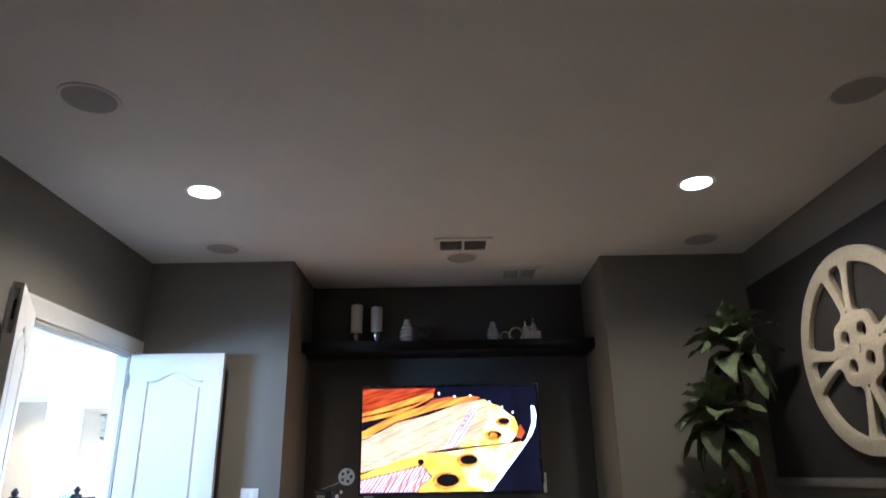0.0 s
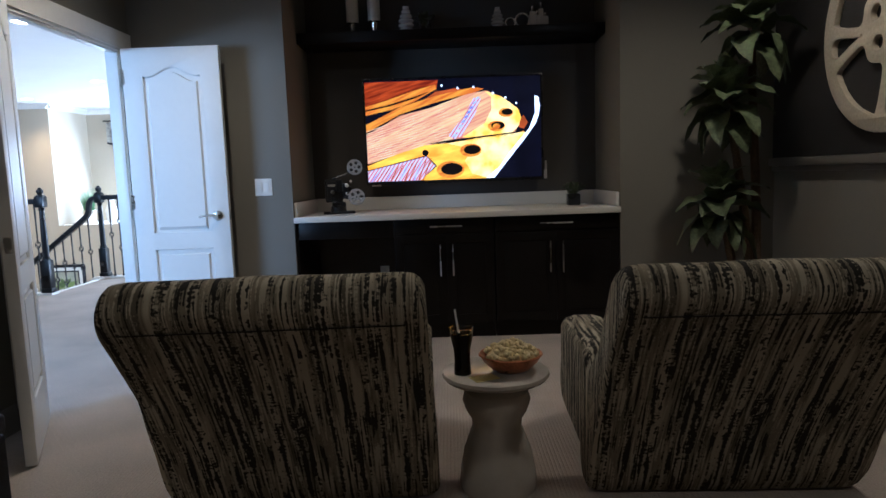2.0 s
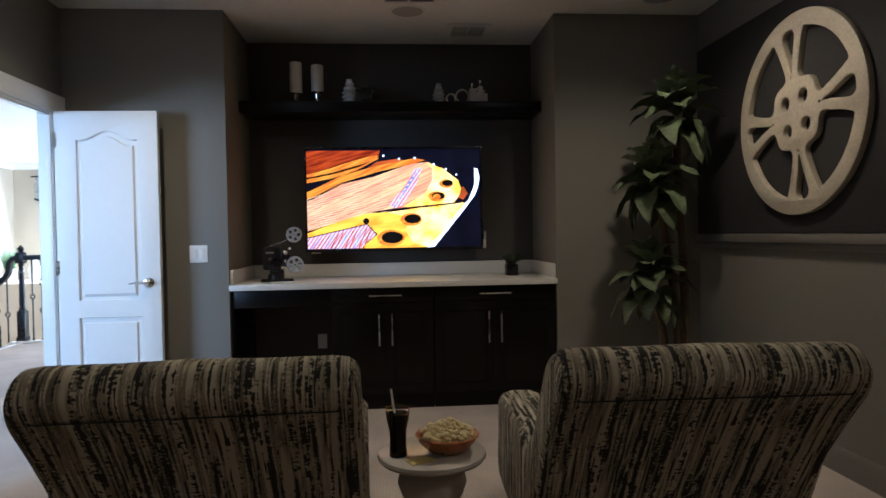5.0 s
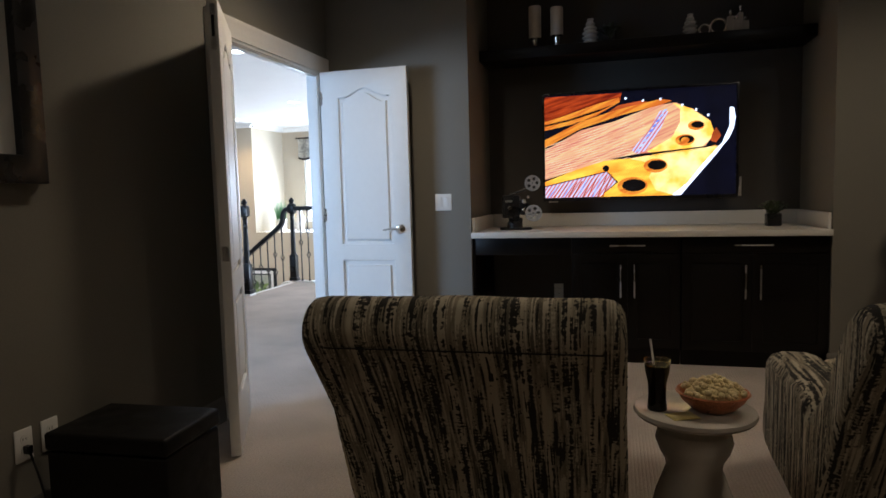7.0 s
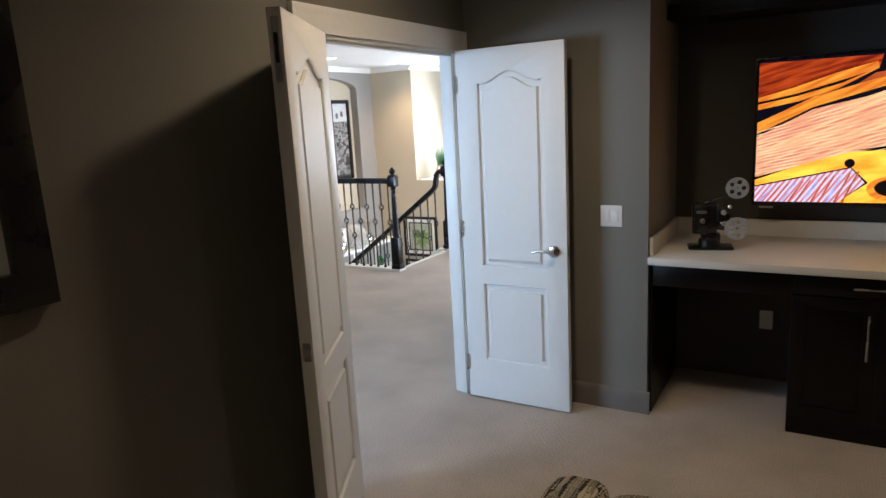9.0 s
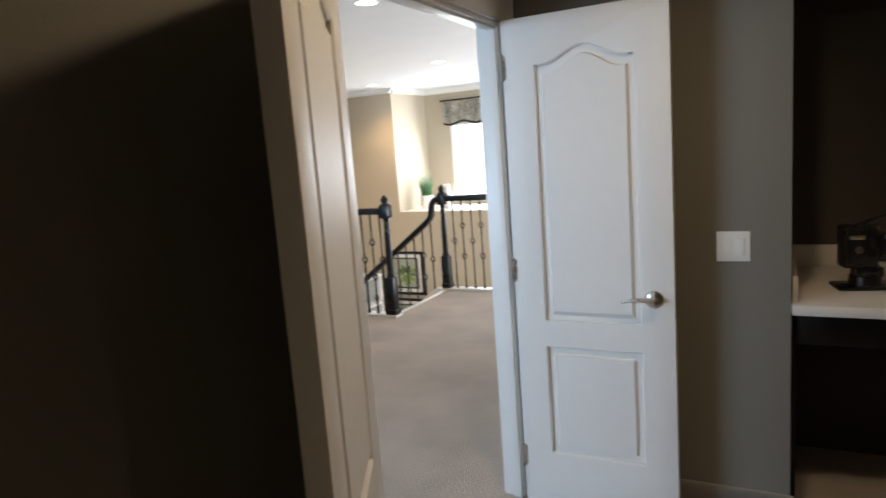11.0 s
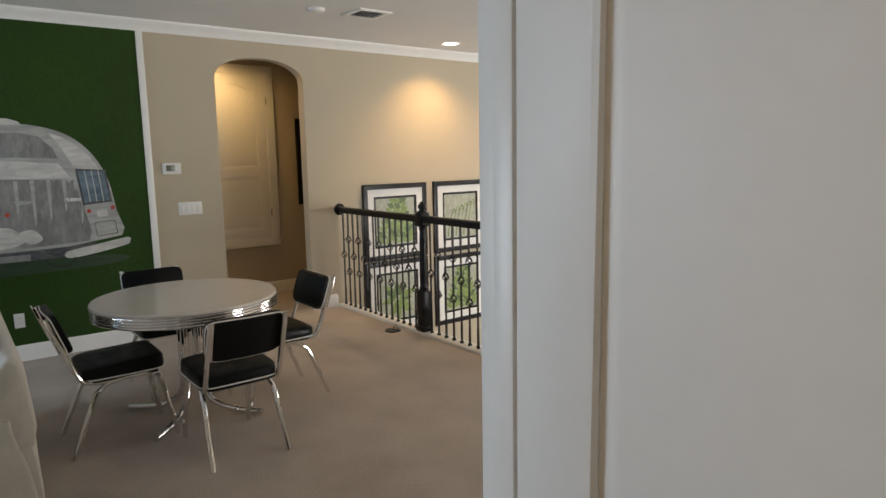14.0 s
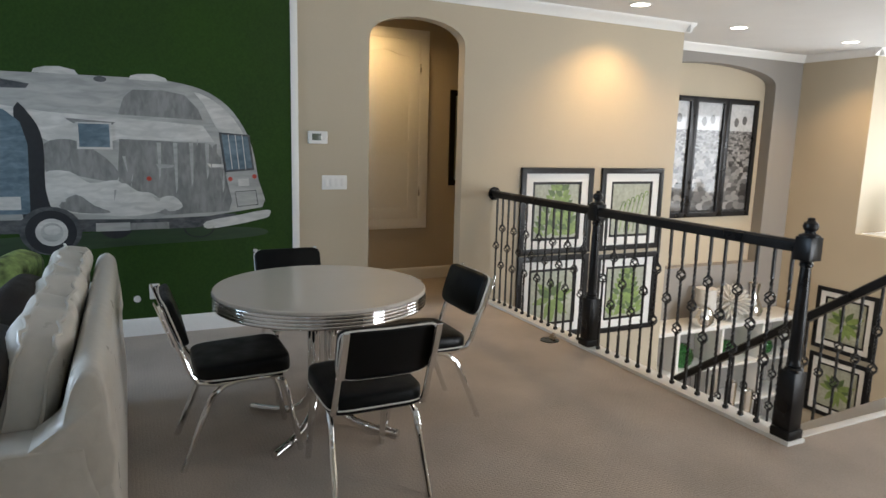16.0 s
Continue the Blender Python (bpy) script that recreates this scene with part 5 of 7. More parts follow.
def newel(name, parent, x, y, z0, label="black turned newel post"):
    b2 = bm_box(-0.046, 0.046, -0.046, 0.046, 0.05, 0.36, 0.004)
    bm_box(-0.056, 0.056, -0.056, 0.056, 0.0, 0.05, 0.006, bm=b2)
    bm_lathe(((0.046, 0.36), (0.044, 0.372), (0.036, 0.38), (0.040, 0.39), (0.030, 0.41), (0.034, 0.44), (0.033, 0.60), (0.027, 0.85), (0.025, 0.90), (0.033, 0.908), (0.033, 0.918), (0.027, 0.926), (0.036, 0.935)), 20, bm=b2)
    bm_box(-0.046, 0.046, -0.046, 0.046, 0.935, 1.055, 0.006, bm=b2)
    bm_lathe(((0.05, 1.055), (0.05, 1.063), (0.026, 1.072), (0.024, 1.082), (0.034, 1.092), (0.037, 1.108), (0.032, 1.124), (0.018, 1.134), (0.016, 1.138), (0.019, 1.143), (0.012, 1.149), (0, 1.151)), 20, bm=b2)
    ob = part(name, b2, M_RAIL, parent, label)
    ob.matrix_basis = Matrix.Translation((x, y, z0))
    return ob


def rail_profile():
    return ((-0.030, 0.0), (0.030, 0.0), (0.033, 0.012), (0.031, 0.022), (0.034, 0.034), (0.030, 0.050), (0.016, 0.060), (-0.016, 0.060), (-0.030, 0.050), (-0.034, 0.034), (-0.031, 0.022), (-0.033, 0.012))


def swept_rail(path):
    """The handrail's section carried along a path in an xz plane."""
    b2 = bmesh.new()
    pts = [Vector(p) for p in path]
    rings = []
    for i, p in enumerate(pts):
        d = (pts[min(i + 1, len(pts) - 1)] - pts[max(i - 1, 0)]).normalized()
        side = Vector((0, 1, 0))
        up = d.cross(side) * (-1 if d.cross(side).z < 0 else 1)
        rings.append([b2.verts.new(p + side * a + up * c) for a, c in rail_profile()])
    n = len(rings[0])
    for a, c in zip(rings, rings[1:]):
        for k in range(n):
            b2.faces.new((a[k], a[(k + 1) % n], c[(k + 1) % n], c[k]))
    b2.faces.new(rings[0])
    b2.faces.new(rings[-1][::-1])
    bmesh.ops.recalc_face_normals(b2, faces=b2.faces[:])
    return b2


def baluster_mesh(height, baskets, name):
    """A square iron bar, twisted along its middle, with open baskets and a shoe."""
    w = 0.0072
    b2 = bmesh.new()
    gaps = [(z - 0.035, z + 0.035) for z in baskets]
    cuts = [0.0] + [v for g in gaps for v in g] + [height]
    for lo, hi in zip(cuts[::2], cuts[1::2]):
        n = max(4, int((hi - lo) / 0.022))
        rings = []
        for i in range(n + 1):
            z = lo + (hi - lo) * i / n
            t = min(max((z - 0.16) / (height - 0.32), 0), 1)
            a = t * math.pi * 10
            rings.append([b2.verts.new((w * 1.41 * math.cos(a + math.pi / 4 + k * math.pi / 2), w * 1.41 * math.sin(a + math.pi / 4 + k * math.pi / 2), z)) for k in range(4)])
        for p, q in zip(rings, rings[1:]):
            for k in range(4):
                b2.faces.new((p[k], p[(k + 1) % 4], q[(k + 1) % 4], q[k]))
    for z in baskets:
        for k in range(4):
            pts = []
            for i in range(7):
                t = i / 6
                r = 0.004 + 0.026 * math.sin(math.pi * t)
                a = k * math.pi / 2 + t * math.pi * 0.9
                pts.append((r * math.cos(a), r * math.sin(a), z - 0.035 + 0.07 * t))
            bm_tube(pts, 0.0052, 5, b2)
        bm_lathe(((0.010, z - 0.042), (0.010, z - 0.034)), 8, bm=b2)
        bm_lathe(((0.010, z + 0.034), (0.010, z + 0.042)), 8, bm=b2)
    bm_box(-0.013, 0.013, -0.013, 0.013, 0.0, 0.022, 0.003, 1, bm=b2)
    return mesh_of(b2, name, M_IRON, 40)


BAL_ONE = baluster_mesh(0.972, (0.53,), "baluster")
BAL_TWO = baluster_mesh(0.972, (0.36, 0.70), "baluster")

rail1 = thing("stair_railing", "black wooden railing with twisted wrought-iron balusters along the stairwell", "railing", pose(0, 0, 0))
newel("newel_post", rail1, -6.115, RY, 0.022)
newel("newel_post", rail1, STX, RY, 0.022)
part("handrail", swept_rail([(WX + 0.012, RY, 0.993), (-6.8, RY, 0.993), (STX - 0.04, RY, 0.993)]), M_RAIL, rail1, "black stained handrail")
part("rosette", moved(bm_lathe(((0, 0), (0.062, 0), (0.062, 0.010), (0.048, 0.016), (0, 0.018)), 24), Matrix.Translation((WX, RY, 1.025)) @ Matrix.Rotation(radians(90), 4, "Y")), M_RAIL, rail1, "round black wall rosette")
spots = [WX + 0.07 + i * 0.0985 for i in range(14)] + [-6.115 + 0.11 + i * 0.1035 for i in range(15)]
for i, x in enumerate(spots):
    share("baluster", BAL_TWO if i % 2 else BAL_ONE, rail1, pose(x, RY, 0.022))

rail2 = thing("landing_railing", "black wooden railing with iron balusters at the landing edge", "railing", pose(0, 0, 0))
newel("newel_post", rail2, STX, SY, 0.022)
part("handrail", swept_rail([(STX + 0.04, SY, 0.993), (-3.0, SY, 0.993), (HX - 0.02, SY, 0.993)]), M_RAIL, rail2, "black stained handrail")
for i in range(18):
    share("baluster", BAL_TWO if i % 2 else BAL_ONE, rail2, pose(STX + 0.12 + i * 0.11, SY, 0.022))

SLOPE = 0.757
rail3 = thing("stair_flight_railing", "black sloping stair rail with gooseneck and iron balusters", "railing", pose(0, 0, 0))
goose = [(STX - 0.04, SY, 0.993), (STX - 0.08, SY, 0.985), (STX - 0.105, SY, 0.955), (STX - 0.115, SY, 0.90), (STX - 0.125, SY, 0.83), (STX - 0.16, SY, 0.77), (STX - 0.23, SY, 0.71)]
goose += [(STX - 0.23 - d, SY, 0.71 - SLOPE * d) for d in (0.4, 0.9, 1.5, 2.1, 2.45)]
part("handrail", swept_rail(goose), M_RAIL, rail3, "black sloping handrail")
newel("newel_post", rail3, -7.20, SY, -2.02)
RUN, RISE = 0.245, 0.1855
BAL_A = baluster_mesh(0.86, (0.45,), "baluster")
BAL_B = baluster_mesh(0.86, (0.33, 0.58), "baluster")
for i in range(22):
    x = STX - 0.17 - i * 0.115
    share("baluster", BAL_B if i % 2 else BAL_A, rail3, pose(x, SY, 0.71 - SLOPE * (-(x - STX) - 0.23) - 0.865))
b = bmesh.new()
for i in range(10):
    x1 = STX - 0.03 - i * RUN
    zt = -RISE * (i + 1)
    bm_box(x1 - RUN - 0.02, x1, 7.46, 8.62, zt - 0.5, zt, 0.012, 2, bm=b)
structure("stairs", b, M_CARPET, "carpeted stair flight going down", "stairs")
string = bmesh.new()
vs = [(-4.53, 0.012), (-4.62, 0.012), (-7.05, -1.83), (-7.05, -2.25), (-4.53, -0.32)]
moved(bm_poly(vs, 0.10, string), Matrix.Translation((0, 8.73, 0)) @ UPRIGHT_Y)
structure("stair_string", string, M_WHITE, "white painted stair string", "trim")
structure("stair_landing", bm_box(WX, -7.0, 7.46, 9.55, -2.3, -RISE * 11), M_CARPET, "carpeted half landing", "floor")

# ---- leaf pictures on the stairwell wall ----
M_ART = flat_colour("pale_botanical_ground", (0.36, 0.37, 0.29), 0.5, 0.25, 5)
M_ARTLEAF = flat_colour("botanical_green", (0.19, 0.27, 0.075), 0.5, 0.35, 18)
M_ARTDARK = flat_colour("botanical_dark_green", (0.09, 0.14, 0.045), 0.5, 0.35, 18)
M_PANE = glass_material("picture_glass")


def blade(x, z, length, width, angle, n=6):
    c, s = math.cos(angle), math.sin(angle)
    up = [(length * i / n, width * math.sin(math.pi * (i / n) ** 0.8)) for i in range(n + 1)]
    pts = up + [(u, -v) for u, v in up[-2:0:-1]]
    return [(x + u * c - v * s, z + u * s + v * c) for u, v in pts]


def leaf_art(kind, w, h, rng4):
    """Flat painted leaves within a w by h field centred on the origin, as two meshes: light and dark."""
    a, d = bmesh.new(), bmesh.new()
    level = 0
    if kind == "fern":
        for sx2, lean in ((-0.26, 0.25), (0.08, 0.05), (0.30, -0.2)):
            for i in range(9):
                t = i / 8
                x, z = (sx2 + lean * t) * w, (-0.46 + 0.85 * t) * h
                for side2 in (-1, 1):
                    level += 1
                    tgt = a if (i + side2) % 3 else d
                    bm2 = bm_poly(blade(x, z, 0.30 * w * (1.1 - 0.5 * t), 0.058 * w, math.pi / 2 - side2 * 0.95), 0)
                    join(tgt, moved(bm2, Matrix.Translation((0, 0, 0.00002 * level))))
    elif kind == "fiddle":
        for i in range(6):
            x0 = (-0.38 + 0.12 * i) * w
            pts = [(x0 + 0.05 * w * t + 0.10 * w * t * t, (-0.45 + (0.55 + 0.04 * i) * t) * h, 0) for t in (k / 6 for k in range(7))]
            cx, cz = pts[-1][0] + 0.05 * w, pts[-1][1]
            pts += [(cx + 0.05 * w * (1 - 0.5 * k / 8) * math.cos(math.pi - k * 0.6), cz + 0.06 * h * (1 - 0.5 * k / 8) * math.sin(math.pi - k * 0.6), 0) for k in range(1, 9)]
            bm_tube(pts, [0.006] * len(pts), 4, a if i % 2 else d, squash=0.05)
    else:
        for i in range(11):
            ang = i * 2.4 + rng4.uniform(-0.2, 0.2)
            level += 1
            r = 0.04 * w
            bm2 = bm_poly(blade(r * math.cos(ang), -0.02 * h + r * math.sin(ang), (0.34 + 0.07 * (i % 3)) * min(w, h), 0.075 * w, ang, 8), 0)
            join(d if i % 3 == 0 else a, moved(bm2, Matrix.Translation((0, 0, 0.00003 * level))))
    return a, d


def leaf_picture(w, h, m, kind, label, mat_w=0.085, seed=1):
    """A framed botanical print; it faces -y, its middle at the origin."""
    root = thing("framed_print", label, "picture", m, "botanical prints in the stairwell")
    fr, f = 0.045, 0.03
    part("frame", moved(shape_mesh("print_frame", rounded_rect(-w / 2, w / 2, -h / 2, h / 2), [rounded_rect(-w / 2 + fr, w / 2 - fr, -h / 2 + fr, h / 2 - fr)], f, 0.005), Matrix.Translation((0, -f / 2, 0)) @ UPRIGHT_Y), M_RAIL, root, "black bevelled frame")
    mw, mh = w - 2 * fr, h - 2 * fr
    part("mat", moved(shape_mesh("mat", rounded_rect(-mw / 2 - 0.004, mw / 2 + 0.004, -mh / 2 - 0.004, mh / 2 + 0.004), [rounded_rect(-mw / 2 + mat_w, mw / 2 - mat_w, -mh / 2 + mat_w, mh / 2 - mat_w)], 0.006, 0.0), Matrix.Translation((0, -0.012, 0)) @ UPRIGHT_Y), M_MAT, root, "white mat")
    iw, ih = mw - 2 * mat_w, mh - 2 * mat_w
    part("fillet", moved(shape_mesh("fillet", rounded_rect(-iw / 2 - 0.003, iw / 2 + 0.003, -ih / 2 - 0.003, ih / 2 + 0.003), [rounded_rect(-iw / 2 + 0.024, iw / 2 - 0.024, -ih / 2 + 0.024, ih / 2 - 0.024)], 0.006, 0.001), Matrix.Translation((0, -0.010, 0)) @ UPRIGHT_Y), M_RAIL, root, "narrow black inner frame")
    art = part("print", bm_box(-iw / 2, iw / 2, -0.005, -0.002, -ih / 2, ih / 2), M_ART, root)
    a, d = leaf_art(kind, iw - 0.05, ih - 0.05, random.Random(seed))
    for mesh, mt in ((a, M_ARTLEAF), (d, M_ARTDARK)):
        ob = part("leaf_motif", mesh, mt, art)
        ob.matrix_basis = Matrix.Translation((0, -0.0056, 0)) @ UPRIGHT_Y
    return root


def on_west(y, z):
    return pose(WX, y, z, 0, 0, 90)


leaf_picture(0.83, 0.83, on_west(8.20, 0.845), "fern", "black framed fern leaf print with a white mat")
leaf_picture(0.80, 0.83, on_west(9.13, 0.845), "fiddle", "black framed print of curling fern shoots")
leaf_picture(0.83, 0.83, on_west(8.20, -0.01), "spray", "black framed pale leaf spray print", seed=3)
leaf_picture(0.80, 0.83, on_west(9.13, -0.035), "fern", "black framed dark fern print on the stairwell wall", seed=4)
leaf_picture(0.80, 0.83, pose(-7.50, 12.8, -0.72), "spray", "black framed green rosette leaf print", mat_w=0.07, seed=8)
leaf_picture(0.80, 0.83, pose(-7.50, 12.8, -1.63), "spray", "black framed green rosette leaf print below another", mat_w=0.07, seed=9)

# ---- triptych in the art niche ----
M_SEA = material("misty_sea_print", (0.46, 0.47, 0.48), 0.4, var=0.18, scale=4, fine=24, bump=0.0, coat=0.75)
M_PEBBLE = bpy.data.materials.new("pebble_print")
M_PEBBLE.use_nodes = True
_b = M_PEBBLE.node_tree.nodes["Principled BSDF"]
_oi = M_PEBBLE.node_tree.nodes.new("ShaderNodeNewGeometry")
_rp = M_PEBBLE.node_tree.nodes.new("ShaderNodeMapRange")
_rp.inputs[3].default_value, _rp.inputs[4].default_value = 0.005, 0.27
M_PEBBLE.node_tree.links.new(_oi.outputs["Random Per Island"], _rp.inputs[0])
_cb = M_PEBBLE.node_tree.nodes.new("ShaderNodeCombineColor")
for _k in range(3):
    M_PEBBLE.node_tree.links.new(_rp.outputs[0], _cb.inputs[_k])
M_PEBBLE.node_tree.links.new(_cb.outputs[0], _b.inputs["Base Color"])
_b.inputs["Roughness"].default_value = 0.45
_b.inputs["Specular IOR Level"].default_value = 0.25
_b.inputs["Coat Weight"].default_value, _b.inputs["Coat Roughness"].default_value = 0.75, 0.03
tri = thing("triptych_print", "black framed three-part black and white pebble beach print", "picture", pose(-8.67, 11.30, 1.352, 0, 0, 90))
TRIW, TRIH = 1.76, 1.545
for i in range(3):
    cx = (i - 1) * (TRIW / 3)
    w2 = TRIW / 3
    fr = part("panel_frame", moved(shape_mesh("panel_frame", rounded_rect(cx - w2 / 2 + 0.002, cx + w2 / 2 - 0.002, -TRIH / 2, TRIH / 2), [rounded_rect(cx - w2 / 2 + 0.06, cx + w2 / 2 - 0.06, -TRIH / 2 + 0.06, TRIH / 2 - 0.06)], 0.04, 0.004), Matrix.Translation((0, -0.02, 0)) @ UPRIGHT_Y), M_RAIL, tri, "black frame")
    part("sea_print", bm_box(cx - w2 / 2 + 0.05, cx + w2 / 2 - 0.05, -0.008, -0.002, -TRIH / 2 + 0.05, TRIH / 2 - 0.05), M_SEA, fr)
    part("shingle_print", bm_box(cx - w2 / 2 + 0.055, cx + w2 / 2 - 0.055, -0.0084, -0.0081, -TRIH / 2 + 0.055, TRIH / 2 - 0.43), M_SLOT, fr)
    peb = bmesh.new()
    rng5 = random.Random(20 + i)
    lev = 0
    z = TRIH / 2 - 0.42
    while z > -TRIH / 2 + 0.07:
        depth = (TRIH / 2 - 0.40 - z) / (TRIH - 0.5)
        r = 0.012 + 0.056 * depth
        x = cx - w2 / 2 + 0.07 + rng5.uniform(0, r)
        while x < cx + w2 / 2 - 0.065:
            lev += 1
            rr = r * rng5.uniform(0.75, 1.25)
            xx = min(max(x, cx - w2 / 2 + 0.062 + rr * 1.15), cx + w2 / 2 - 0.062 - rr * 1.15)
            join(peb, moved(bm_poly(ellipse(xx, max(z, -TRIH / 2 + 0.065 + rr), rr * 1.15, rr * 0.72, 10, rng5.uniform(-25, 25)), 0), Matrix.Translation((0, 0, 0.00001 * lev))))
            x += rr * 1.9
        z -= r * 1.05
    for k in range(2):
        join(peb, moved(bm_poly(ellipse(cx + (-0.08 if k else 0.07), TRIH / 2 - 0.27 - 0.03 * k, 0.045, 0.06, 10), 0), Matrix.Translation((0, 0, 0.00001))))
    pob = tagged(part("pebble_field", peb, M_PEBBLE, fr), kind="stuff")
    pob.matrix_basis = Matrix.Translation((0, -0.0085, 0)) @ UPRIGHT_Y

# ---- built-in bookcase, jars and vases in the foyer ----
case = thing("bookcase", "white built-in open bookcase below the art niche", "bookcase", pose(0, 0, 0))
BX0, BX1, BTOP = -8.506, -8.06, -0.74
part("top", bm_box(BX0, BX1 + 0.02, 9.70, 12.78, BTOP - 0.05, BTOP, 0.004), M_WHITE, case)
part("back", bm_box(BX0, BX0 + 0.012, 9.70, 12.78, GND, BTOP - 0.05), M_GREY, case)
for k in range(5):
    y = 9.70 + k * (3.04 / 4)
    part("upright", bm_box(BX0 + 0.012, BX1, y, y + 0.04, GND, BTOP - 0.05, 0.002), M_WHITE, case)
for z in (-1.30, -1.85, -2.4):
    part("shelf_board", bm_box(BX0 + 0.012, BX1 - 0.004, 9.74, 12.74, z - 0.03, z, 0.002), M_WHITE, case)


def jar(x, y, z, r, label):
    root = thing("glass_float", label, "glass jar", pose(x, y, z), "green glass globes on the bookcase")
    part("globe", bm_lathe(((0, 0), (0.45 * r, 0.02 * r), (0.85 * r, 0.4 * r), (r, r), (0.85 * r, 1.55 * r), (0.4 * r, 1.9 * r), (0.32 * r, 2.05 * r), (0, 2.05 * r)), 24), M_GREENGLASS, root)


jar(-8.25, 10.75, -1.30, 0.15, "round green glass globe on a shelf")
jar(-8.25, 11.55, -1.30, 0.13, "smaller round green glass globe on a shelf")
jar(-8.25, 12.3, -1.30, 0.11, "little green glass globe on a shelf")
M_FACET = material("white_textured_ceramic", (0.66, 0.64, 0.60), 0.35, var=0.05, scale=30, fine=60, bump=0.9, bump_scale=45)
single("tall_vase", bm_lathe(((0, 0), (0.13, 0), (0.14, 0.05), (0.12, 0.40), (0.135, 0.44), (0.12, 0.44), (0, 0.40)), 28), M_FACET, "tall white textured vase on the bookcase", "vase", pose(-8.28, 11.12, BTOP))
single("round_vase", bm_lathe(((0, 0), (0.09, 0), (0.15, 0.08), (0.155, 0.14), (0.12, 0.22), (0.08, 0.25), (0.085, 0.27), (0.07, 0.27), (0, 0.24)), 28), M_SILVER, "round silver vase on the bookcase", "vase", pose(-8.12, 10.90, BTOP))
sun = bmesh.new()
rng6 = random.Random(8)
bmesh.ops.create_uvsphere(sun, u_segments=16, v_segments=10, radius=0.13)
for i in range(140):
    zz = 1 - 2 * (i + 0.5) / 140
    a = i * 2.39996
    d = Vector((math.sqrt(1 - zz * zz) * math.cos(a), math.sqrt(1 - zz * zz) * math.sin(a), zz))
    bm_tube([d * 0.12, d * 0.21, d * 0.25], [0.020, 0.014, 0.003], 5, sun)
single("spiky_ornament", sun, M_FACET, "white spiky sea-urchin ornament on the bookcase", "ornament", pose(-8.22, 11.52, BTOP + 0.235))
single("silver_vase", bm_lathe(((0, 0), (0.10, 0), (0.13, 0.05), (0.14, 0.12), (0.09, 0.22), (0.06, 0.32), (0.075, 0.44), (0.09, 0.47), (0.075, 0.47), (0, 0.40)), 28), M_SILVER, "flared silver vase on the bookcase", "vase", pose(-8.20, 11.90, BTOP))
# glass frames and a chest under the stairs
chest = thing("console_chest", "low mirrored console with silver candle holders in the foyer", "console table", pose(-7.55, 10.9, GND))
part("body", bm_box(-0.22, 0.22, -0.6, 0.6, 0.12, 0.95, 0.01), M_BLACK, chest)
part("top", bm_box(-0.25, 0.25, -0.63, 0.63, 0.95, 0.99, 0.006), M_SILVER, chest)
for fx in (-0.18, 0.18):
    for fy in (-0.54, 0.54):
        part("leg", bm_lathe(((0.025, 0), (0.035, 0.12)), 12, (fx, fy, 0)), M_BLACK, chest)
for oy, oh in ((10.55, 0.55), (10.85, 0.75), (11.15, 0.6)):
    single("hurricane_holder", bm_lathe(((0, 0), (0.06, 0), (0.02, 0.03), (0.018, oh * 0.5), (0.06, oh * 0.55), (0.07, oh), (0.062, oh), (0, oh * 0.58)), 24), M_SILVER, "tall silver candle holder on the console", "candle holder", pose(-7.55, oy, GND + 0.99), "candle holders")

# ---- foyer window, valance, plant on the ledge ----
win = thing("window_1", "bright white-framed foyer window", "window", pose(0, 0, 0), kind="structure")
part("window_frame", moved(shape_mesh("win", rounded_rect(WIN0, WIN1, WZ0, WZ1), [rounded_rect(WIN0 + 0.05, -5.87, WZ0 + 0.05, WZ1 - 0.05), rounded_rect(-5.83, WIN1 - 0.05, WZ0 + 0.05, WZ1 - 0.05)], 0.06, 0.004), Matrix.Translation((0, 14.16, 0)) @ UPRIGHT_Y), M_WHITE, win)
part("window_sill", bm_box(WIN0 - 0.05, WIN1 + 0.05, 14.02, 14.12, WZ0 - 0.03, WZ0, 0.004), M_WHITE, win)
M_SKYGLOW = bpy.data.materials.new("bright_outdoors")
M_SKYGLOW.use_nodes = True
_e = M_SKYGLOW.node_tree.nodes["Principled BSDF"]
_e.inputs["Emission Color"].default_value, _e.inputs["Emission Strength"].default_value = (0.93, 0.97, 1.0, 1), 3.0
structure("backdrop", bm_box(-9.5, -2.5, 16.0, 16.02, -1.0, 4.0), M_SKYGLOW, "bright daylight outside the window", "backdrop")
M_VALANCE = flat_colour("patterned_valance_cloth", (0.50, 0.47, 0.40), 0.8, 0.45, 9)
val = thing("valance", "patterned cloth valance with dark fringe on a rod", "curtain", pose(0, 14.06, 0))
vb = bmesh.new()
cols = 60
grid = [[vb.verts.new((WIN0 - 0.08 + (WIN1 - WIN0 + 0.16) * i / cols, -0.05 + 0.025 * math.sin(i * 0.9), 2.47 - (0.40 + 0.03 * math.sin(i * 0.45)) * j / 4)) for i in range(cols + 1)] for j in range(5)]
for j in range(4):
    for i in range(cols):
        vb.faces.new((grid[j][i], grid[j][i + 1], grid[j + 1][i + 1], grid[j + 1][i]))
bmesh.ops.solidify(vb, geom=vb.faces[:], thickness=0.004)
part("cloth", vb, M_VALANCE, val, smooth=60)
part("fringe", bm_tube([(WIN0 - 0.08 + (WIN1 - WIN0 + 0.16) * i / cols, -0.052 + 0.025 * math.sin(i * 0.9), 2.47 - (0.415 + 0.03 * math.sin(i * 0.45))) for i in range(cols + 1)], 0.022, 6), M_DARKPILLOW, val, "dark fringe")
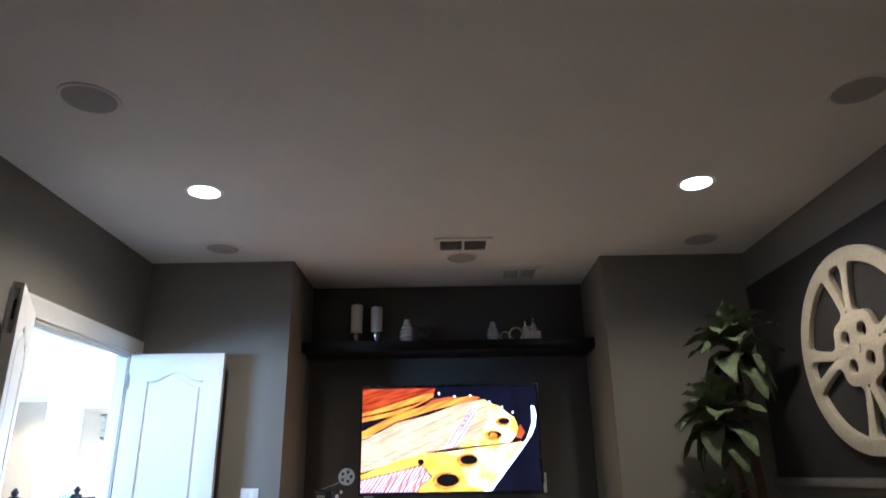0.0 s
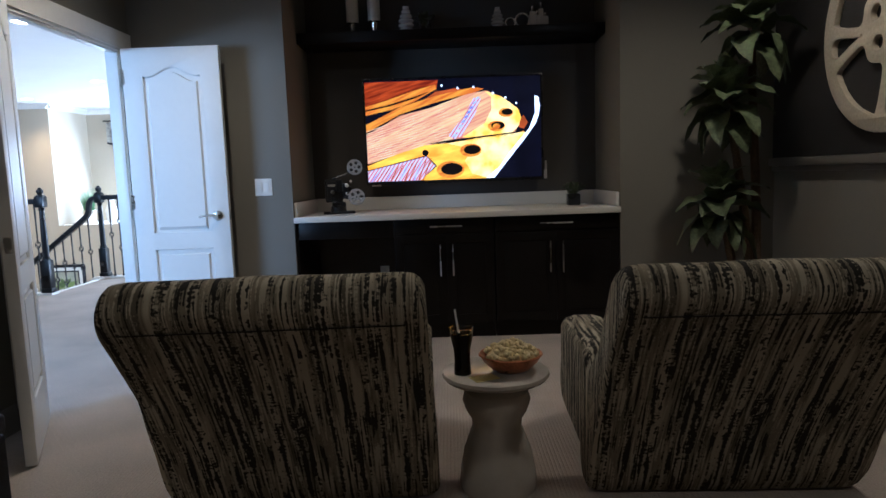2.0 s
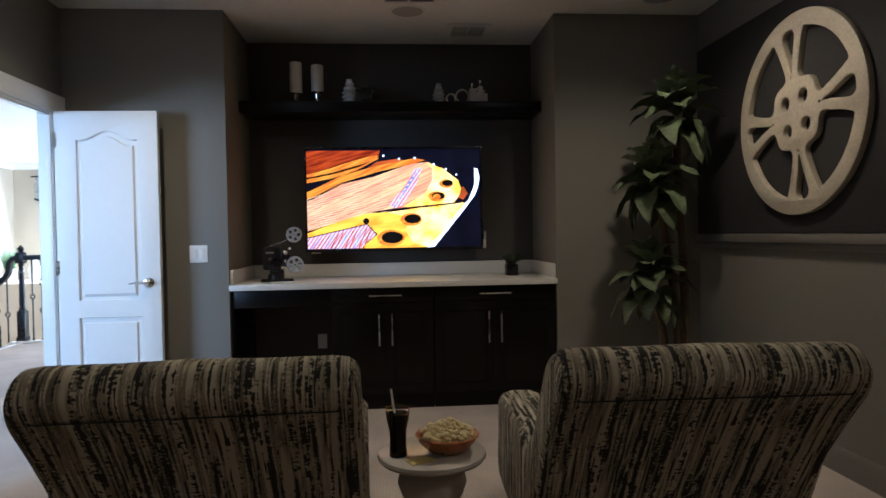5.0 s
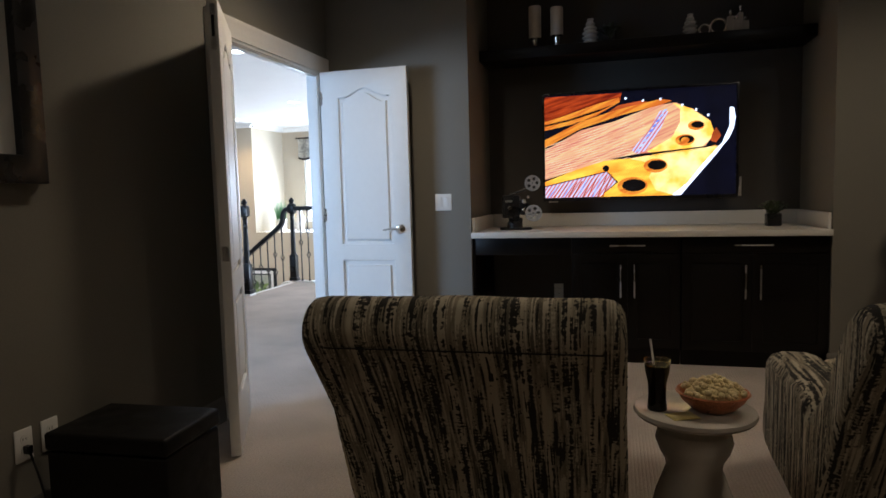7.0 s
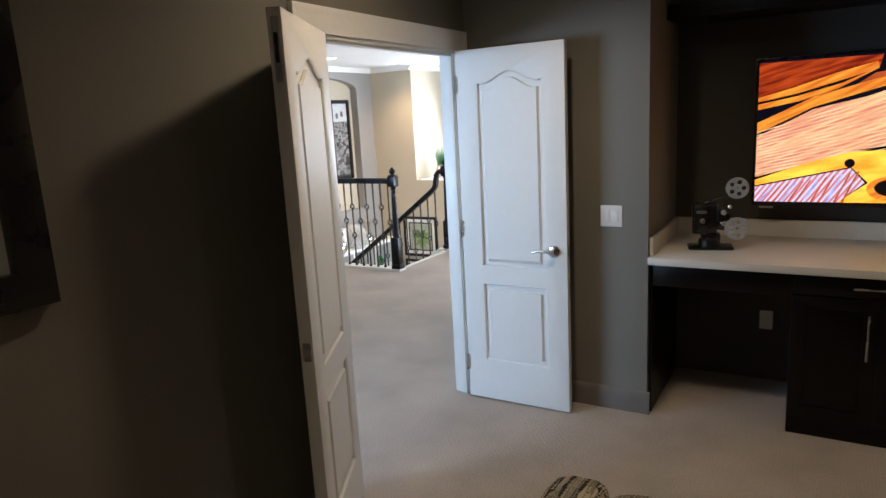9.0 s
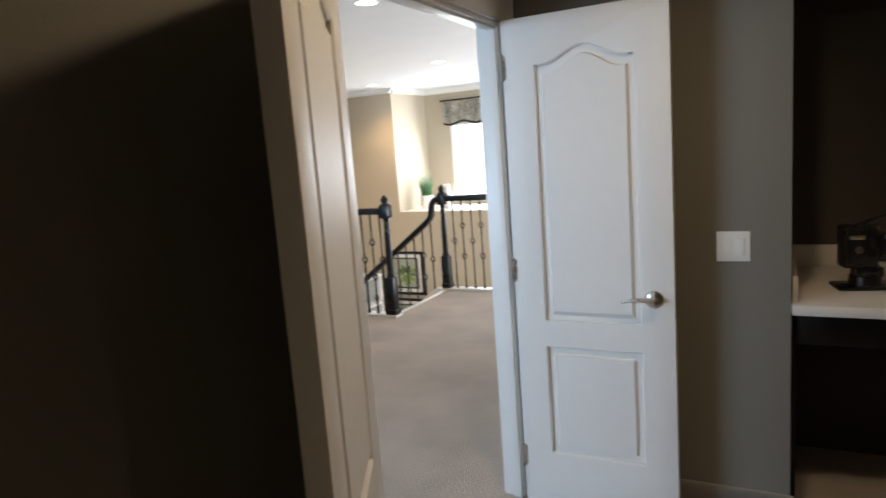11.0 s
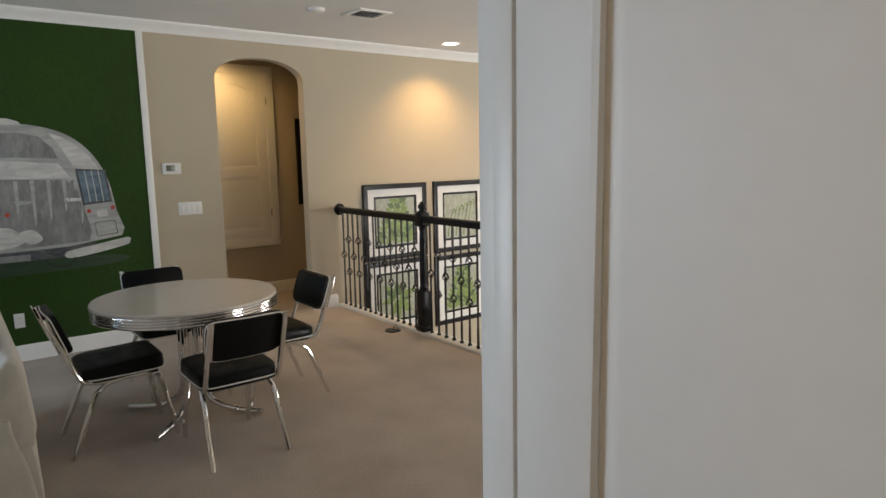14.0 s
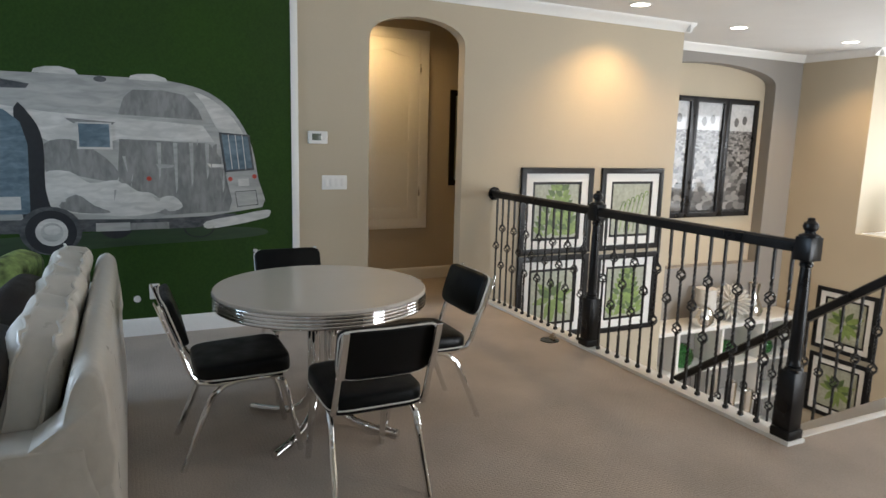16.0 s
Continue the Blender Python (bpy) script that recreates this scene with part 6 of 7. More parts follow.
part("rod", bm_tube([(WIN0 - 0.14, -0.03, 2.50), (WIN1 + 0.14, -0.03, 2.50)], 0.014, 10), M_BLACK, val, "dark curtain rod")
lp = thing("potted_grass", "green grass in a pot on the plant ledge", "potted plant", pose(-7.22, 13.35, LEDGE))
part("pot", bm_lathe(((0, 0), (0.10, 0), (0.14, 0.24), (0.15, 0.26), (0.13, 0.26), (0, 0.22)), 24), M_SILVER, lp)
gb = bmesh.new()
for i in range(110):
    a, r, l = rng6.uniform(0, 6.28), 0.09 * rng6.random(), rng6.uniform(0.25, 0.46)
    o, lean = Vector((r * math.cos(a), r * math.sin(a), 0.22)), rng6.uniform(0.03, 0.14)
    d = Vector((math.cos(a), math.sin(a), 0))
    bm_tube([o, o + d * lean * 0.4 + Vector((0, 0, l * 0.6)), o + d * lean + Vector((0, 0, l))], [0.005, 0.004, 0.001], 3, gb)
tagged(part("grass_blades", gb, M_GRASS, lp), kind="stuff")
single("ledge_urn", bm_lathe(((0, 0), (0.07, 0), (0.10, 0.12), (0.11, 0.25), (0.06, 0.36), (0.05, 0.42), (0.07, 0.45), (0, 0.44)), 24), M_FACET, "grey urn on the plant ledge", "urn", pose(-6.75, 13.3, LEDGE))

# ---- hall ceiling vents, thermostat, plates ----
vent("ceiling_vent", -6.49, -6.19, 7.0, 7.3, 6, 1, "white square air vent in the hall ceiling")
sm = thing("smoke_alarm", "small white round smoke alarm on the hall ceiling", "smoke alarm", pose(-6.41, 6.72, CEIL))
part("body", bm_lathe(((0, -0.03), (0.05, -0.03), (0.065, -0.02), (0.07, 0.0), (0, 0)), 24), M_PLASTIC, sm)
th = thing("thermostat", "white wall thermostat with a small grey screen", "thermostat", pose(WX, 5.845, 1.495, 0, 0, 90))
part("body", bm_box(-0.078, 0.078, -0.028, 0, -0.05, 0.05, 0.006), M_PLASTIC, th)
part("display", bm_box(-0.05, 0.025, -0.030, -0.027, -0.022, 0.030, 0.001), flat_colour("lcd_grey", (0.12, 0.14, 0.11), 0.2), th, "grey display")
part("button", bm_box(0.040, 0.062, -0.031, -0.027, -0.02, 0.0, 0.002), M_PLASTIC, th)
wall_plate("light_switch", "white four-gang switch plate beside the arch", on_west(5.985, 1.135), 4)
wall_plate("outlet", "white outlet low on the green wall", pose(WX + 0.006, 4.60, 0.33, 0, 0, 90), 1, "outlet")
single("cable_plate", moved(bm_lathe(((0, 0), (0.025, 0), (0.025, 0.006), (0, 0.008)), 20), Matrix.Rotation(radians(90), 4, "Y")), M_PLASTIC, "small round white cable cover on the green wall", "cable cover", pose(WX + 0.006, 4.48, 0.28))
flb = thing("floor_outlet", "round dark floor outlet with an open lid on the carpet", "floor outlet", pose(-6.37, 7.33, 0.0))
part("ring", bm_lathe(((0, 0), (0.075, 0), (0.072, 0.006), (0, 0.008)), 28), M_BEZEL, flb)
part("lid", moved(bm_lathe(((0, 0), (0.035, 0), (0.035, 0.006), (0, 0.006)), 20), Matrix.Translation((0.0, 0.03, 0.02)) @ Matrix.Rotation(radians(60), 4, "X")), M_STEEL, flb, "small metal lid")

# ---- corridor: access door, picture ----
AX = -8.75
acc = thing("access_door", "small cream two-panel attic door with moulded casing set above the floor", "door", pose(AX, 6.45, 0.66, 0, 0, 90), kind="structure")
aw, ah = 0.78, 1.84
cas = moved(shape_mesh("casing", rounded_rect(-0.09, aw + 0.09, -0.09, ah + 0.09), [rounded_rect(0, aw, 0, ah)], 0.03, 0.006), Matrix.Translation((0, -0.015, 0)) @ UPRIGHT_Y)
part("casing", cas, M_DOOR, acc)
sl2 = moved(shape_mesh("slab", rounded_rect(0.004, aw - 0.004, 0.004, ah - 0.004), [arched(0.10, aw - 0.12, 0.82, ah - 0.17, 0.05), rounded_rect(0.10, aw - 0.12, 0.12, 0.70)], 0.02, 0.002), Matrix.Translation((0, -0.012, 0)) @ UPRIGHT_Y)
part("slab", sl2, M_DOOR, acc)
part("core", bm_box(0.01, aw - 0.01, -0.014, -0.002, 0.01, ah - 0.01), M_DOOR, acc)
fld = moved(bm_poly(arched(0.14, aw - 0.16, 0.86, ah - 0.21, 0.05), 0.008), Matrix.Translation((0, -0.012, 0)) @ UPRIGHT_Y)
part("panel_field", fld, M_DOOR, acc)
part("panel_field", moved(bm_poly(rounded_rect(0.14, aw - 0.16, 0.16, 0.66), 0.008), Matrix.Translation((0, -0.012, 0)) @ UPRIGHT_Y), M_DOOR, acc)
for hz in (0.3, 1.55):
    part("hinge", bm_tube([(aw - 0.002, -0.034, hz - 0.05), (aw - 0.002, -0.034, hz + 0.05)], 0.008, 8), M_STEEL, acc, "brushed nickel hinge")
cp = thing("corridor_picture", "dark framed picture on the corridor wall", "picture", pose(AX, 7.86, 1.52, 0, 0, 90))
part("frame", moved(shape_mesh("cp_frame", rounded_rect(-0.27, 0.27, -0.50, 0.50), [rounded_rect(-0.22, 0.22, -0.45, 0.45)], 0.03, 0.004), Matrix.Translation((0, -0.015, 0)) @ UPRIGHT_Y), M_BLACK, cp)
part("print", bm_box(-0.225, 0.225, -0.008, -0.002, -0.455, 0.455), M_ART, cp)

# ---- mural of a silver camper trailer on the green wall ----
mural = thing("trailer_mural", "painted mural of a silver camper trailer on the green wall", "mural", Matrix.Translation((WX + 0.0064, 0, 0)))


def brushed(name, one, two, along, up):
    """Wall paint laid on in streaks of two tones; along and up set how often they change each way."""
    m = bpy.data.materials.new(name)
    m.use_nodes = True
    nt = m.node_tree
    b2 = nt.nodes["Principled BSDF"]
    b2.inputs["Roughness"].default_value = 0.6
    tc = nt.nodes.new("ShaderNodeTexCoord")
    facs = []
    for k, detail in ((1.0, 5), (3.5, 3)):
        mp, ns = nt.nodes.new("ShaderNodeMapping"), nt.nodes.new("ShaderNodeTexNoise")
        mp.inputs["Scale"].default_value = (along * k, up * k, 1)
        ns.inputs["Scale"].default_value, ns.inputs["Detail"].default_value, ns.inputs["Distortion"].default_value = 1.0, detail, 0.6
        nt.links.new(tc.outputs["Object"], mp.inputs[0])
        nt.links.new(mp.outputs[0], ns.inputs["Vector"])
        facs.append(ns.outputs[0])
    mu = nt.nodes.new("ShaderNodeMath")
    mu.operation = "ADD"
    nt.links.new(facs[0], mu.inputs[0])
    nt.links.new(facs[1], mu.inputs[1])
    sp = nt.nodes.new("ShaderNodeMapRange")
    sp.inputs[1].default_value, sp.inputs[2].default_value = 0.78, 1.22
    nt.links.new(mu.outputs[0], sp.inputs[0])
    mx = nt.nodes.new("ShaderNodeMix")
    mx.data_type = "RGBA"
    mx.inputs[6].default_value, mx.inputs[7].default_value = (*one, 1), (*two, 1)
    nt.links.new(sp.outputs[0], mx.inputs[0])
    nt.links.new(mx.outputs[2], b2.inputs["Base Color"])
    return m


P_SILVER = brushed("mural_silver", (0.29, 0.295, 0.285), (0.42, 0.42, 0.40), 1.8, 8)
P_LIGHT = brushed("mural_pale_grey", (0.44, 0.44, 0.42), (0.62, 0.61, 0.58), 2.5, 8)
P_MID = brushed("mural_mid_grey", (0.155, 0.16, 0.155), (0.25, 0.252, 0.245), 9, 3)
P_DARK = brushed("mural_dark_grey", (0.035, 0.04, 0.045), (0.10, 0.105, 0.11), 6, 10)
P_BLUE = brushed("mural_window_blue", (0.065, 0.11, 0.145), (0.15, 0.21, 0.25), 4, 9)
P_BLACK = flat_colour("mural_black", (0.012, 0.014, 0.018), 0.6, 0.3, 10)
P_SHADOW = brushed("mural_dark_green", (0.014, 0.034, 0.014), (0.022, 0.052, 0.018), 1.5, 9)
P_RED = flat_colour("mural_red", (0.45, 0.05, 0.03), 0.5)
mlevel = 0


def paint(name, pts, mat):
    global mlevel
    mlevel += 1
    ob = part(name, bm_poly(pts, 0), mat, mural)
    ob.matrix_basis = Matrix.Translation((0.00015 * mlevel, 0, 0)) @ UPRIGHT_X


def soft(pts, n=3):
    return [tuple(p) for p in smooth_outline(pts, n)]


paint("ground_shade", soft([(3.2, 0.74), (4.2, 0.79), (5.0, 0.80), (5.38, 0.78), (5.42, 0.73), (5.1, 0.70), (4.4, 0.68), (3.6, 0.64), (3.0, 0.66)]), P_SHADOW)
paint("chassis", [(3.0, 0.90), (5.2, 0.90), (5.15, 0.82), (4.9, 0.80), (4.2, 0.795), (3.0, 0.80)], P_DARK)
body = [(2.9, 0.90), (4.1, 0.885), (4.6, 0.875), (5.0, 0.885), (5.40, 0.945)] + [(5.375, 1.16), (5.335, 1.40), (5.27, 1.56), (5.17, 1.70), (5.03, 1.80), (4.85, 1.855), (4.6, 1.875), (4.0, 1.875), (3.3, 1.86), (2.9, 1.80)]
paint("body", [(2.9, 0.90), (4.1, 0.885), (4.6, 0.875), (5.0, 0.885)] + soft(body, 3)[12:-6], P_SILVER)
paint("roof_shade", [(4.42, 1.62), (4.98, 1.60), (4.95, 1.68), (4.86, 1.775), (4.72, 1.80), (4.52, 1.795), (4.46, 1.74)], P_MID)
paint("upper_light", soft([(4.93, 1.80), (5.06, 1.745), (5.20, 1.62), (5.29, 1.46), (5.20, 1.50), (5.10, 1.52), (5.04, 1.62), (4.99, 1.72)]), P_LIGHT)
paint("band_light", [(3.7, 1.66), (4.0, 1.62), (4.42, 1.60), (4.98, 1.56), (5.06, 1.44), (4.42, 1.45), (4.28, 1.40), (4.0, 1.42), (3.8, 1.52)], P_LIGHT)
paint("panel_mid", [(4.42, 1.45), (5.02, 1.43), (5.12, 1.30), (5.18, 1.02), (5.15, 0.92), (4.70, 0.90), (4.42, 1.00), (4.40, 1.22)], P_MID)
for k in range(9):
    py = 4.66 + 0.055 * k
    paint("drip", [(py, 1.43 - 0.02 * (k % 2)), (py + 0.03, 1.43), (py + 0.022, 1.20 - 0.05 * (k % 3)), (py + 0.008, 1.16 - 0.05 * (k % 3))], P_MID if k % 2 else P_SILVER)
paint("cloud_mid", soft([(3.95, 1.40), (4.12, 1.44), (4.30, 1.34), (4.40, 1.22), (4.36, 1.15), (4.10, 1.20), (3.96, 1.22)]), P_MID)
paint("cloud_light", soft([(3.94, 1.20), (4.10, 1.22), (4.22, 1.14), (4.40, 1.16), (4.52, 1.08), (4.62, 1.06), (4.70, 0.95), (4.50, 0.90), (4.20, 0.92), (3.98, 0.97)]), P_LIGHT)
paint("cloud_shade", soft([(4.02, 0.98), (4.13, 1.06), (4.24, 0.98), (4.34, 0.93), (4.15, 0.93)]), P_MID)
paint("highlight", soft([(4.66, 1.02), (4.76, 1.04), (4.82, 0.96), (4.72, 0.93)]), P_LIGHT)
paint("door_shade", soft([(3.80, 1.64), (3.90, 1.58), (3.955, 1.42), (3.95, 1.10), (3.98, 0.90), (3.86, 0.86), (3.80, 0.95)]), P_BLACK)
paint("door", [(3.1, 0.93), (3.85, 0.93), (3.865, 1.40), (3.83, 1.55), (3.74, 1.63), (3.1, 1.66)], P_BLUE)
paint("door_panel", [(3.1, 0.96), (3.80, 0.96), (3.80, 1.05), (3.1, 1.05)], P_LIGHT)
paint("awning", [(3.2, 1.755), (3.88, 1.77), (3.90, 1.80), (3.70, 1.83), (3.2, 1.83)], P_DARK)
rngm = random.Random(31)
for k in range(14):
    py, pz = rngm.uniform(3.98, 5.12), rngm.uniform(0.98, 1.52)
    ln, wd = rngm.uniform(0.04, 0.13), rngm.uniform(0.006, 0.022)
    dy = rngm.uniform(-0.02, 0.02)
    if rngm.random() < 0.35:
        paint("brush_stroke", [(py, pz), (py + ln, pz + dy), (py + ln * 0.9, pz + dy - wd), (py + 0.02, pz - wd * 1.6)], rngm.choice((P_LIGHT, P_SILVER, P_MID)))
    else:
        paint("brush_stroke", [(py, pz), (py + wd, pz), (py + wd * 0.6 + dy, pz - ln), (py + wd * 0.3 + dy, pz - ln * 0.9)], rngm.choice((P_SILVER, P_SILVER, P_MID)))
paint("window_hood", [(4.09, 1.585), (4.40, 1.565), (4.37, 1.54), (4.14, 1.55)], P_MID)
paint("window_frame", rounded_rect(4.155, 4.375, 1.375, 1.56), P_LIGHT)
paint("window", rounded_rect(4.17, 4.36, 1.39, 1.55), P_BLUE)
paint("rear_window_frame", [(5.095, 1.515), (5.315, 1.50), (5.345, 1.235), (5.125, 1.215)], P_DARK)
paint("rear_window", [(5.11, 1.50), (5.30, 1.487), (5.33, 1.25), (5.14, 1.232)], P_BLUE)
for k in range(3):
    py = 5.155 + 0.05 * k
    paint("window_bar", [(py, 1.50), (py + 0.006, 1.50), (py + 0.030, 1.24), (py + 0.024, 1.24)], P_LIGHT)
paint("rear_panel", [(5.13, 1.20), (5.35, 1.21), (5.385, 0.96), (5.19, 0.93)], P_SILVER)
paint("plate", [(5.22, 1.165), (5.30, 1.17), (5.305, 1.115), (5.225, 1.11)], P_LIGHT)
paint("hatch_line", [(5.195, 1.07), (5.355, 1.08), (5.37, 0.965), (5.21, 0.95)], P_DARK)
paint("hatch", [(5.20, 1.065), (5.35, 1.074), (5.363, 0.971), (5.215, 0.956)], P_SILVER)
for ry2, rz2 in ((5.165, 1.165), (5.345, 1.185), (4.60, 1.17)):
    paint("tail_light", ellipse(ry2, rz2, 0.017, 0.017, 14), P_RED)
paint("bumper", soft([(4.98, 0.845), (5.2, 0.885), (5.44, 0.925), (5.455, 0.885), (5.42, 0.86), (5.2, 0.815), (4.99, 0.79)]), P_LIGHT)
paint("cable_loop", [(4.93 + 0.11 * math.cos(radians(d)) * r, 0.80 + 0.075 * math.sin(radians(d)) * r) for r, ds in ((1.0, range(180, 361, 15)), (0.91, range(360, 179, -15))) for d in ds], P_BLACK)
paint("wheel_far", soft([(4.28, 0.80), (4.46, 0.80), (4.43, 0.755), (4.36, 0.74), (4.30, 0.76)]), P_BLACK)
paint("step", rounded_rect(4.24, 4.46, 0.795, 0.855), P_SILVER)
paint("tank", rounded_rect(4.46, 4.72, 0.80, 0.85), P_MID)
paint("vent_cap", [(3.92, 1.875), (4.19, 1.875), (4.17, 1.905), (4.08, 1.925), (4.0, 1.92), (3.93, 1.90)], P_LIGHT)
paint("vent_cap", [(4.50, 1.865), (4.75, 1.86), (4.74, 1.885), (4.66, 1.91), (4.56, 1.905), (4.51, 1.89)], P_LIGHT)
paint("roof_lamp", ellipse(4.32, 1.855, 0.04, 0.02, 14), P_DARK)
paint("wheel_arch", ellipse(3.965, 0.81, 0.19, 0.17, 24), P_DARK)
paint("tyre", ellipse(3.965, 0.80, 0.155, 0.152, 32), P_BLACK)
paint("whitewall", ellipse(3.968, 0.80, 0.098, 0.096, 28), P_LIGHT)
paint("hubcap", ellipse(3.970, 0.80, 0.068, 0.066, 24), P_SILVER)
paint("hub_light", ellipse(3.972, 0.815, 0.05, 0.035, 20), P_LIGHT)

# ---- dining table and chairs ----
table = thing("dining_table", "round retro table with cream top and ribbed chrome edge", "table", pose(-5.592, 5.333, 0))
part("tabletop", bm_lathe(((0, 0.735), (0.525, 0.735), (0.532, 0.738), (0.532, 0.750), (0.527, 0.754), (0, 0.755)), 72), M_TABLETOP, table, "cream laminate top")
band = [(0.515, 0.668), (0.528, 0.668)]
for i in range(4):
    z = 0.672 + i * 0.016
    band += [(0.534, z), (0.536, z + 0.003), (0.536, z + 0.009), (0.534, z + 0.012), (0.528, z + 0.013), (0.528, z + 0.0155)]
band += [(0.536, 0.736), (0.515, 0.736)]
part("chrome_band", bm_lathe(band, 72), M_CHROME, table, "ribbed chrome edge band")
part("underside", bm_lathe(((0, 0.70), (0.515, 0.70), (0.515, 0.734), (0, 0.734)), 48), M_BLACK, table)
for i in range(4):
    a = radians(45 + 90 * i)
    c, s = math.cos(a), math.sin(a)
    part("column", bm_tube([(0.06 * c, 0.06 * s, 0.70), (0.06 * c, 0.06 * s, 0.20)], 0.022, 12), M_CHROME, table)
    pts = [(0.06 * c, 0.06 * s, 0.22), (0.075 * c, 0.075 * s, 0.15), (0.12 * c, 0.12 * s, 0.085), (0.20 * c, 0.20 * s, 0.045), (0.30 * c, 0.30 * s, 0.028), (0.44 * c, 0.44 * s, 0.022)]
    part("foot", bm_tube(pts, 0.021, 12), M_CHROME, table)
part("collar", bm_lathe(((0.09, 0.675), (0.16, 0.685), (0.16, 0.70), (0.09, 0.70)), 24), M_CHROME, table)


def diner_chair(m, label):
    """Faces +y; its middle at the origin."""
    root = thing("diner_chair", label, "chair", m, "chairs round the table")
    seat = moved(bm_pillow(0.42, 0.43, 0.095, 0.3, 14), Matrix.Translation((0, 0.0, 0.437)) @ Matrix.Rotation(radians(2.5), 4, "X"))
    part("seat", seat, M_VINYL, root, "black vinyl seat with white piping", smooth=60)
    for z in (0.412,):
        ring2 = [(0.209 * math.copysign(abs(math.cos(t)) ** 0.32, math.cos(t)), 0.0 + 0.213 * math.copysign(abs(math.sin(t)) ** 0.32, math.sin(t)), z) for t in (2 * math.pi * i / 40 for i in range(40))]
        part("piping", bm_tube(ring2, 0.0042, 6, closed=True), M_PIPING, root, "white piping")
    out2 = [((0.196 + 0.012 * math.sin(t)) * math.copysign(abs(math.cos(t)) ** 0.28, math.cos(t)), 0.11 + 0.108 * math.copysign(abs(math.sin(t)) ** 0.34, math.sin(t))) for t in (2 * math.pi * i / 48 for i in range(48))]
    back2 = shape_mesh("chair_back", out2, [], 0.042, 0.010)
    for v in back2.verts:
        v.co.z -= 0.35 * v.co.x ** 2
    mm = Matrix.Translation((0, -0.262, 0.572)) @ Matrix.Rotation(radians(19), 4, "X") @ UPRIGHT_Y
    bk = part("backrest", moved(back2, mm), M_VINYL, root, "black vinyl backrest", smooth=60)
    ring3 = [Vector((u * 1.045, 0.11 + (v - 0.11) * 1.08, 0.012 - 0.35 * u * u)) for u, v in out2]
    part("piping", bm_tube([mm @ p for p in ring3], 0.0045, 6, closed=True), M_PIPING, root, "white piping")
    for side2 in (-1, 1):
        x = side2 * 0.185
        up = [(x * 1.03, -0.352, 0.775), (x * 1.04, -0.328, 0.70), (x * 1.05, -0.272, 0.55), (x * 1.06, -0.236, 0.45), (x * 1.05, -0.205, 0.405), (x * 1.0, -0.13, 0.388), (x * 0.95, -0.05, 0.388), (x * 0.95, 0.10, 0.388), (x * 0.9, 0.17, 0.388)]
        part("back_tube", bm_tube(up, [0.0135] * len(up), 10), M_CHROME, root, "chrome back tube")
        part("bracket", moved(bm_box(-0.013, 0.013, -0.004, 0.004, -0.11, 0.11, 0.003), Matrix.Translation((x * 1.03, -0.338, 0.685)) @ Matrix.Rotation(radians(19), 4, "X")), M_CHROME, root, "flat chrome bracket")
        leg_r = [(x * 0.80, 0.12, 0.392), (x * 0.88, 0.02, 0.392), (x * 0.97, -0.09, 0.375), (x * 1.02, -0.15, 0.33), (x * 1.05, -0.19, 0.24), (x * 1.11, -0.285, 0.0)]
        part("leg", bm_tube(leg_r, 0.0145, 10), M_CHROME, root, "chrome rear leg")
        leg_f = [(x * 0.80, 0.02, 0.385), (x * 0.88, 0.12, 0.385), (x * 0.94, 0.175, 0.36), (x * 0.96, 0.195, 0.30), (x * 1.0, 0.252, 0.0)]
        part("leg", bm_tube(leg_f, 0.0145, 10), M_CHROME, root, "chrome front leg")
    return root


CH = "chrome diner chair with black vinyl seat and back"
first = diner_chair(pose(-5.000, 5.357, 0, 0, 0, 90), CH)
copy_thing(first, pose(-5.536, 4.910, 0, 0, 0, 0))
copy_thing(first, pose(-5.562, 5.858, 0, 0, 0, 180))
copy_thing(first, pose(-6.20, 5.36, 0, 0, 0, -90))

# ---- sofa ----
sofa = thing("sofa", "ivory leather sofa with loose back cushions, backing onto the dining table", "sofa", pose(-5.30, 4.395, 0))
SL = 0.96
part("base", bm_box(-SL, SL, -0.90, -0.02, 0.06, 0.36, 0.02, 3), M_LEATHER, sofa, smooth=60)
bo = smooth_outline([(0.0, 0.10), (0.005, 0.45), (-0.005, 0.78), (-0.03, 0.855), (-0.075, 0.86), (-0.11, 0.80), (-0.15, 0.55), (-0.16, 0.10)], 3)
part("back", loft(bo, [(-SL, 0.03), (-SL + 0.01, 0.012), (-SL + 0.04, 0), (0, 0), (SL - 0.04, 0), (SL - 0.01, 0.012), (SL, 0.03)]), M_LEATHER, sofa, smooth=60)
ao = smooth_outline([(-0.06, 0.08), (-0.06, 0.58), (-0.12, 0.645), (-0.45, 0.65), (-0.80, 0.64), (-0.90, 0.58), (-0.92, 0.40), (-0.92, 0.08)], 3)
for sd in (-1, 1):
    part("arm", loft(ao, [(sd * (SL - 0.17), 0.03), (sd * (SL - 0.15), 0.005), (sd * (SL - 0.10), 0), (sd * (SL - 0.01), 0.002), (sd * (SL + 0.004), 0.010), (sd * (SL + 0.008), 0.022)]), M_LEATHER, sofa, smooth=60)
wing = smooth_outline([(-0.004, 0.50), (-0.006, 0.78), (-0.03, 0.85), (-0.075, 0.855), (-0.105, 0.79), (-0.135, 0.715), (-0.19, 0.662), (-0.23, 0.62), (-0.22, 0.50)], 3)
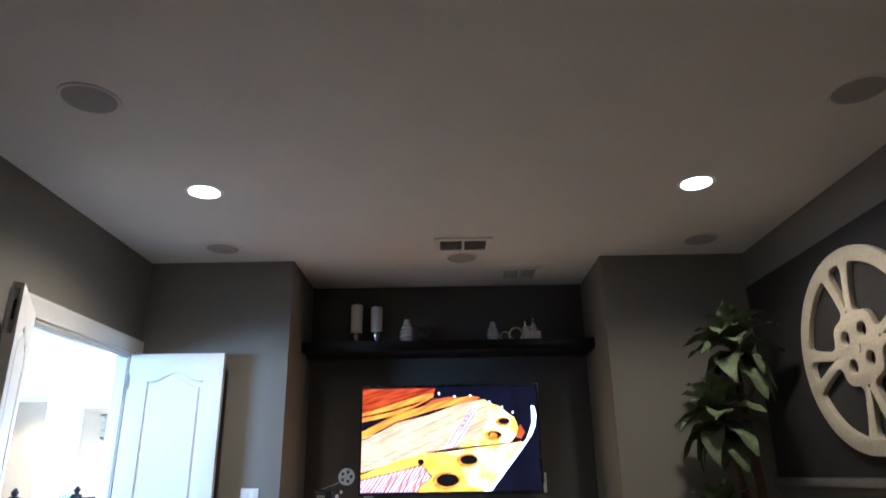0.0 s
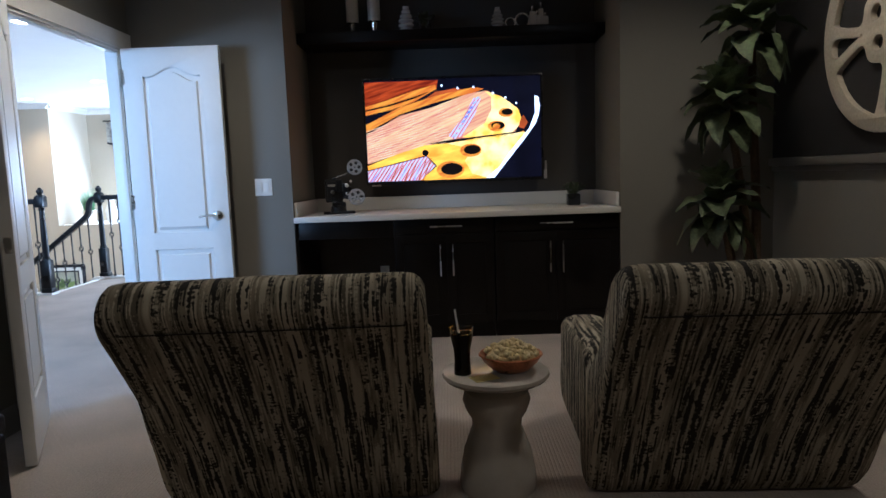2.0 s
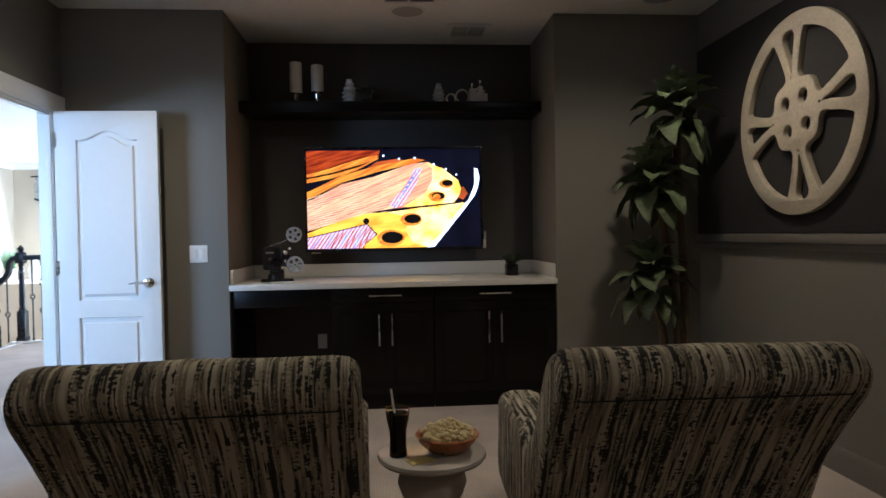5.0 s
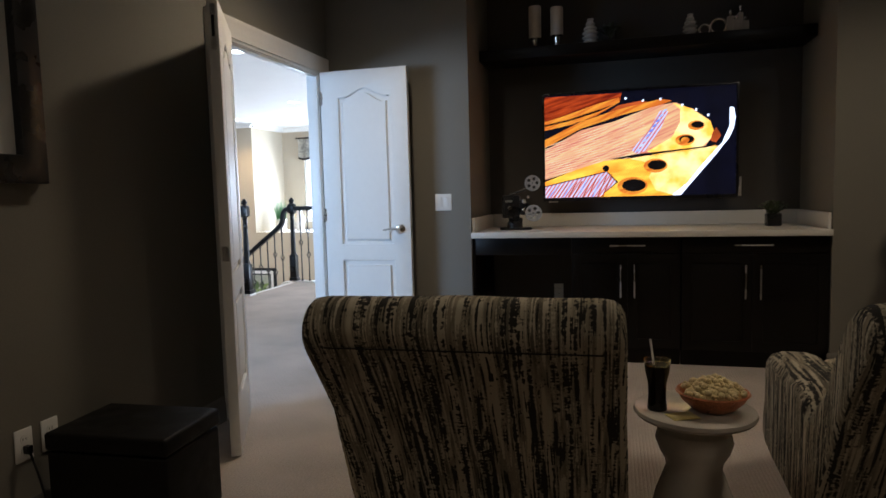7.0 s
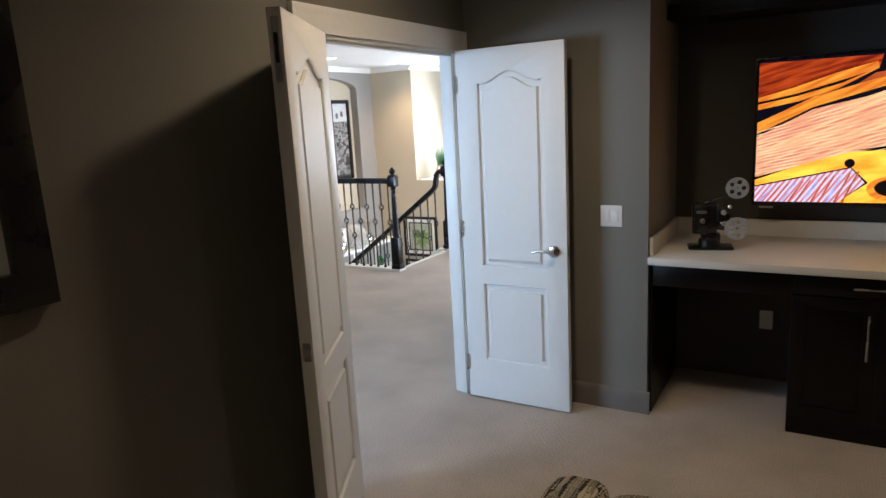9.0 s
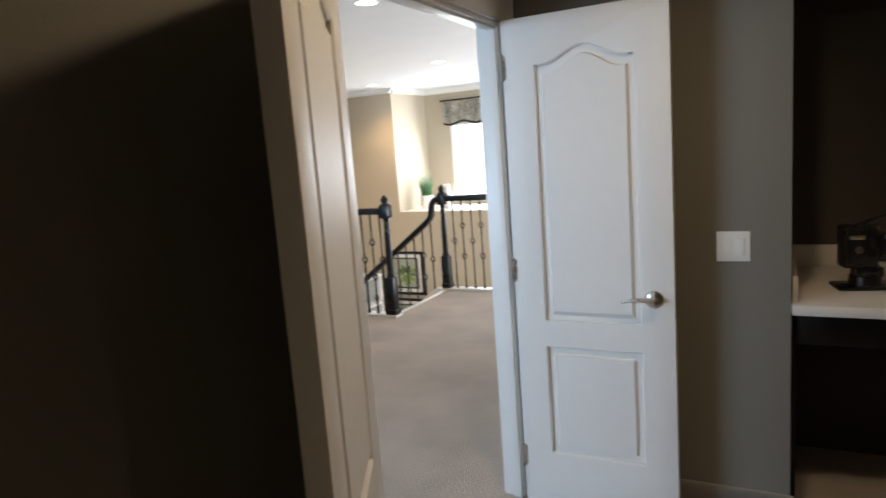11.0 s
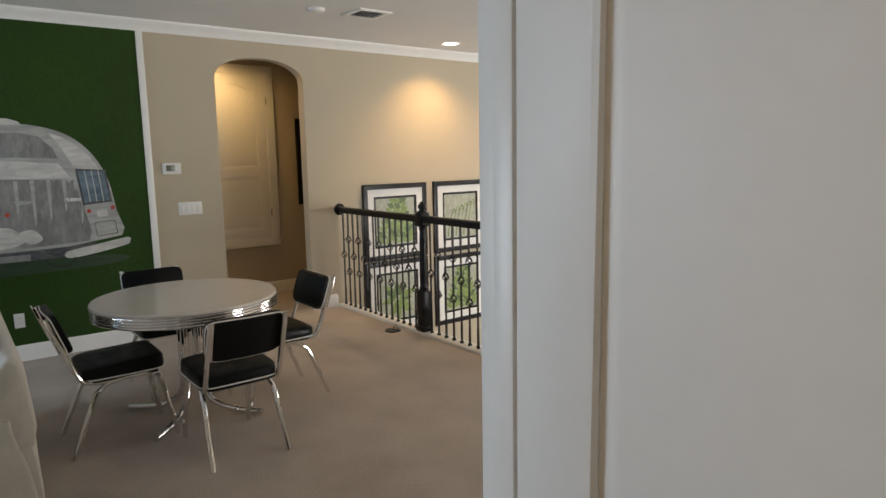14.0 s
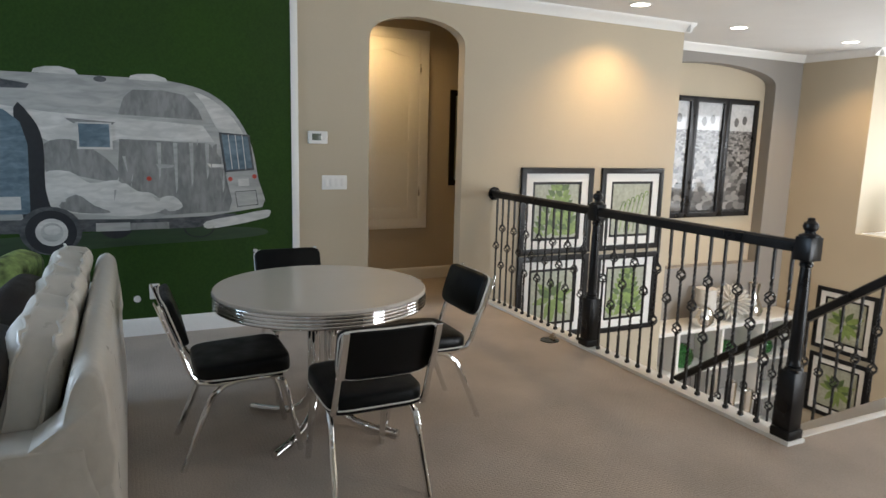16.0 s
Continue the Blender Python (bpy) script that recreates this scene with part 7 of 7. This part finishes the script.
for sd in (-1, 1):
    part("wing", loft(wing, [(sd * (SL - 0.16), 0.02), (sd * (SL - 0.14), 0.004), (sd * (SL - 0.06), 0), (sd * (SL - 0.015), 0.004), (sd * (SL + 0.004), 0.02)]), M_LEATHER, sofa, smooth=60)
    part("welt", bm_tube([(sd * (SL + 0.004), y, z - 0.012) for y, z in ao[5:19]], 0.0045, 6), M_LEATHER, sofa)
for i in range(3):
    cx = -0.53 + 0.53 * i
    part("seat_cushion", bm_pillow(0.52, 0.62, 0.17, 0.35, 12, None, (cx, -0.55, 0.43)), M_LEATHER, sofa, smooth=60)
    bc = bm_pillow(0.54, 0.18, 0.50, 0.48, 26)
    for v in bc.verts:
        v.co += 0.018 * (noise.noise_vector(v.co * 9 + Vector((i * 5, 0, 0)))) + Vector((0, 0, 0.010 * math.sin(26 * v.co.x + 9 * v.co.y)))
    cushion = part("back_cushion", moved(bc, Matrix.Translation((cx, -0.235, 0.70)) @ Matrix.Rotation(radians(-14), 4, "X")), M_LEATHER, sofa, "plump ivory back cushion", smooth=60)
    welt = [(0.262 * math.copysign(abs(math.cos(t)) ** 0.4, math.cos(t)), 0.0, 0.248 * math.copysign(abs(math.sin(t)) ** 0.4, math.sin(t))) for t in (2 * math.pi * i2 / 40 for i2 in range(40))]
    for off in (-0.045, 0.045):
        wb = bm_tube([(p[0] * 1.01, off + 0.008 * math.sin(1.9 * k + i), p[2] * 1.01 + 0.006 * math.sin(2.7 * k)) for k, p in enumerate(welt)], 0.0065, 6, closed=True)
        part("welt", moved(wb, Matrix.Translation((cx, -0.235, 0.70)) @ Matrix.Rotation(radians(-14), 4, "X")), M_LEATHER, cushion)
for fx in (-SL + 0.08, SL - 0.08):
    for fy in (-0.82, -0.1):
        part("foot", bm_lathe(((0.025, 0), (0.03, 0.06)), 12, (fx, fy, 0)), M_BLACK, sofa)


def throw_pillow(x, y, z, rx, rz, s, mat, label):
    b2 = bm_pillow(s, 0.16, s, 0.55, 12)
    single("throw_pillow", b2, mat, label, "pillow", pose(x, y, z, rx, 0, rz), "pillows on the sofa", smooth=60)


M_PATTERN = flat_colour("green_patterned_cloth", (0.22, 0.30, 0.10), 0.8, 0.75, 16)
throw_pillow(-4.66, 4.01, 0.70, -20, 6, 0.44, M_DARKPILLOW, "dark brown throw pillow leaning on the sofa back")
throw_pillow(-5.22, 4.03, 0.73, -20, -6, 0.46, M_DARKPILLOW, "dark brown throw pillow beside a patterned one")
throw_pillow(-5.80, 3.93, 0.74, -24, -12, 0.46, M_PATTERN, "green and white patterned throw pillow on the sofa")
